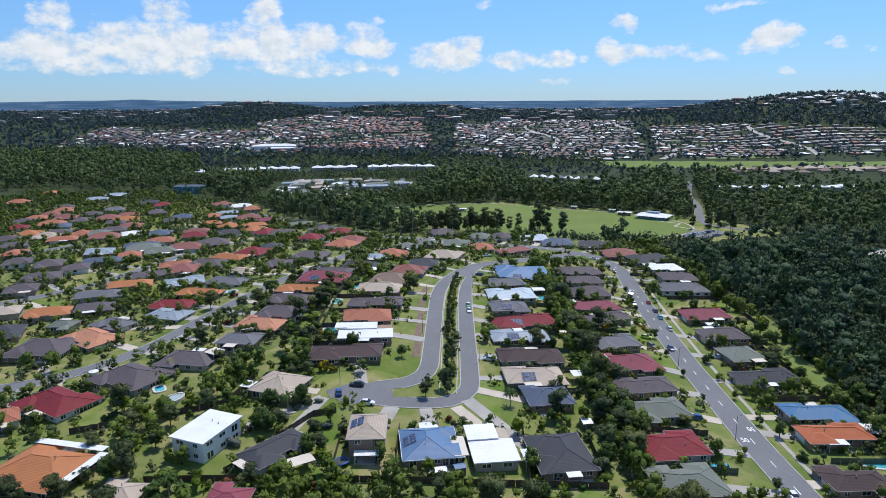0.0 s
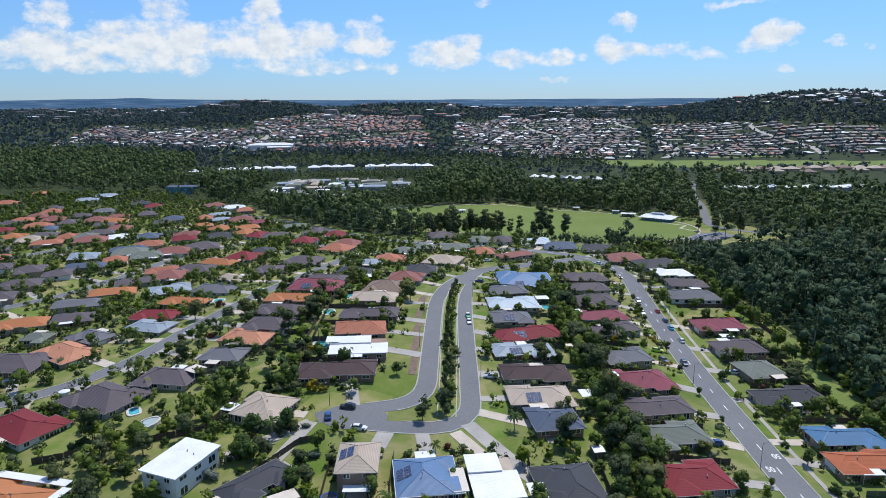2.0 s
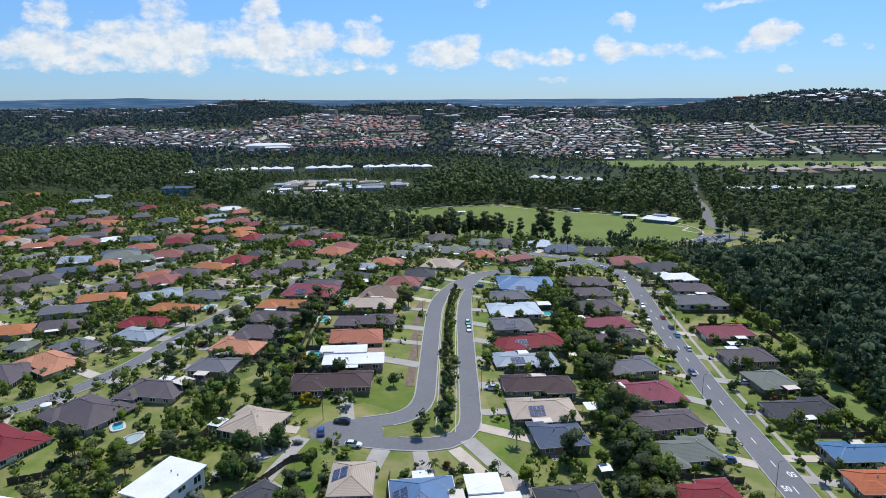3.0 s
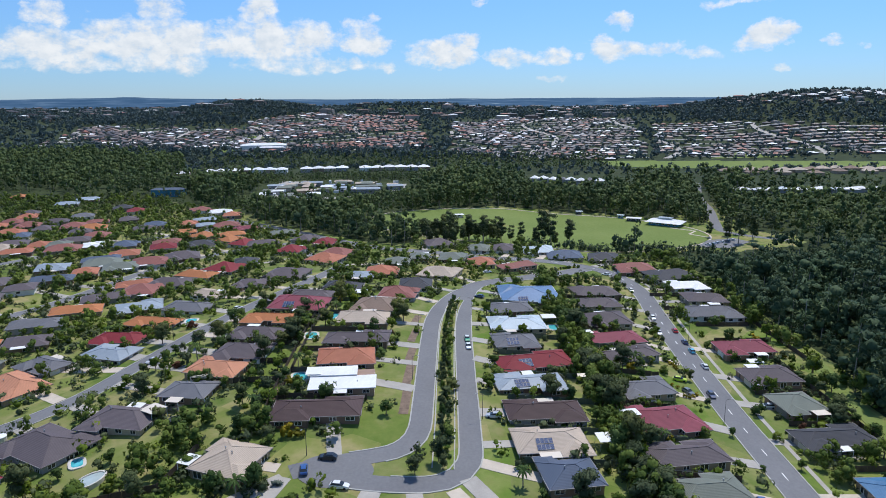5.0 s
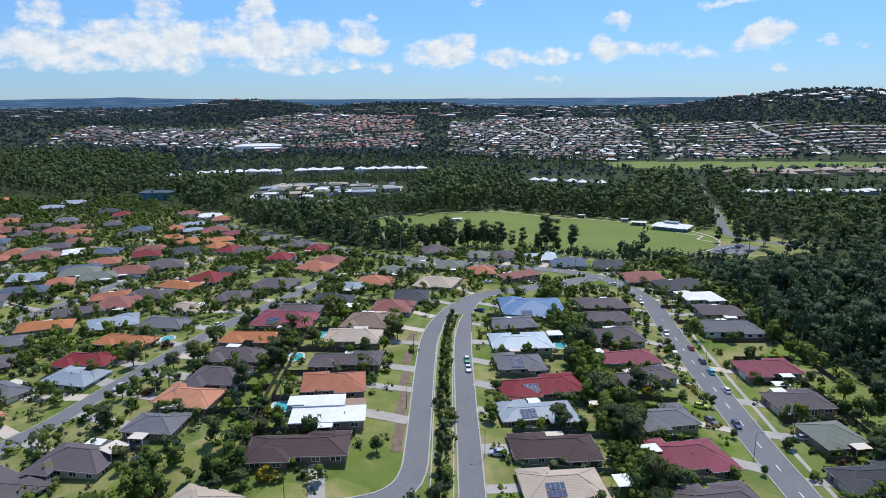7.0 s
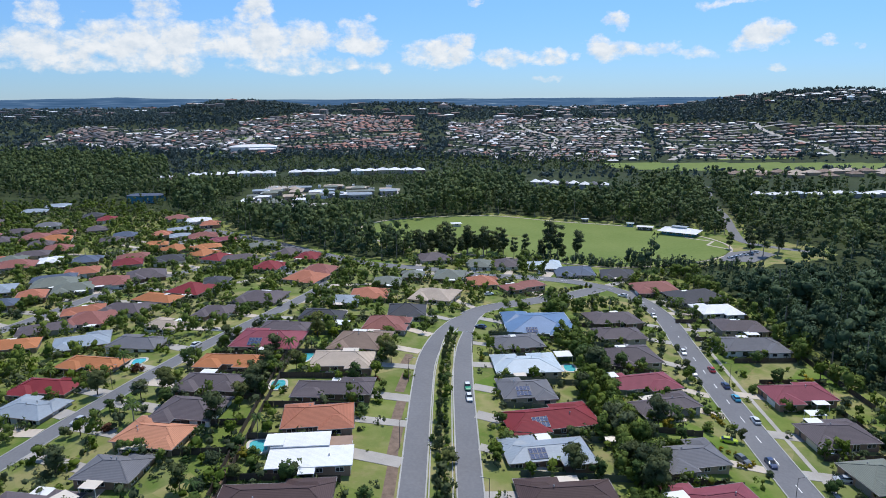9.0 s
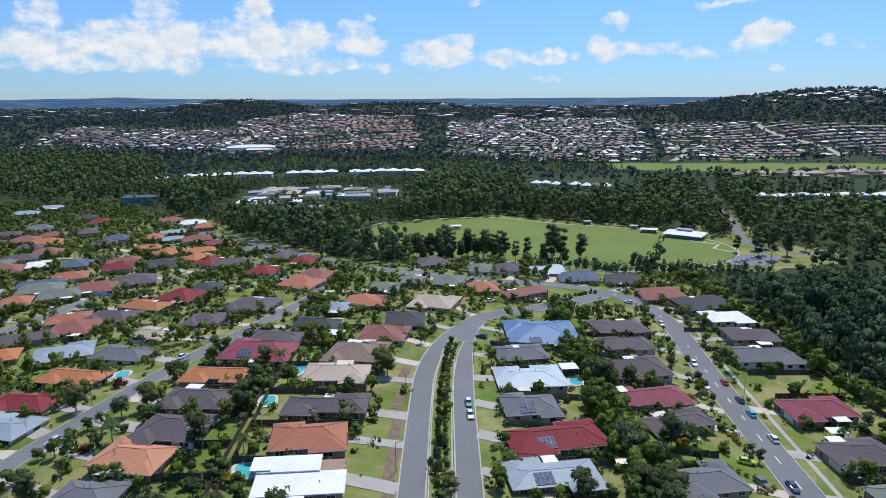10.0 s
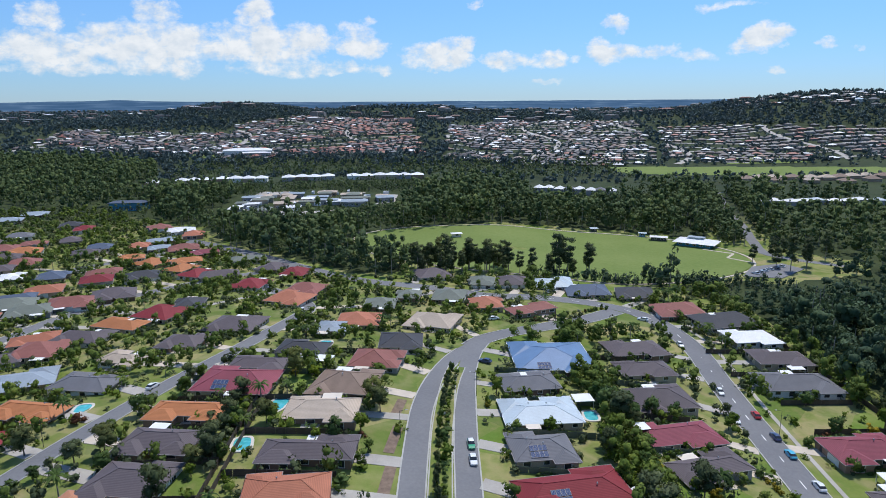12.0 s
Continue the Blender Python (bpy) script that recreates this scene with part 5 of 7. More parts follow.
car(54.2, 412.5, 5, "white", "drive")
car(72.1, 173.9, 80, "blue", "drive")
for cx, cy, ch, cc in ((177, 463, 30, "white"), (181, 466, 30, "silver"), (185, 469, 30, "white"), (190, 473, 35, "white"), (195, 476, 35, "grey"), (200, 480, 35, "white")):
    car(cx, cy, ch, cc, "car park")


# ---- pools ----
def pool(x, y, w, d, rot, label="turquoise swimming pool with pale coping in a garden", rim=M_POOLRIM):
    CLEAR.append((x, y, max(w, d) / 2 + 1.2))
    CLEAR.append((x, y - 3.5, 1.8))
    p = new("swimming_pool")
    p.matrix_basis = pose(x, y, gz(x, y) + 0.12, 0, 0, rot)
    tagged(p, label, "pool")
    oval_in = [(w / 2 * math.copysign(abs(math.cos(t)) ** 0.6, math.cos(t)), d / 2 * math.copysign(abs(math.sin(t)) ** 0.6, math.sin(t))) for t in np.linspace(0, 2 * math.pi, 25)[:-1]]
    m = Mesh()
    for i in range(24):
        a, b = oval_in[i], oval_in[(i + 1) % 24]
        A, B = (a[0] * (1 + 1.4 / w), a[1] * (1 + 1.4 / d)), (b[0] * (1 + 1.4 / w), b[1] * (1 + 1.4 / d))
        m.face([(*a, 0.12), (*A, 0.12), (*B, 0.12), (*b, 0.12)])
        m.face([(*A, 0.12), (*A, -0.5), (*B, -0.5), (*B, 0.12)])
        m.face([(*a, 0.12), (*b, 0.12), (*b, -0.2), (*a, -0.2)])
    part("coping", m.data("coping", rim), p)
    m = Mesh()
    m.face([(*q, 0.03) for q in oval_in])
    part("water", m.data("water", M_WATER), p)


pool(-40.3, 277.4, 4.2, 7.5, -12)
pool(-43.8, 256.5, 4.0, 6.0, 10)
pool(44.1, 282.0, 3.5, 5.5, 0)
pool(-41.0, 224.2, 4.0, 6.0, 20)
pool(112.0, 153.5, 7.0, 3.6, -10)
pool(-86.0, 184.0, 2.6, 4.0, 30)
pool(-36.4, 329.5, 4.0, 5.5, 0)
pool(-95, 283, 4, 5, 10)


def ring_frame(name, x, y, rx, ry, z0, z1, mat, label, top=None, topmat=None, rot=0):
    CLEAR.append((x, y, max(rx, ry) + 1.2))
    CLEAR.append((x, y - 4, 2.2))
    t = new(name)
    t.matrix_basis = pose(x, y, gz(x, y), 0, 0, rot)
    tagged(t, label, name.replace("_", " "))
    m = Mesh()
    pts = [(math.cos(q), math.sin(q)) for q in np.linspace(0, 2 * math.pi, 21)[:-1]]
    for i in range(20):
        a, b = pts[i], pts[(i + 1) % 20]
        for k0, k1, s0, s1 in ((1, 1, z0, z1), (0.86, 0.86, z1, z0)):
            m.face([(a[0] * rx * k0, a[1] * ry * k0, s0), (b[0] * rx * k0, b[1] * ry * k0, s0), (b[0] * rx * k1, b[1] * ry * k1, s1), (a[0] * rx * k1, a[1] * ry * k1, s1)])
        m.face([(a[0] * rx, a[1] * ry, z1), (b[0] * rx, b[1] * ry, z1), (b[0] * rx * 0.86, b[1] * ry * 0.86, z1), (a[0] * rx * 0.86, a[1] * ry * 0.86, z1)])
    part("rim", m.data("rim", mat), t)
    m = Mesh()
    m.face([(p[0] * rx * 0.86, p[1] * ry * 0.86, top) for p in pts])
    part("mat" if topmat is M_DARK else "water", m.data("top", topmat), t)
    for i in range(0, 20, 5):
        if topmat is M_DARK:
            l = Mesh()
            l.tube([(pts[i][0] * rx, pts[i][1] * ry, -0.1), (pts[i][0] * rx, pts[i][1] * ry, 2.4)], [0.04, 0.04], 5)
            part("pole", l.data("pole", M_STEEL), t)


M_LINER = plain("shallow_water_over_pale_liner", (0.40, 0.47, 0.46), 0.15)
M_BLUEPAD = plain("blue_vinyl", (0.03, 0.10, 0.42), 0.5)
ring_frame("trampoline", -25.0, 144.0, 1.9, 1.9, 0.7, 0.95, M_BLUEPAD, "round trampoline with blue edge pad on a lawn", 0.9, M_DARK)
ring_frame("trampoline", -69.0, 200.8, 1.8, 1.8, 0.7, 0.95, M_DARK, "round dark trampoline standing on a lawn", 0.9, M_DARK)
ring_frame("above_ground_pool", -78.6, 175.5, 2.4, 4.2, -0.2, 1.2, M_POOLRIM, "pale oval above-ground pool in a garden", 1.0, M_LINER, -25)


# ---- garden sheds, shade roofs and tanks ----
def shed(x, y, w, d, rot, mat, label):
    t = new("garden_shed")
    t.matrix_basis = pose(x, y, gz(x, y), 0, 0, rot)
    tagged(t, label, "shed")
    m = Mesh()
    m.box(-w / 2, w / 2, -d / 2, d / 2, -0.6, 2.0)
    part("wall", m.data("wall", M_FENCE2), t)
    m = Mesh()
    for sy in (-1, 1):
        m.face([(-w / 2 - 0.15, sy * (d / 2 + 0.15), 2.0), (w / 2 + 0.15, sy * (d / 2 + 0.15), 2.0), (w / 2 + 0.15, 0, 2.4), (-w / 2 - 0.15, 0, 2.4)])
        m.face([(-w / 2 - 0.15, sy * (d / 2 + 0.15), 1.94), (w / 2 + 0.15, sy * (d / 2 + 0.15), 1.94), (w / 2 + 0.15, 0, 2.34), (-w / 2 - 0.15, 0, 2.34)])
    part("roof", m.data("roof", mat), t)


def pergola(x, y, w, d, rot, mat, h=2.6, label="flat white patio roof on slim posts"):
    t = new("pergola")
    t.matrix_basis = pose(x, y, gz(x, y), 0, 0, rot)
    tagged(t, label, "pergola")
    m = Mesh()
    m.box(-w / 2, w / 2, -d / 2, d / 2, h, h + 0.1)
    part("roof", m.data("roof", mat), t)
    for i in (-1, 1):
        for j in (-1, 1):
            m = Mesh()
            m.box(i * (w / 2 - 0.2) - 0.06, i * (w / 2 - 0.2) + 0.06, j * (d / 2 - 0.2) - 0.06, j * (d / 2 - 0.2) + 0.06, -0.6, h)
            part("post", m.data("post", M_WHITE), t)


M_PINK = plain("pink_shade_cloth", (0.62, 0.18, 0.30), 0.8)
pergola(43.5, 194.5, 6.5, 5.0, 5, M_WHITE)
pergola(43.0, 288.0, 5.5, 5.0, 4, M_WHITE)
pergola(3.6, 148.5, 3.4, 9.5, 7, M_CREAMSHEET, 2.75, "cream flat patio roof beside a blue-roofed house")
pergola(21.0, 145.5, 4.0, 6.0, 7, M_WHITE)
pergola(-19, 144.6, 6.0, 2.6, 2, M_WHITE, 2.6)
pergola(-34.5, 141.5, 6.5, 4.0, 32, M_CREAMSHEET, 2.5, "cream flat patio roof beside a charcoal house")
pergola(52.8, 209.0, 5.0, 4.0, 10, M_WHITE)
pergola(55.0, 273.0, 4.0, 4.0, 10, M_WHITE)
pergola(-75.5, 203, 5.0, 5.0, -30, M_CREAMSHEET, 3.0, "pale cream shade sail over a patio")
pergola(-33.5, 307.0, 6.5, 5.0, -10, M_WHITE)
pergola(49.5, 309.5, 5.5, 4.5, 0, M_PINK, 2.9, "pink shade cloth over a back patio")
pergola(-36.6, 223.0, 4.5, 5.5, 4, M_WHITE)
pergola(-85.2, 139.0, 2.4, 15.0, -13, M_WHITE, 2.75, "white sheet verandah roof along a house")
pergola(-93.6, 150.0, 20.0, 2.4, -13, M_WHITE, 2.75, "white sheet verandah roof along a house")
pergola(-57.5, 179.5, 3.5, 4.5, -20, M_WHITE)
pergola(110, 256, 5, 3.5, 0, M_WHITE)
pergola(122.5, 321.5, 5, 3.5, 0, M_WHITE)
pergola(118.5, 168, 6, 6, -20, M_WHITE)
for x, y, w, d, r, mt in ((38.6, 164.5, 2.6, 3.2, 10, M_WHITE), (-1, 139.5, 2.6, 2.2, 10, M_WHITE), (3.5, 141.0, 2.6, 2.0, 15, ROOFS["blue"]), (45.0, 262, 2.4, 2.4, 0, ROOFS["lightgrey"]), (44.5, 233.5, 2.4, 2.6, 0, M_CREAMSHEET), (54, 290, 2.2, 3, 0, ROOFS["green"]), (126, 331, 3, 3, 0, ROOFS["white"]), (134.5, 309, 5, 3.5, 10, ROOFS["blue"]), (-46.5, 291, 3, 2.4, 0, ROOFS["blue"]), (-86, 160, 2.6, 2.2, 20, ROOFS["green"]), (36.5, 143, 2.2, 3, 5, ROOFS["lightgrey"])):
    shed(x, y, w, d, r, mt, "small sheet-metal garden shed by the fence")


def water_tank(x, y, r, h):
    t = new("water_tank")
    t.location = (x, y, gz(x, y))
    tagged(t, "round cream water tank standing by a fence", "water tank")
    m = Mesh()
    m.tube([(0, 0, -0.4), (0, 0, h)], [r, r], 16)
    part("wall", m.data("wall", M_CREAMSHEET), t)
    m = Mesh()
    m.tube([(0, 0, h), (0, 0, h + 0.08), (0, 0, h + 0.4)], [r + 0.06, r + 0.04, 0.15], 16)
    part("lid", m.data("lid", M_WHITE), t)


for x, y, r, h in ((45.2, 243.5, 1.3, 2.2), (45.4, 240.4, 1.2, 2.0), (53.0, 246, 1.1, 2.0), (-112, 196, 1.5, 2.0)):
    water_tank(x, y, r, h)
flat_patch("dug_garden", [(-46.2, 206), (-45.0, 204), (-44.6, 224), (-46.2, 226)], M_DIRT, 0.14, "dug brown earth behind a house", "garden bed")

# ---- street lamps ----
def street_lamp(x, y, ang):
    t = new("street_lamp")
    t.matrix_basis = pose(x, y, gz(x, y), 0, 0, ang)
    tagged(t, "slim grey steel street lamp on the verge", "street lamp", "street lamps")
    m = Mesh()
    m.tube([(0, 0, -0.3), (0, 0, 3.5), (0, 0, 7.2)], [0.09, 0.07, 0.05], 6)
    part("pole", m.data("pole", M_DARK), t)
    m = Mesh()
    m.beam((0, 0, 7.15), (1.6, 0, 7.5), 0.06, 0.06)
    part("arm", m.data("arm", M_DARK), t)
    m = Mesh()
    m.box(1.4, 2.0, -0.12, 0.12, 7.44, 7.56)
    part("lamp_head", m.data("lamp_head", M_STEEL), t)


for x, y, a in ((95.8, 280.1, 180), (79.2, 163.2, 0), (-7.2, 262.3, 0), (-31.5, 184.6, 250), (81, 213, 0), (97.5, 225, 180), (102.8, 335, 180), (13.0, 290, 180), (11.8, 205, 180), (-7.9, 226, 0), (-79, 300, 180), (-93.5, 262, 0), (49, 364, 240), (75, 405, 240)):
    street_lamp(x, y, a)

# ---- speed figures painted on the road ----
def figures(x, y, rot, sx, sy):
    cu = bpy.data.curves.new("speed_figures", "FONT")
    cu.body, cu.align_x, cu.align_y, cu.size, cu.extrude = "50", "CENTER", "CENTER", 2.6, 0.01
    cu.offset = 0.05
    cu.materials.append(M_LINE)
    o = new("speed_figures", cu)
    fall = math.degrees(math.atan(gz(x + 0.5, y) - gz(x - 0.5, y)))
    o.matrix_basis = pose(x, y, gz(x, y) + 0.085, 0, -fall, 0) @ pose(0, 0, 0, 0, 0, rot) @ Matrix.Diagonal((sx, sy, 1, 1))
    tagged(o, "white speed figures painted on the asphalt", "road marking", kind="structure")


figures(82.0, 163.5, 0, 0.85, 1.25)
figures(86.8, 170.5, 180, 0.85, 1.25)


# ---- oval buildings ----
def pavilion(x, y, w, d, rot, h, roof, wall, label, name="pavilion", over=1.0, pitch=0.1):
    t = new(name)
    t.matrix_basis = pose(x, y, gz(x, y) + 0.2, 0, 0, rot)
    tagged(t, label, "pavilion")
    m = Mesh()
    m.box(-w / 2, w / 2, -d / 2, d / 2, -1, h)
    part("wall", m.data("wall", wall), t)
    m = Mesh()
    hip(m, None, -w / 2 - over, w / 2 + over, -d / 2 - over, d / 2 + over, h, min(w, d) * pitch)
    part("roof", m.data("roof", roof), t)
    for i in range(max(1, int(w / 4))):
        px = -w / 2 + (i + 0.5) * w / max(1, int(w / 4))
        ob = part("window", WIN_FRAME, t, "", pose(px, -d / 2, 0.9) @ Matrix.Diagonal((2.4, 1, 1.3, 1)))
        part("pane", WIN_PANE, ob)


M_TEAL = plain("teal_cladding", (0.05, 0.22, 0.33), 0.6)
pavilion(177, 546, 22, 14, -35, 2.7, ROOFS["white"], M_TEAL, "low clubhouse with white roof and teal walls beside the oval", "clubhouse", 2.6, 0.17)
pavilion(177, 547, 9, 4, -35, 5.6, ROOFS["lightgrey"], M_WHITE, "raised louvred lantern over the clubhouse", "roof_lantern")
pavilion(157, 563, 10, 5, -20, 2.6, ROOFS["white"], M_DARK, "small dark shelter with white roof beside the oval")
pavilion(150, 577, 4, 3, -20, 2.6, ROOFS["pale"], M_TEAL, "small teal shelter beside the oval")
pavilion(16, 563, 6, 4, 10, 2.4, ROOFS["white"], M_CREAMSHEET, "small white-roofed scorer's shelter beside the oval")
pavilion(120, 598, 4, 3, 0, 2.4, ROOFS["pale"], M_DARK, "tiny shelter at the far side of the oval")
for a, b in (((176, 533), (190, 519)), ((190, 519), (181, 507)), ((181, 507), (190, 492))):
    strip("path", a, b, 1.6, M_PAVE, 0.34, "pale concrete footpath by the clubhouse", "footpath")
ln = smooth_line(oval + [oval[0]], 6)
m = Mesh()
ribbon(m, ln, 1.0, 2.4, 0.3)
tagged(new("oval_path", m.data("oval_path", M_PAVE)), "thin pale path round the sports oval", "footpath", kind="structure")
flat_patch("car_park", [(168, 458), (184, 482), (206, 490), (210, 474), (186, 452)], M_ROAD, 0.3, "grey asphalt car park by the woods")

flat_patch("works_yard", [(246, 342), (320, 330), (335, 400), (262, 404)], M_CONC, 0.6, "pale concrete yard among the woods")
# ---- industrial yard in the valley ----
flat_patch("works_yard", [(-178, 690), (-128, 656), (-108, 656), (-36, 722), (-36, 770), (-180, 800)], M_CONC, 0.4, "pale concrete works yard in the valley")
yr = random.Random(8)
SHED_KINDS = [(ROOFS["white"], WALLS[3]), (ROOFS["lightgrey"], WALLS[4]), (ROOFS["green"], WALLS[0]), (ROOFS["white"], WALLS[4]), (ROOFS["cream"], WALLS[5])]
for i in range(40):
    x, y = yr.uniform(-172, -45), yr.uniform(662, 765)
    if y < 655 + max(0, x + 108) * 1.0:
        continue
    rf_, wl_ = yr.choice(SHED_KINDS)
    pavilion(x, y, yr.uniform(9, 26), yr.uniform(8, 14), yr.choice((5, 95, 12)), yr.uniform(3.0, 4.6), rf_, wl_, "pale sheet-metal works shed in the valley yard", "works_shed")
for i in range(34):
    x, y = yr.uniform(-174, -48), yr.uniform(655, 785)
    if y < 652 + max(0, x + 108) * 1.0:
        continue
    t = new("container")
    t.matrix_basis = pose(x, y, gz(x, y) + 0.4, 0, 0, yr.choice((5, 95)))
    yellow = i % 6 == 0
    tagged(t, "yellow steel storage container on the works yard" if yellow else "white steel storage container on the works yard", "container", "yard containers")
    m = Mesh()
    m.box(-3.0, 3.0, -1.2, 1.2, 0, 2.6)
    part("body", m.data("body", ROOFS["cream"] if yellow else ROOFS["white"]), t)
    m = Mesh()
    m.box(3.0, 3.06, -1.1, 1.1, 0.15, 2.45)
    part("door", m.data("door", WALLS[3]), t)
pavilion(-269, 695, 30, 14, 4, 7, ROOFS["slate"], M_TEAL, "blue walled hall among the woods", "hall")
pavilion(-316, 1243, 78, 34, 10, 9, ROOFS["white"], WALLS[3], "long white institutional building by the far suburb", "school_building")
pavilion(-300, 1228, 50, 20, 10, 6, ROOFS["white"], WALLS[4], "low white building by the far suburb", "school_building")

# ---- trees and shrubs ----
def leaf_cloud(rs, centres, radii, per, size, flat=0.8):
    """Small leaf sprays, quads facing every way, on the shells of many clumps."""
    V, F, N = [], [], []
    for c, r in zip(centres, radii):
        n = max(6, int(per * r * r))
        d = rs.normal(size=(n, 3))
        d /= np.linalg.norm(d, axis=1)[:, None]
        p = np.array(c) + d * r * rs.uniform(0.7, 1.08, (n, 1)) * (1, 1, flat)
        a = np.cross(d, rs.normal(size=(n, 3)))
        a /= np.linalg.norm(a, axis=1)[:, None]
        b = np.cross(d + rs.normal(size=(n, 3)) * 0.5, a)
        b /= np.linalg.norm(b, axis=1)[:, None]
        s = size * rs.uniform(0.6, 1.3, (n, 1))
        q = np.stack([p - a * s, p + a * s * 0.9 - b * s * 0.25, p + b * s * 1.25], 1)
        k = len(V)
        V += q.reshape(-1, 3).tolist()
        F += [(k + 3 * i, k + 3 * i + 1, k + 3 * i + 2) for i in range(n)]
        N += np.repeat(d + rs.normal(size=(n, 3)) * 0.22, 3, axis=0).tolist()
    return V, F, N


ICO1 = bmesh.new()
bmesh.ops.create_icosphere(ICO1, subdivisions=1, radius=1.0)
ICO1_V = np.array([v.co[:] for v in ICO1.verts])
ICO1_F = [tuple(v.index for v in f.verts) for f in ICO1.faces]
ICO1.free()


def crown(seed, rad, low, high, clumps, per, size, core=0.72, spread=1.0, cores=99):
    """A crown from clumps: uneven, with gaps, and darker masses inside."""
    rs = np.random.RandomState(seed)
    cs, rr = [], []
    for _ in range(clumps):
        t = rs.uniform(0, 1)
        a, k = rs.uniform(0, 2 * math.pi), rad * math.sqrt(rs.uniform(0.02, 1)) * (1 - 0.55 * abs(t - 0.4)) * 0.72 * spread
        cs.append((k * math.cos(a), k * math.sin(a), low + (high - low) * (0.12 + 0.8 * t)))
        rr.append(rad * rs.uniform(0.28, 0.48))
    V, F, N = leaf_cloud(rs, cs, rr, per, size)
    for c, r in list(zip(cs, rr))[:cores]:
        k = len(V)
        jit = 1 + rs.uniform(-0.28, 0.28, (len(ICO1_V), 1))
        V += (np.array(c) + ICO1_V * jit * r * core * (1, 1, 0.8)).tolist()
        F += [tuple(k + i for i in f) for f in ICO1_F]
        N += (ICO1_V + rs.normal(size=ICO1_V.shape) * 0.25).tolist()
    # each spray turns partly as its clump, partly as the whole crown does
    P, N = np.array(V), np.array(N)
    out = (P - (0, 0, low + (high - low) * 0.35)) / (rad, rad, (high - low) * 0.6)
    N = N * 0.75 + out * 0.7 + (0, 0, 0.12)
    return V, F, (N / np.linalg.norm(N, axis=1)[:, None]).tolist()


def crown_data(name, mat, *a, **k):
    V, F, N = crown(*a, **k)
    me = bpy.data.meshes.new(name)
    me.from_pydata(V, [], F)
    me.materials.append(mat)
    me.polygons.foreach_set("use_smooth", [True] * len(me.polygons))
    me.normals_split_custom_set_from_vertices(N)
    return me


def trunk_data(name, mat, height, r, seed, limbs=4, reach=1.6):
    rs = random.Random(seed)
    m = Mesh()
    m.tube([(0, 0, -0.5), (0, 0, height * 0.35), (rs.uniform(-.15, .15), rs.uniform(-.15, .15), height)], [r * 1.3, r, r * 0.55], 7)
    for i in range(limbs):
        a = 2 * math.pi * i / limbs + rs.uniform(-0.4, 0.4)
        z = height * rs.uniform(0.6, 0.95)
        m.tube([(0, 0, z), (reach * 0.5 * math.cos(a), reach * 0.5 * math.sin(a), z + 0.7), (reach * math.cos(a), reach * math.sin(a), z + 1.7)], [r * 0.55, r * 0.4, r * 0.2], 5)
    return m.data(name, mat)


def palm_data(seed):
    rs = random.Random(seed)
    m = Mesh()
    for i in range(15):
        a, lift = 2 * math.pi * i / 15 + rs.uniform(-.2, .2), rs.uniform(0.1, 1.1)
        L, prev, side = rs.uniform(2.0, 2.8), None, Vector((-math.sin(a), math.cos(a), 0))
        for k in range(5):
            t = k / 4
            p = Vector((math.cos(a) * L * t, math.sin(a) * L * t, lift * math.sin(t * 2.2) * 1.3 - 1.3 * t * t))
            wdt = 0.32 * math.sin(math.pi * (0.12 + 0.85 * t))
            if prev is not None:
                q, w0 = prev
                m.face([q, p, p + side * wdt - Vector((0, 0, wdt * 0.5)), q + side * w0 - Vector((0, 0, w0 * 0.5))])
                m.face([q - side * w0 - Vector((0, 0, w0 * 0.5)), p - side * wdt - Vector((0, 0, wdt * 0.5)), p, q])
            prev = (p, wdt)
    return m.data("fronds", M_LEAF)


TREE_KINDS = []
for i in range(6):
    mat = (M_LEAF, M_LEAF2, M_LEAF, M_LEAF2, M_LIME, M_LEAF)[i]
    h = (6.5, 7.5, 5.5, 8.5, 5.0, 6.0)[i]
    TREE_KINDS.append(("garden_tree", trunk_data("trunk", M_BARK, h * 0.5, 0.16, i), crown_data("crown", mat, 20 + i, h * 0.44, h * 0.24, h, 20, 34, 0.28, core=0.68), h))
GUM = []
for i in range(4):
    h = (15, 18, 13, 20)[i]
    GUM.append(("gum_tree", trunk_data("trunk", M_PALEBARK, h * 0.72, 0.22, 30 + i, 6, 2.0), crown_data("crown", M_LEAF2, 40 + i, 3.9, h * 0.2, h, 26, 26, 0.3, core=0.6, spread=0.9), h))
PALMS = [palm_data(i) for i in range(3)]
PALM_TRUNK = trunk_data("trunk", M_PALEBARK, 4.2, 0.13, 5, 0)
SHRUBS = [crown_data("shrub", mt, 60 + i, 1.25, 0.0, 1.7, 9, 110, 0.15, core=0.75) for i, mt in enumerate((M_LEAF, M_LEAF2, M_LIME, M_LEAF, M_GOLD, M_RUST, M_SILVER))]
SHRUB_WORDS = ["dense dark green garden shrub beside the lawn", "olive green garden shrub beside the lawn", "lime green rounded garden shrub", "leafy green garden shrub in a bed",
               "golden yellow garden shrub in a bed", "rust red garden shrub in a bed", "silver grey garden shrub in a bed"]
tr = random.Random(5)


def tree(x, y, s=1.0, kind=None, slim=1.0):
    k = tr.randrange(6) if kind is None else kind
    name, tm, cm, h = TREE_KINDS[k]
    t = new(name)
    t.matrix_basis = pose(x, y, gz(x, y), 0, 0, tr.uniform(0, 360)) @ Matrix.Diagonal((s * slim, s * slim, s * tr.uniform(0.85, 1.15), 1))
    tagged(t, ("lime green" if k == 4 else "olive green" if k in (1, 3) else "dark green") + " leafy garden tree standing in a lawn", "tree", "garden trees")
    part("trunk", tm, t)
    part("crown", cm, t)


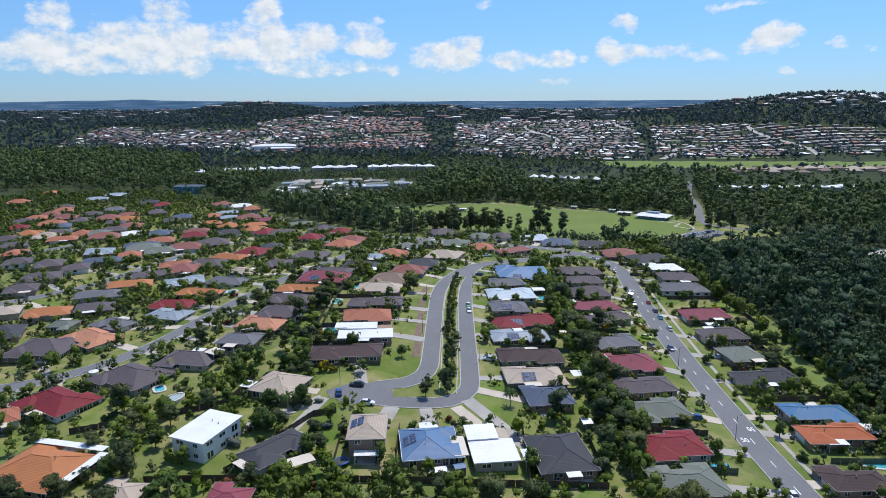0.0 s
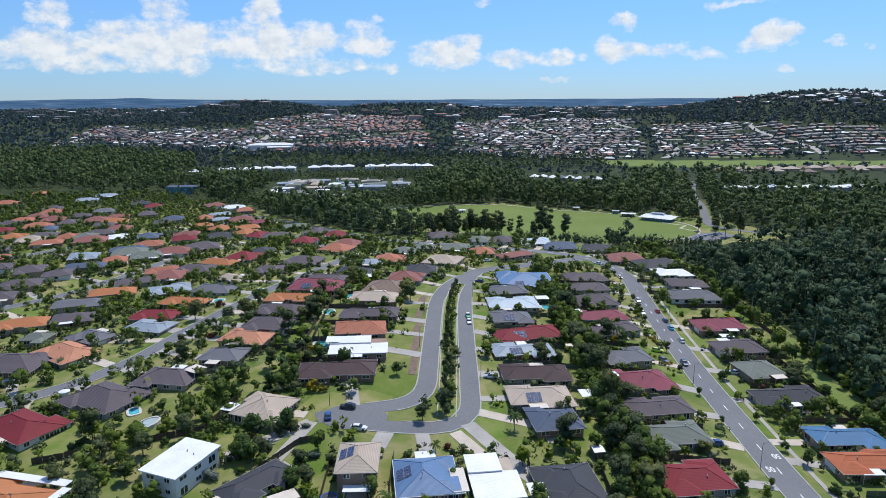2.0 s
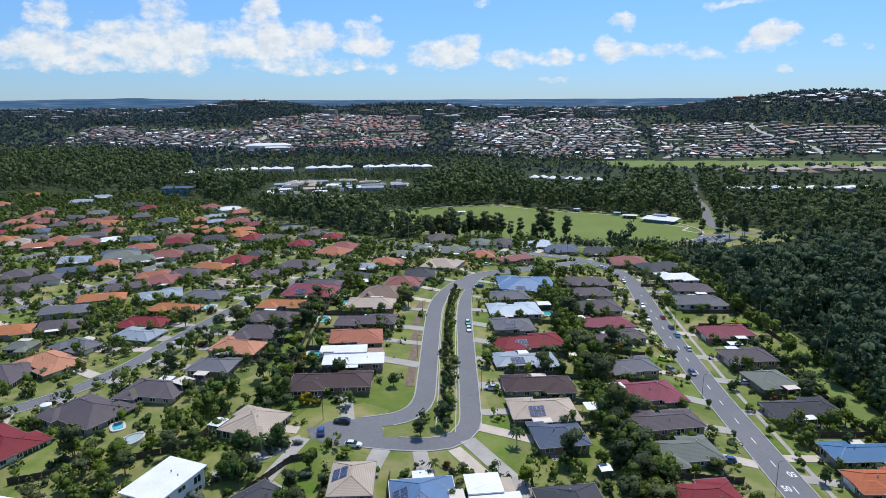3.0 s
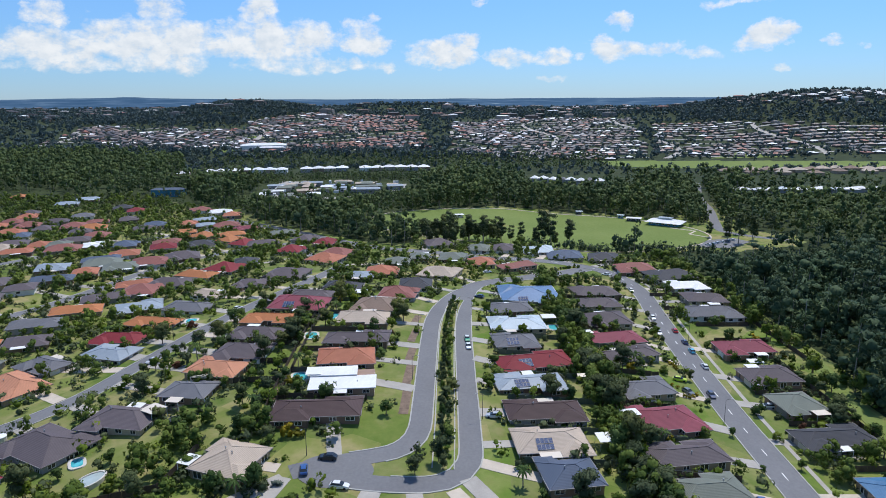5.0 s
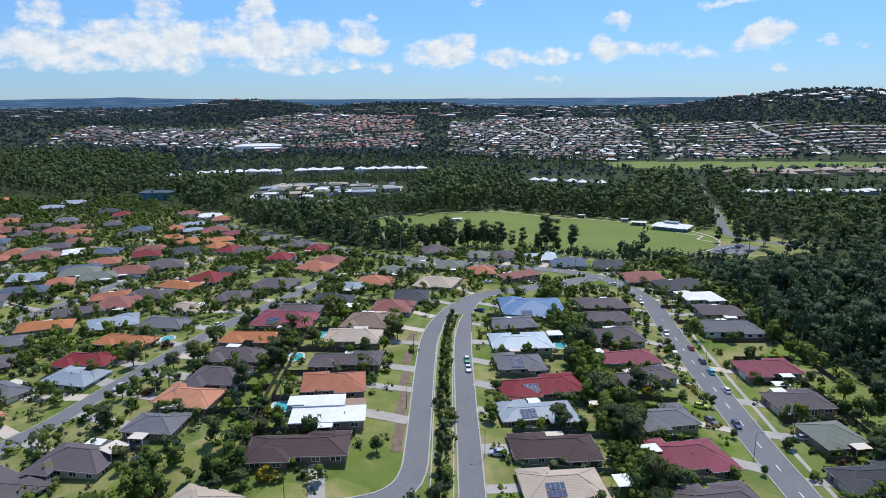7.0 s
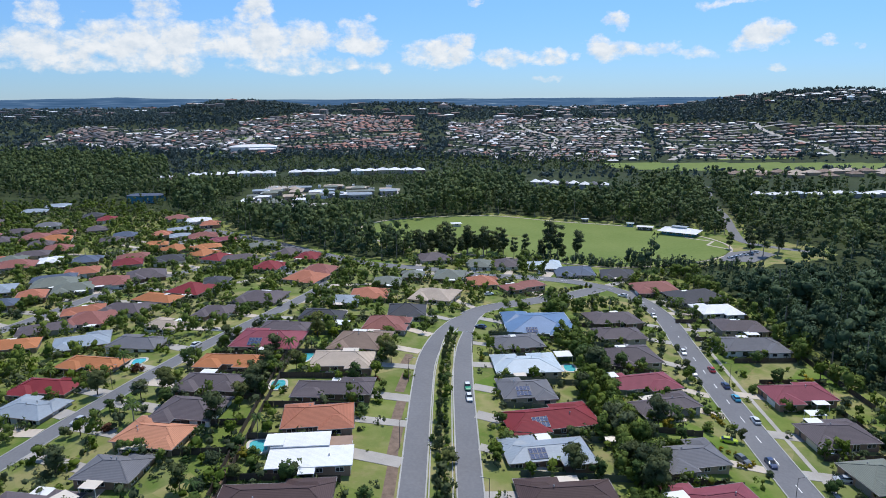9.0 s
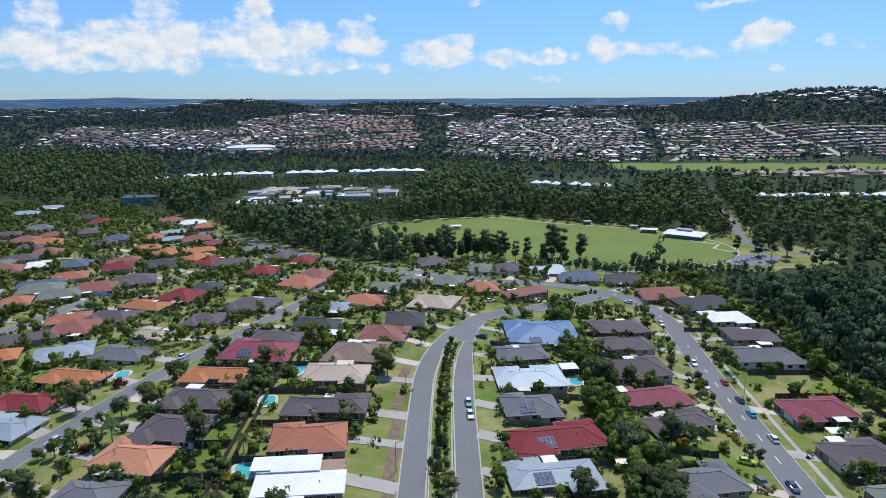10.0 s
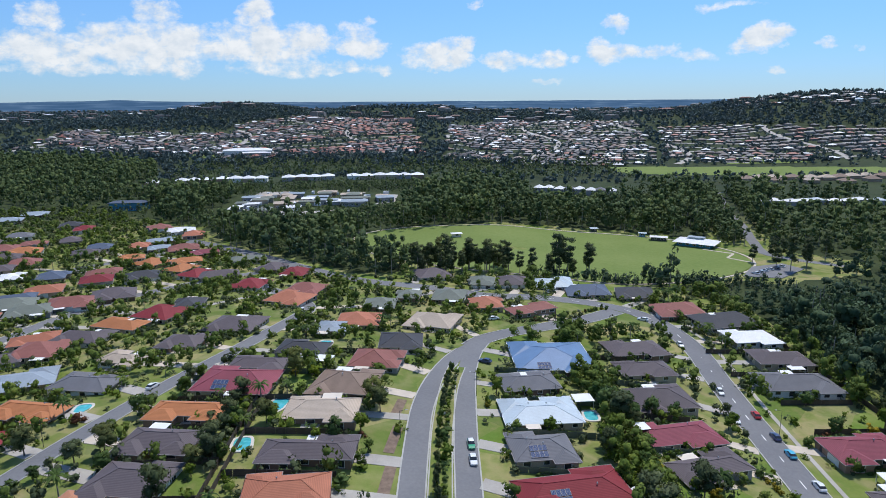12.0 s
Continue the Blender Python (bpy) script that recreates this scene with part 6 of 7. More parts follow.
def gum(x, y, s=1.0):
    name, tm, cm, h = GUM[tr.randrange(4)]
    t = new(name)
    t.matrix_basis = pose(x, y, gz(x, y), 0, 0, tr.uniform(0, 360)) @ Matrix.Diagonal((s, s, s, 1))
    tagged(t, "tall gum tree with pale trunk and sparse olive crown", "tree", "gum trees")
    part("trunk", tm, t)
    part("crown", cm, t)


def palm(x, y, s=1.0):
    t = new("palm_tree")
    t.matrix_basis = pose(x, y, gz(x, y), 0, 0, tr.uniform(0, 360)) @ Matrix.Diagonal((s, s, s, 1))
    tagged(t, "slender palm tree with green arching fronds", "palm tree", "palm trees")
    part("trunk", PALM_TRUNK, t)
    part("fronds", PALMS[tr.randrange(3)], t, "", pose(0, 0, 4.2))


def shrub(x, y, s=1.0, kind=None):
    k = tr.choice((0, 0, 1, 1, 2, 3, 3, 3, 4, 5, 6, 0, 1)) if kind is None else kind
    o = new("shrub", SHRUBS[k])
    o.matrix_basis = pose(x, y, gz(x, y) - 0.05, 0, 0, tr.uniform(0, 360)) @ Matrix.Diagonal((s * tr.uniform(0.8, 1.2), s * tr.uniform(0.8, 1.2), s * tr.uniform(0.7, 1.2), 1))
    tagged(o, SHRUB_WORDS[k], "shrub", "garden shrubs")


def free(x, y, gap=0.0, road_gap=1.6):
    if on_swale(x, y) or any(math.hypot(x - cx, y - cy) < r for cx, cy, r in CLEAR):
        return False
    for hx, hy, a, b, r in FOOT:
        dx, dy = x - hx, y - hy
        if abs(dx) + abs(dy) > 45:
            continue
        u, v = dx * math.cos(r) + dy * math.sin(r), -dx * math.sin(r) + dy * math.cos(r)
        if abs(u) < a + gap and abs(v) < b + gap:
            return False
    for line, width in ROAD_LINES:
        if np.min(np.hypot(line[:, 0] - x, line[:, 1] - y)) < width / 2 + road_gap:
            return False
    return True


# median planting: a close row of shrubs with slim trees
for i in range(46):
    y = 186 + i * 2.7
    x = float(np.interp(y, med[:, 1], med[:, 0]))
    shrub(x + 0.9 + tr.uniform(-0.3, 0.3), y, tr.uniform(0.75, 1.0), tr.choice((0, 1, 3, 2)))
    if i % 2 == 0:
        tree(x - 0.6 + tr.uniform(-0.3, 0.3), y + 1, tr.uniform(0.45, 0.7), tr.choice((0, 1, 3)), slim=0.55)
    else:
        shrub(x - 0.8, y + 0.6, tr.uniform(0.6, 0.95), tr.choice((0, 1, 3)))
for x, y, s in ((-5.5, 178.5, 0.62), (0.0, 184, 0.7), (1.0, 181, 0.4)):
    tree(x, y, s, 3)

# gardens: trees and shrubs round the houses, thickest along the back fences;
# those nearest the camera's way are things of their own, the rest one mass of garden green
HEDGE = [(22, 370), (32, 364), (46, 366), (58, 372), (64, 379)]
GREEN = {"tree": [], "shrub": [], "lime": [], "hedge": []}
counts = {"tree": 0, "palm": 0, "shrub": 0}


def plant(kind, x, y, s):
    limit = {"tree": 290, "palm": 130, "shrub": 160}[kind]
    close = -100 < x < 128 and y < 300
    if close and counts[kind] < limit:
        counts[kind] += 1
        {"tree": tree, "palm": palm, "shrub": shrub}[kind](x, y, s)
    elif kind == "shrub":
        GREEN[tr.choice(("shrub", "shrub", "lime"))].append((x, y, s))
    elif kind == "tree":
        GREEN["tree"].append((x, y, s * (1.08 if y > 270 else 1.0)))
    elif counts["palm"] < 200:
        counts["palm"] += 1
        palm(x, y, s)


for _ in range(33000):
    x, y = tr.uniform(-440, 136), tr.uniform(104, 690)
    if y > 446 + max(0, -x - 40) * 0.98 or (x > 60 and y > 425) or (-17 < x < 16 and 166 < y < 178):
        continue
    if x < -340 and y < 470:
        continue
    if np.min(np.hypot(isl[:, 0] - x, isl[:, 1] - y)) < 13:
        continue
    back = abs(x - 49) < 5.5 or abs(x + 45.5) < 6 or abs(x - 131) < 6 or (y < 136 and tr.random() < 0.45) or (x < -52 and y < 176 and x > -92 and tr.random() < 0.2)
    keep = 0.95 if back else 0.5 if y < 330 else 0.62
    if (104 < x < 127 and 283 < y < 298) or (40 < x < 47 and (y % 19) < 11):
        keep = 0.06
    if (-21 < x < -6 or 11 < x < 19 or 70 < x < 81 or 89 < x < 101) and y < 345:
        keep = 0.12
    if tr.random() > keep:
        continue
    u = tr.random()
    if u < (0.44 if back else 0.24):
        if free(x, y, 1.5 if y < 210 else 0.6, 2.5):
            plant("tree", x, y, tr.uniform(0.6, 1.05) if not back else tr.uniform(0.55, 0.95) if x < 0 else tr.uniform(0.75, 1.25))
    elif u < 0.31 or (back and u < 0.52):
        if free(x, y, 0.3, 2.0):
            plant("palm", x, y, tr.uniform(0.7, 1.2))
    elif free(x, y, -0.6, 1.4):
        plant("shrub", x, y, tr.uniform(0.9, 2.1))
# beds against the house walls
for hx, hy, ha, hb, hr in FOOT:
    for _ in range(9 if hy < 330 else 7):
        if tr.random() < 0.5:
            u, v = tr.uniform(-ha, ha), tr.choice((-1, 1)) * (hb + tr.uniform(0.4, 2.2))
        else:
            u, v = tr.choice((-1, 1)) * (ha + tr.uniform(0.4, 2.2)), tr.uniform(-hb, hb)
        x, y = hx + u * math.cos(hr) - v * math.sin(hr), hy + u * math.sin(hr) + v * math.cos(hr)
        if free(x, y, 0.0, 1.8):
            GREEN[tr.choice(("shrub", "shrub", "lime"))].append((x, y, tr.uniform(0.5, 1.3)))
        if tr.random() < 0.16 and free(x, y, 0.5, 2.2):
            GREEN["tree"].append((x, y, tr.uniform(0.5, 0.9)))
# hedges and screens of shrubs along the lot lines, one side of most houses
for hx, hy, ha, hb, hr in FOOT:
    for sx in (-1, 1):
        if tr.random() < 0.35:
            continue
        v = sx * (hb + tr.uniform(1.2, 2.4))
        n = int(2 * ha / 1.5)
        a0, a1 = sorted((tr.uniform(0, 0.5), tr.uniform(0.5, 1.0)))
        for i in range(n):
            if a0 < i / n < a1:
                u = -ha + 1.5 * i
                x, y = hx + u * math.cos(hr) - v * math.sin(hr), hy + u * math.sin(hr) + v * math.cos(hr)
                if free(x, y, -0.3, 1.4):
                    GREEN["hedge"].append((x, y, tr.uniform(0.7, 1.25)))
# olive trees behind the houses at the turning head
for _ in range(30):
    x, y = tr.uniform(-72, -42), tr.uniform(176, 200)
    if free(x, y, 1.0, 2.5):
        GREEN["tree"].append((x, y, tr.uniform(0.6, 1.1)))
# unbroken greenery along the back fences east of the near street, and in the gardens below the turning head
for x0, x1, y0, y1, n in ((43, 54, 128, 268, 330), (45, 53, 262, 345, 90), (-94, -63, 136, 178, 34), (-40, -10, 118, 137, 60), (-10, 90, 112, 135, 120), (118, 124, 140, 200, 60), (96, 104, 183, 199, 14)):
    for _ in range(n):
        x, y = tr.uniform(x0, x1), tr.uniform(y0, y1)
        if free(x, y, 0.2, 2.2):
            u = tr.random()
            GREEN["tree" if u < 0.6 else "lime" if u < 0.8 else "shrub"].append((x, y, tr.uniform(0.55, 1.1) if u < 0.6 else tr.uniform(1.0, 2.0)))
# dark hedge round the corner garden
for (ax, ay), (bx, by) in zip(HEDGE, HEDGE[1:]):
    n = int(math.hypot(bx - ax, by - ay) / 1.6)
    for i in range(n):
        GREEN["shrub"].append((ax + (bx - ax) * i / n, ay + (by - ay) * i / n, tr.uniform(0.9, 1.3)))
# golden hedges and clumps by the street
for x, y in ((74.3, 236.0), (75.5, 234.5), (76.6, 233.2), (75.1, 228.2), (76.5, 228.0), (78, 228.6), (79.6, 230), (80.0, 254.6), (80.3, 253), (80.6, 251.5), (80.8, 250), (80.0, 256)):
    shrub(x, y, 0.8, 4)
for x, y, s in ((-37.7, 192.9, 2.2), (-35.5, 192.5, 1.8), (47.5, 177, 1.6), (15.6, 283.6, 1.0), (15.8, 286, 1.0), (-46, 184, 1.8)):
    shrub(x, y, s, 4)
# street trees of the collector road
for i in range(14):
    y = 138 + i * 17
    k = int(np.argmin(np.abs(MAIN[:70, 1] - y)))
    for off in (-5.6, 6.0):
        if tr.random() < 0.7:
            tree(MAIN[k, 0] + off + tr.uniform(-.4, .4), y + tr.uniform(-3, 3), tr.uniform(0.32, 0.5))
# link island shrubs
for p in isl:
    for _ in range(3):
        shrub(p[0] + tr.uniform(-1.5, 1.5), p[1] + tr.uniform(-1.2, 1.2), tr.uniform(0.5, 0.9))
# gums beside the oval
for _ in range(34):
    gum(tr.uniform(-12, 42), tr.uniform(452, 474), tr.uniform(0.6, 1.0))
for x, y, s in ((-1, 468, 1), (3, 466, .95), (7, 464, 1.05), (11, 460, 1), (16, 463, .8), (20, 466, .9), (25, 462, .95), (29, 459, 1), (33, 462, .9), (38, 463, 1.0), (41, 461, .95), (46, 452, .75), (52, 449, .8), (62, 455, .9), (66, 454, 1.2), (68, 458, 1.1), (72, 456, 1.25), (74, 452, .8), (87, 470, 1.15), (85, 468, .7), (130, 452, .38), (112, 452, .5)):
    gum(x, y, s)
for x, y, s in ((205, 500, 1), (214, 505, .9), (222, 512, 1), (196, 478, .9), (200, 470, 1.1), (210, 472, 1), (228, 520, 1), (216, 482, 1.1), (190, 494, .8), (236, 498, 1.0)):
    gum(x, y, s)

# ---- woods: joined canopies that nobody could count ----
def inside(poly, x, y):
    c, j = False, len(poly) - 1
    for i in range(len(poly)):
        (x0, y0), (x1, y1) = poly[i], poly[j]
        if (y0 > y) != (y1 > y) and x < (x1 - x0) * (y - y0) / (y1 - y0) + x0:
            c = not c
        j = i
    return c


VARIANTS = {}


def variant(level, i):
    key = (level, i)
    if key not in VARIANTS:
        if level == "shrub":
            V, F, N = crown(400 + i, 1.3, 0.0, 1.8, 6, 30.0, 0.25, 0.92, cores=2)
        elif level == "tree":
            V, F, N = crown(500 + i, 2.7, 1.2, 6.0, 10, 14.0, 0.40, 0.9, cores=4)
        elif level == 0:
            V, F, N = crown(100 + i, 4.3, 2.0, 11.5 + i * 0.9, 10, 5.5, 0.66, 0.92, cores=3)
        elif level == 1:
            V, F, N = crown(200 + i, 3.7, 2.0, 12.5 + i * 1.1, 6, 3.4, 0.95, 1.0, spread=0.85, cores=2)
        else:
            rs = np.random.RandomState(300 + i)
            V, F, N = leaf_cloud(rs, [(rs.uniform(-2.5, 2.5), rs.uniform(-2.5, 2.5), rs.uniform(3, 8)) for _ in range(3)], [3.2, 2.8, 2.4], 0.85, 2.3)
        VARIANTS[key] = (np.array(V), F, np.array(N))
    return VARIANTS[key]


def woods(name, pts, level, label, mat=None, trunks=False):
    rs = np.random.RandomState(len(pts))
    V, N, quads, tris, n = [], [], [], [], 0
    for x, y, s in pts:
        v, f, nn = variant(level, rs.randint(7))
        a = rs.uniform(0, 6.283)
        c, d = math.cos(a), math.sin(a)
        w = v * (s, s, s * rs.uniform(0.75, 1.3))
        V.append(np.stack([w[:, 0] * c - w[:, 1] * d + x, w[:, 0] * d + w[:, 1] * c + y, w[:, 2] + gz(x, y) - 0.4], -1))
        N.append(np.stack([nn[:, 0] * c - nn[:, 1] * d, nn[:, 0] * d + nn[:, 1] * c, nn[:, 2]], -1))
        fa = [q for q in f if len(q) == 4]
        fb = [q for q in f if len(q) == 3]
        if fa:
            quads.append(np.array(fa) + n)
        if fb:
            tris.append(np.array(fb) + n)
        n += len(v)
    V = np.concatenate(V)
    loops = ([np.concatenate(quads).reshape(-1)] if quads else []) + ([np.concatenate(tris).reshape(-1)] if tris else [])
    nq, nt_ = sum(len(q) for q in quads), sum(len(q) for q in tris)
    me = bpy.data.meshes.new(name)
    me.vertices.add(len(V))
    me.vertices.foreach_set("co", V.reshape(-1))
    li = np.concatenate(loops)
    me.loops.add(len(li))
    me.loops.foreach_set("vertex_index", li)
    me.polygons.add(nq + nt_)
    me.polygons.foreach_set("loop_start", np.r_[np.arange(nq) * 4, nq * 4 + np.arange(nt_) * 3])
    me.update(calc_edges=True)
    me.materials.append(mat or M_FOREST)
    me.polygons.foreach_set("use_smooth", [True] * len(me.polygons))
    me.normals_split_custom_set_from_vertices(np.concatenate(N).tolist())
    tagged(new(name, me), label, "forest", kind="stuff")


fr = random.Random(21)
INDUSTRY = [(-192, 628), (-98, 622), (-14, 700), (-25, 785), (-190, 812)]
near_pts, mid_pts, scrub = [], [], []


def parking_corner(x, y):
    """The open corner by the clubhouse, where cars park and the park road bends."""
    return 150 < x < 208 and 428 < y < 505



for _ in range(24000):
    x, y = fr.uniform(-900, 700), fr.uniform(60, 1180)
    if not (inside(LEFT_WOOD, x, y) or inside(RIGHT_WOOD, x, y)) or inside(INDUSTRY, x, y) or (240 < x < 335 and 318 < y < 408) or (-300 < x < -240 and 670 < y < 705):
        continue
    if parking_corner(x, y) or on_swale(x, y) or (104 < x < 196 and 788 < y < 835):
        continue
    d = math.hypot(x, y)
    # low regrowth before the yard, the terraces and the houses by the park
    low = (-190 < x < -25 and 600 < y < 700) or (-310 < x < -225 and 600 < y < 695) or (-330 < x < 10 and 770 < y < 880) or (90 < x < 215 and 690 < y < 800) or (290 < x < 480 and 640 < y < 705)
    if 295 < x < 480 and 700 < y < 728:
        continue
    if d < 520:
        near_pts.append((x, y, (0.32 if 125 < x < 240 and 395 < y < 440 else 1.0) * fr.uniform(0.6, 1.1) * (1.05 + 0.55 * noise.noise((x * 0.035, y * 0.035, 7.0))) * (1.3 if fr.random() < 0.07 else 1)))
    else:
        mid_pts.append((x, y, (fr.uniform(0.35, 0.5) if y > 700 else fr.uniform(0.38, 0.58)) if low else fr.uniform(0.8, 1.3)))
        if not low and fr.random() < 0.28:
            scrub.append((x + fr.uniform(-5, 5), y + fr.uniform(-5, 5), fr.uniform(0.35, 0.55)))
for _ in range(2600):
    x, y = fr.uniform(120, 330), fr.uniform(90, 440)
    if inside(RIGHT_WOOD, x, y) and not on_swale(x, y) and not parking_corner(x, y) and not (240 < x < 335 and 318 < y < 408):
        near_pts.append((x, y, (0.4 if x > 125 and y > 395 else 1.0) * fr.uniform(0.4, 1.05) * (1.0 + 0.5 * noise.noise((x * 0.035, y * 0.035, 7.0)))))
for _ in range(5200):
    x, y = fr.uniform(-270, 270), fr.uniform(450, 835)
    if y < 600 and not free(x, y, 0.5, 1.5):
        continue
    if inside(LEFT_WOOD, x, y) and not inside(INDUSTRY, x, y) and not (104 < x < 196 and 770 < y) and not (x < 10 and y > 770) and abs(x - 217 - (y - 548) * 0.32) > 7:
        mid_pts.append((x, y, fr.uniform(0.6, 0.8) if -200 < x < -30 and 540 < y < 600 else fr.uniform(0.38, 0.55) if -190 < x < -25 and 600 <= y < 700 or -310 < x < -225 and 600 < y < 695 or 90 < x < 215 and y > 690 else fr.uniform(0.7, 1.15)))
for _ in range(500):
    x = fr.uniform(-330, 10)
    mid_pts.append((x, fr.uniform(805, 872) + 0.12 * x, fr.uniform(0.2, 0.42)))
    mid_pts.append((x + 3, fr.uniform(788, 850) + 0.08 * x, fr.uniform(0.38, 0.56)))
for _ in range(420):
    x, y = fr.uniform(-195, -20), fr.uniform(605, 655)
    mid_pts.append((x, y + max(0, x + 100) * 0.6, fr.uniform(0.32, 0.5)))
for _ in range(1700):
    x, y = fr.uniform(-340, 260), fr.uniform(915, 1130)
    if y > 918 + 0.15 * x and not inside(FIELD, x, y):
        mid_pts.append((x, y, fr.uniform(0.3, 0.75)))
for _ in range(900):
    y = fr.uniform(545, 800)
    rx = 217 + (y - 548) * 0.32
    x = rx + fr.choice((-1, -1, 1)) * fr.uniform(6, 24)
    mid_pts.append((x, y, fr.uniform(0.35, 0.8)))
for _ in range(500):
    x, y = fr.uniform(50, 180), fr.uniform(430, 462)
    if 437 < y + (x - 110) * 0.12 < 452 and free(x, y, 1.0):
        near_pts.append((x, y, fr.uniform(0.25, 0.45)))
woods("garden_trees", GREEN["tree"], "tree", "leafy garden trees between the houses", M_LEAF)
woods("garden_shrubs", GREEN["shrub"], "shrub", "dark green garden shrubs between the houses", M_LEAF2)
woods("garden_bushes", GREEN["lime"], "shrub", "bright green garden bushes between the houses", M_LIME)
woods("hedges", GREEN["hedge"], "shrub", "clipped dark green hedges along garden fences", M_LEAF)
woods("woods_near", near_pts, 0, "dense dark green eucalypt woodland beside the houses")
# pale trunks standing in the woods
trunks = Mesh()
for x, y, s in near_pts[::4] + mid_pts[::6]:
    h = 11 * s * fr.uniform(0.9, 1.4)
    z = gz(x, y)
    lean = fr.uniform(-0.5, 0.5)
    trunks.tube([(x, y, z - 0.5), (x + lean, y, z + h)], [0.26, 0.13], 4)
tagged(new("woods_trunks", trunks.data("woods_trunks", M_PALEBARK)), "pale slender gum trunks in the woods", "forest", kind="stuff")
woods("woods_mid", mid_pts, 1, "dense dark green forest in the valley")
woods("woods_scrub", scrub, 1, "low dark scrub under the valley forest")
# far bands of trees among and behind the suburbs
def suburb_gap(x, y):
    return any(inside(p, x, y) for p in SUBURBS)


SUBURBS = [
    [(-780, 1330), (-404, 1240), (-330, 1300), (-420, 1620), (-881, 1730)],
    [(-360, 1180), (-14, 1250), (-30, 1560), (-100, 2200), (-369, 2100), (-500, 1800)],
    [(20, 1140), (200, 1085), (340, 1075), (500, 1780), (223, 2050), (30, 1800)],
    [(350, 1090), (707, 1090), (830, 1110), (880, 1330), (640, 1520), (500, 1600)],
]
far_pts = []
for _ in range(26000):
    y = 880 + 2900 * fr.random() ** 1.5
    x = fr.uniform(-0.95, 0.95) * (y + 200)
    if inside(LEFT_WOOD, x, y) or inside(RIGHT_WOOD, x, y):
        continue
    if -335 < x < 25 and y < 905 + 0.15 * x or 100 < x < 200 and y < 830:
        continue
    if y < 1080 and (-320 < x < 760) and (inside(FIELD, x, y) or fr.random() < 0.72) or (680 < x < 1150 and 1370 < y < 1780 and fr.random() < 0.6):
        continue
    if suburb_gap(x, y) and fr.random() < (0.3 if noise.noise((x * 0.007, y * 0.007, 3.1)) > -0.22 else 0.0):
        continue
    far_pts.append((x, y, fr.uniform(0.7, 1.3) * (0.66 if suburb_gap(x, y) or y < 1080 else 1) * (1 + max(0, y - 1800) / 3000)))
for _ in range(5200):
    x, y = fr.uniform(600, 1500), fr.uniform(1180, 1950)
    if not suburb_gap(x, y) and (gz(x, y) < 68 or fr.random() < 0.5):
        far_pts.append((x, y, fr.uniform(0.7, 1.1)))
for _ in range(3000):
    x, y = fr.uniform(-1000, -350), fr.uniform(1750, 2500)
    if not suburb_gap(x, y):
        far_pts.append((x, y, fr.uniform(0.8, 1.3)))
woods("woods_far", far_pts, 2, "far dark woods on the slopes and hills, tinted blue for haze", M_FARWOOD)
# side woods out of the streets, so that the land is closed at both flanks
side_pts = []
for _ in range(900):
    x, y = fr.uniform(-900, -420), fr.uniform(150, 640)
    side_pts.append((x, y, fr.uniform(0.8, 1.3)))
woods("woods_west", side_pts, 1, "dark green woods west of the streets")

# ---- far suburbs: small hipped houses ----
fv, wv, wf = [], [], []
ff, red_f = [], []


def small_house(x, y, w, d, a, eave=2.6, rise=2.3, into=None):
    z = gz(x, y)
    c, s = math.cos(a), math.sin(a)

    def at(u, v, h):
        return (x + u * c - v * s, y + u * s + v * c, z + h)
    n = len(fv)
    k = min(w, d) / 2 * 0.95
    fv.extend([at(-w / 2, -d / 2, eave), at(w / 2, -d / 2, eave), at(w / 2, d / 2, eave), at(-w / 2, d / 2, eave), at(-w / 2 + k, 0, eave + rise), at(w / 2 - k, 0, eave + rise)])
    (ff if into is None else into).extend([(n, n + 1, n + 5, n + 4), (n + 2, n + 3, n + 4, n + 5), (n + 1, n + 2, n + 5), (n + 3, n, n + 4)])
    n, w, d = len(wv), w - 1, d - 1
    wv.extend([at(i * w / 2, j * d / 2, h) for h in (-1.5, eave) for i, j in ((-1, -1), (1, -1), (1, 1), (-1, 1))])
    wf.extend([(n, n + 1, n + 5, n + 4), (n + 1, n + 2, n + 6, n + 5), (n + 2, n + 3, n + 7, n + 6), (n + 3, n, n + 4, n + 7)])


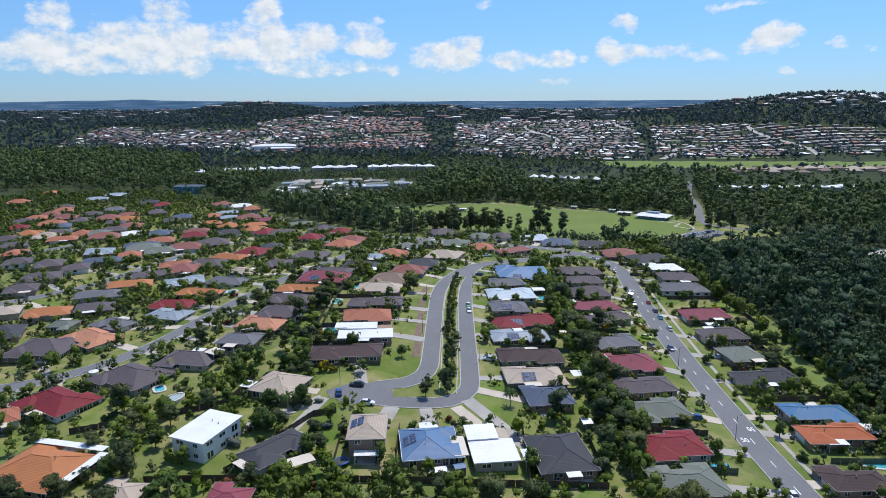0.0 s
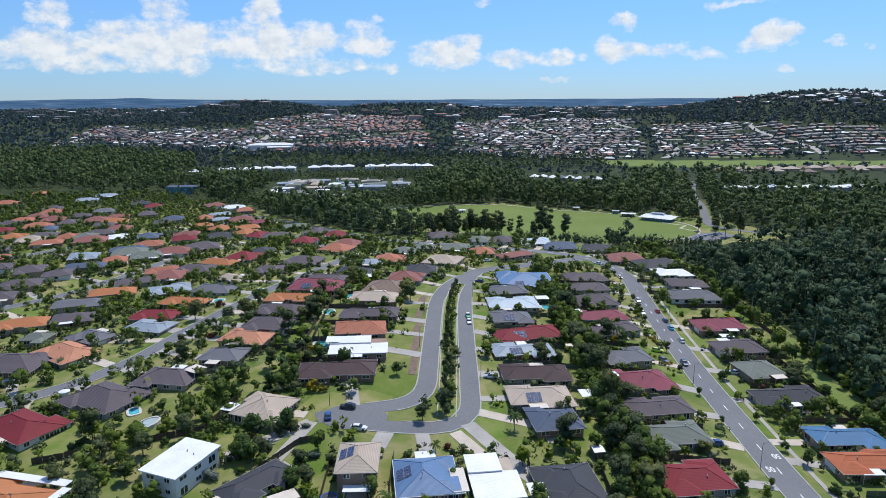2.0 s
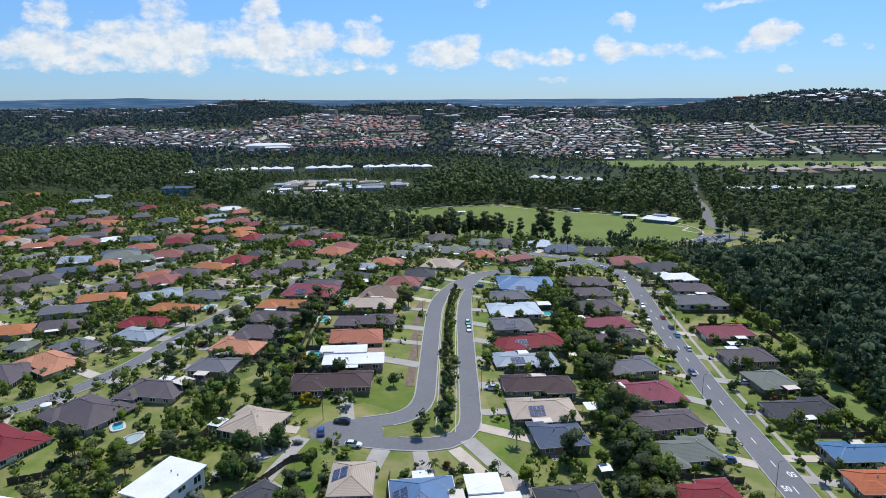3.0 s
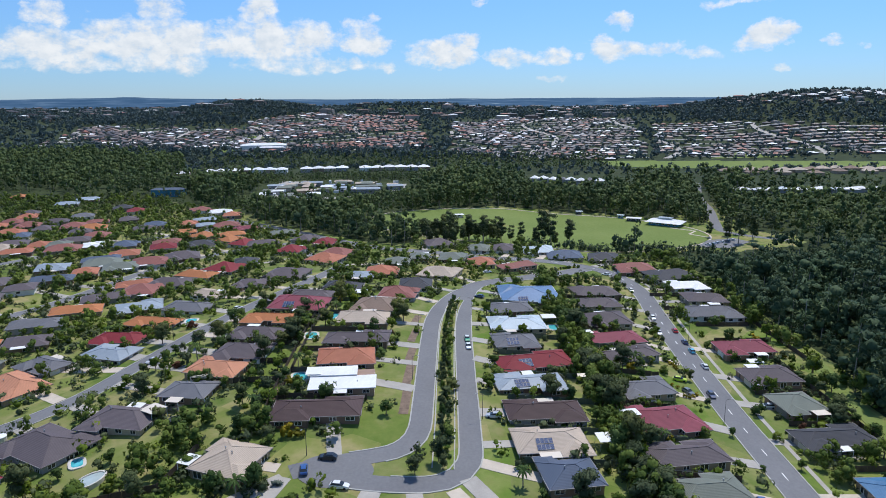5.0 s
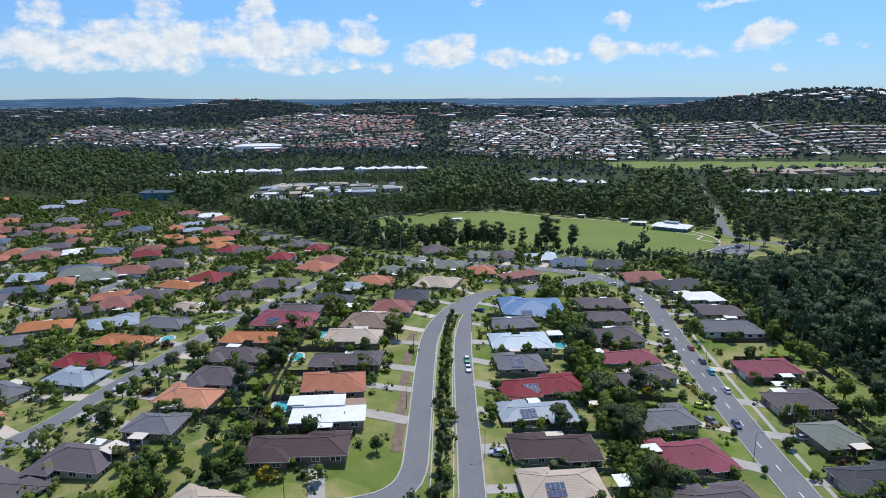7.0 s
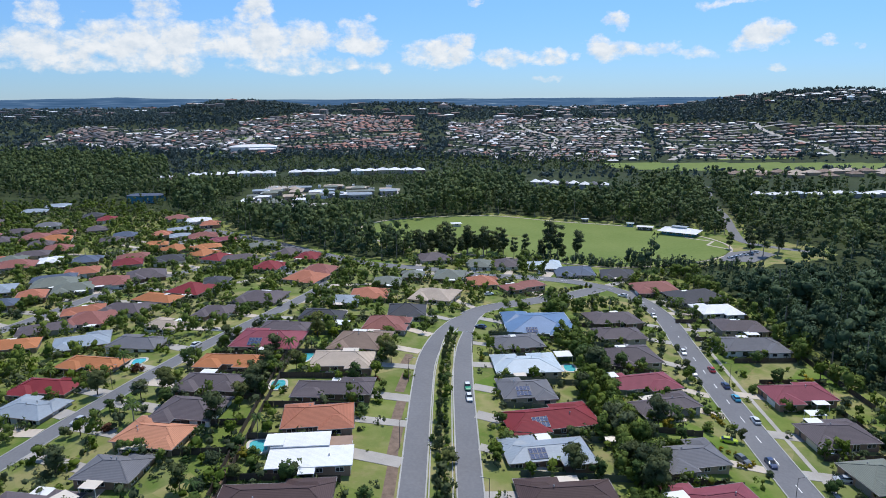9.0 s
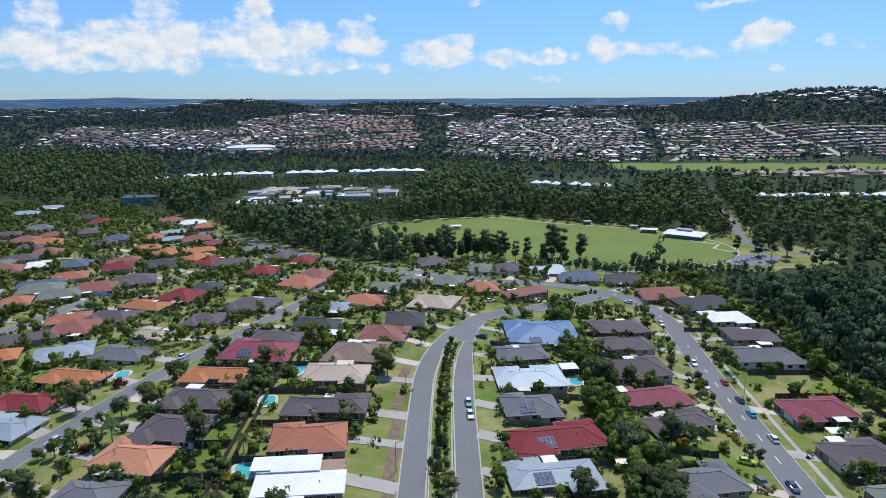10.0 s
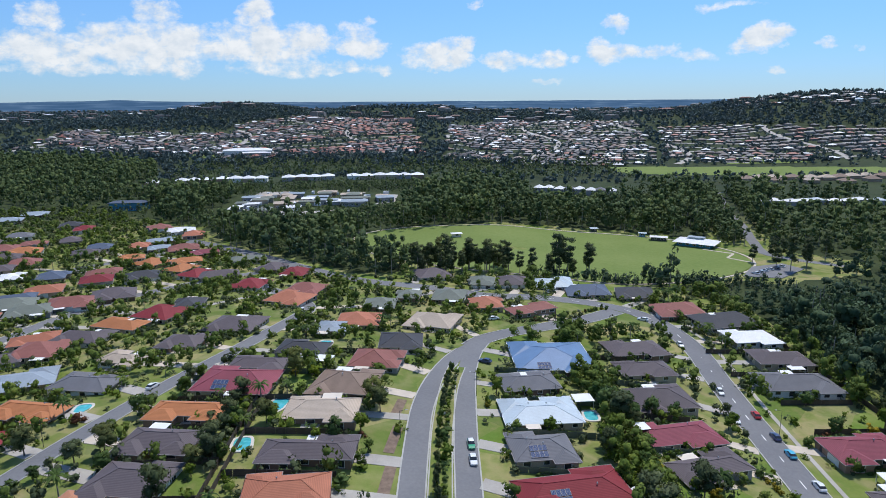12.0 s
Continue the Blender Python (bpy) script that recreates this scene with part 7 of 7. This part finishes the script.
street_mesh = Mesh()
for q, poly in enumerate(SUBURBS):
    ang = (0.35, 0.5, -0.12, -0.3)[q]
    cx, cy = sum(p[0] for p in poly) / len(poly), sum(p[1] for p in poly) / len(poly)

    def lay(u, v):
        u2, v2 = u + 34 * math.sin(v / 95 + q), v + 30 * math.sin(u / 120 + 2 * q) + 12 * math.sin(u / 47)
        return cx + u2 * math.cos(ang) - v2 * math.sin(ang), cy + u2 * math.sin(ang) + v2 * math.cos(ang)
    for r in range(-20, 21):
        for k in range(-48, 49):
            for h in (0, 1):
                u, v = k * 17.5 + fr.uniform(-1.5, 1.5) + (9 if r % 3 == 0 else 0), r * 60 + (14 if h else -14) + fr.uniform(-2, 2)
                x, y = lay(u, v)
                if inside(poly, x, y) and fr.random() < 0.9 and k % 13 and noise.noise((x * 0.007, y * 0.007, 3.1)) > -0.22:
                    x2, y2 = lay(u + 5, v)
                    small_house(x, y, fr.uniform(13, 18.5), fr.uniform(11, 16), math.atan2(y2 - y, x2 - x) + fr.choice((0, 0, 1.57)), into=red_f if q == 1 and x > -330 + (y - 1200) * 0.1 else None)
        pts = [lay(u, r * 60 + 30) for u in range(-840, 841, 20)]
        run = []
        for p in pts + [(0, 0)]:
            if inside(poly, *p):
                run.append(p)
            else:
                if len(run) > 3:
                    ribbon(street_mesh, np.array(run), -4, 4, 0.5)
                run = []
    for k in range(-39, 40, 13):
        run = []
        for p in [lay(k * 17.5, v) for v in range(-1200, 1201, 20)] + [(0, 0)]:
            if inside(poly, *p):
                run.append(p)
            else:
                if len(run) > 3:
                    ribbon(street_mesh, np.array(run), -5, 5, 0.55)
                run = []
tagged(new("far_streets", street_mesh.data("far_streets", M_CONC)), "pale streets among the far houses", "roads", kind="stuff")
# hilltop houses and scattered pockets
for i in range(46):
    x, y = fr.uniform(720, 1120), fr.uniform(1380, 1720)
    if gz(x, y) > 70:
        t = new("house")
        t.matrix_basis = pose(x, y, gz(x, y), 0, 0, fr.uniform(-20, 20))
        tagged(t, "large white-roofed house high on the wooded hill", "house", "far houses")
        hw, hd = fr.uniform(16, 24), fr.uniform(12, 15)
        m = Mesh()
        m.box(-hw / 2, hw / 2, -hd / 2, hd / 2, -2, 6.5)
        part("wall", m.data("wall", WALLS[fr.randrange(6)]), t)
        m = Mesh()
        hip(m, None, -hw / 2 - 0.8, hw / 2 + 0.8, -hd / 2 - 0.8, hd / 2 + 0.8, 6.5, 3.4)
        part("roof", m.data("roof", ROOFS[fr.choice(("white", "white", "pale", "grey"))]), t)
for _ in range(120):
    x, y = fr.uniform(690, 1150), fr.uniform(1380, 1900)
    if gz(x, y) < 66:
        continue
    small_house(x, y, fr.uniform(12, 19), fr.uniform(10, 13), fr.uniform(-0.4, 0.4), 4.5, 2.4)
for _ in range(260):
    y = fr.uniform(1900, 4000)
    x = fr.uniform(-0.8, 0.5) * y
    small_house(x, y, fr.uniform(18, 45), fr.uniform(14, 26), fr.uniform(-0.3, 0.3), 5 + y / 300, 2)
# terrace row by the valley road and the brown-roofed row by the park
def far_house(x, y, w, d, rot, h, roof, wall, label, rise=1.8):
    t = new("house")
    t.matrix_basis = pose(x, y, gz(x, y), 0, 0, rot)
    tagged(t, label, "house", "far houses")
    m = Mesh()
    m.box(-w / 2, w / 2, -d / 2, d / 2, -1, h)
    part("wall", m.data("wall", wall), t)
    m = Mesh()
    hip(m, None, -w / 2 - 0.6, w / 2 + 0.6, -d / 2 - 0.6, d / 2 + 0.6, h, rise)
    part("roof", m.data("roof", roof), t)


for i in range(21):
    x = -312 + i * 14.6
    if i not in (1, 9, 14):
        far_house(x + fr.uniform(-0.6, 0.6), 894 + 0.15 * x + fr.uniform(-3, 3), 14.2, 15, 8, 4.2, ROOFS["white"], WALLS[fr.randrange(6)], "white-roofed terrace house by the valley road", 2.7)
for i in range(8):
    far_house(112 + i * 10, 812 - i * 4 + 3 * math.sin(i * 2.2), 9.5, 11, -20, 5.6, ROOFS["grey" if i in (3, 6) else "white"], WALLS[4], "white-roofed house at the forest edge", 2.8)
for i in range(13):
    far_house(302 + i * 13.5, 714 + 4 * math.sin(i * 2), 12, 11, -10, 4.5, ROOFS["white" if i % 4 else "pale"], WALLS[4], "white-roofed house among the woods by the park road", 2.0)
for i in range(17):
    far_house(365 + i * 18, 878 + 7 * math.sin(i), 15.5, 14, 0, 3.2, ROOFS["cream" if i % 3 else "tan"], WALLS[5], "tan-roofed house in a row by the park lawn", 3.2)
    if i % 2:
        far_house(372 + i * 18, 852 + 7 * math.sin(i), 15, 13, 0, 3.2, ROOFS["tan" if i % 3 else "cream"], WALLS[5], "tan-roofed house in a row by the park lawn", 3.2)
for name, vv, fc, mt, lab in (("far_roofs", fv, ff, M_FARROOF, "far suburban roofs in grey, brown and white"), ("far_red_roofs", fv, red_f, M_REDROOF, "far suburban roofs in terracotta and brown"), ("far_house_walls", wv, wf, M_FARWALL, "far suburban house walls in pale render")):
    me = bpy.data.meshes.new(name)
    used = sorted({i for f in fc for i in f})
    at = {i: k for k, i in enumerate(used)}
    me.from_pydata([vv[i] for i in used], [], [tuple(at[i] for i in f) for f in fc])
    me.materials.append(mt)
    tagged(new(name, me), lab, "houses", kind="stuff")

# ---- distance: self-lit backdrop of hills and plain at the skyline, haze painted blue ----
m_, nt_, b_ = material("hazy_backdrop_glow", 1.0, 0.0, 0.0)
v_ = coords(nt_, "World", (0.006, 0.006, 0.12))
# the haze blue is put in as emission over a black base
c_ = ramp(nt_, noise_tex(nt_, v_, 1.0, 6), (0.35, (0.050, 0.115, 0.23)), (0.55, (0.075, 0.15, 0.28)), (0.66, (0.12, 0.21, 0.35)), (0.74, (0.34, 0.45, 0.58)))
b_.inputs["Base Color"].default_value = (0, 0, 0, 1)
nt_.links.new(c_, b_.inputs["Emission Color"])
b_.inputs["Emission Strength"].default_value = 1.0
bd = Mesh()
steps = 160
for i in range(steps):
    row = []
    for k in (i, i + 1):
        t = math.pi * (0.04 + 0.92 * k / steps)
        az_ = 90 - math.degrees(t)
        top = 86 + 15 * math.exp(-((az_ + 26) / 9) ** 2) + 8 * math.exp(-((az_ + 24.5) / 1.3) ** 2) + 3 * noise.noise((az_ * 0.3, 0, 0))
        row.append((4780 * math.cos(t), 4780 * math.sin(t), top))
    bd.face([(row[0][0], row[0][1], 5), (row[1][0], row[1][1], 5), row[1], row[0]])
tagged(new("backdrop", bd.data("backdrop", m_)), "self-lit skyline backdrop of plain and low hills, tinted blue for haze", "distance", kind="structure")
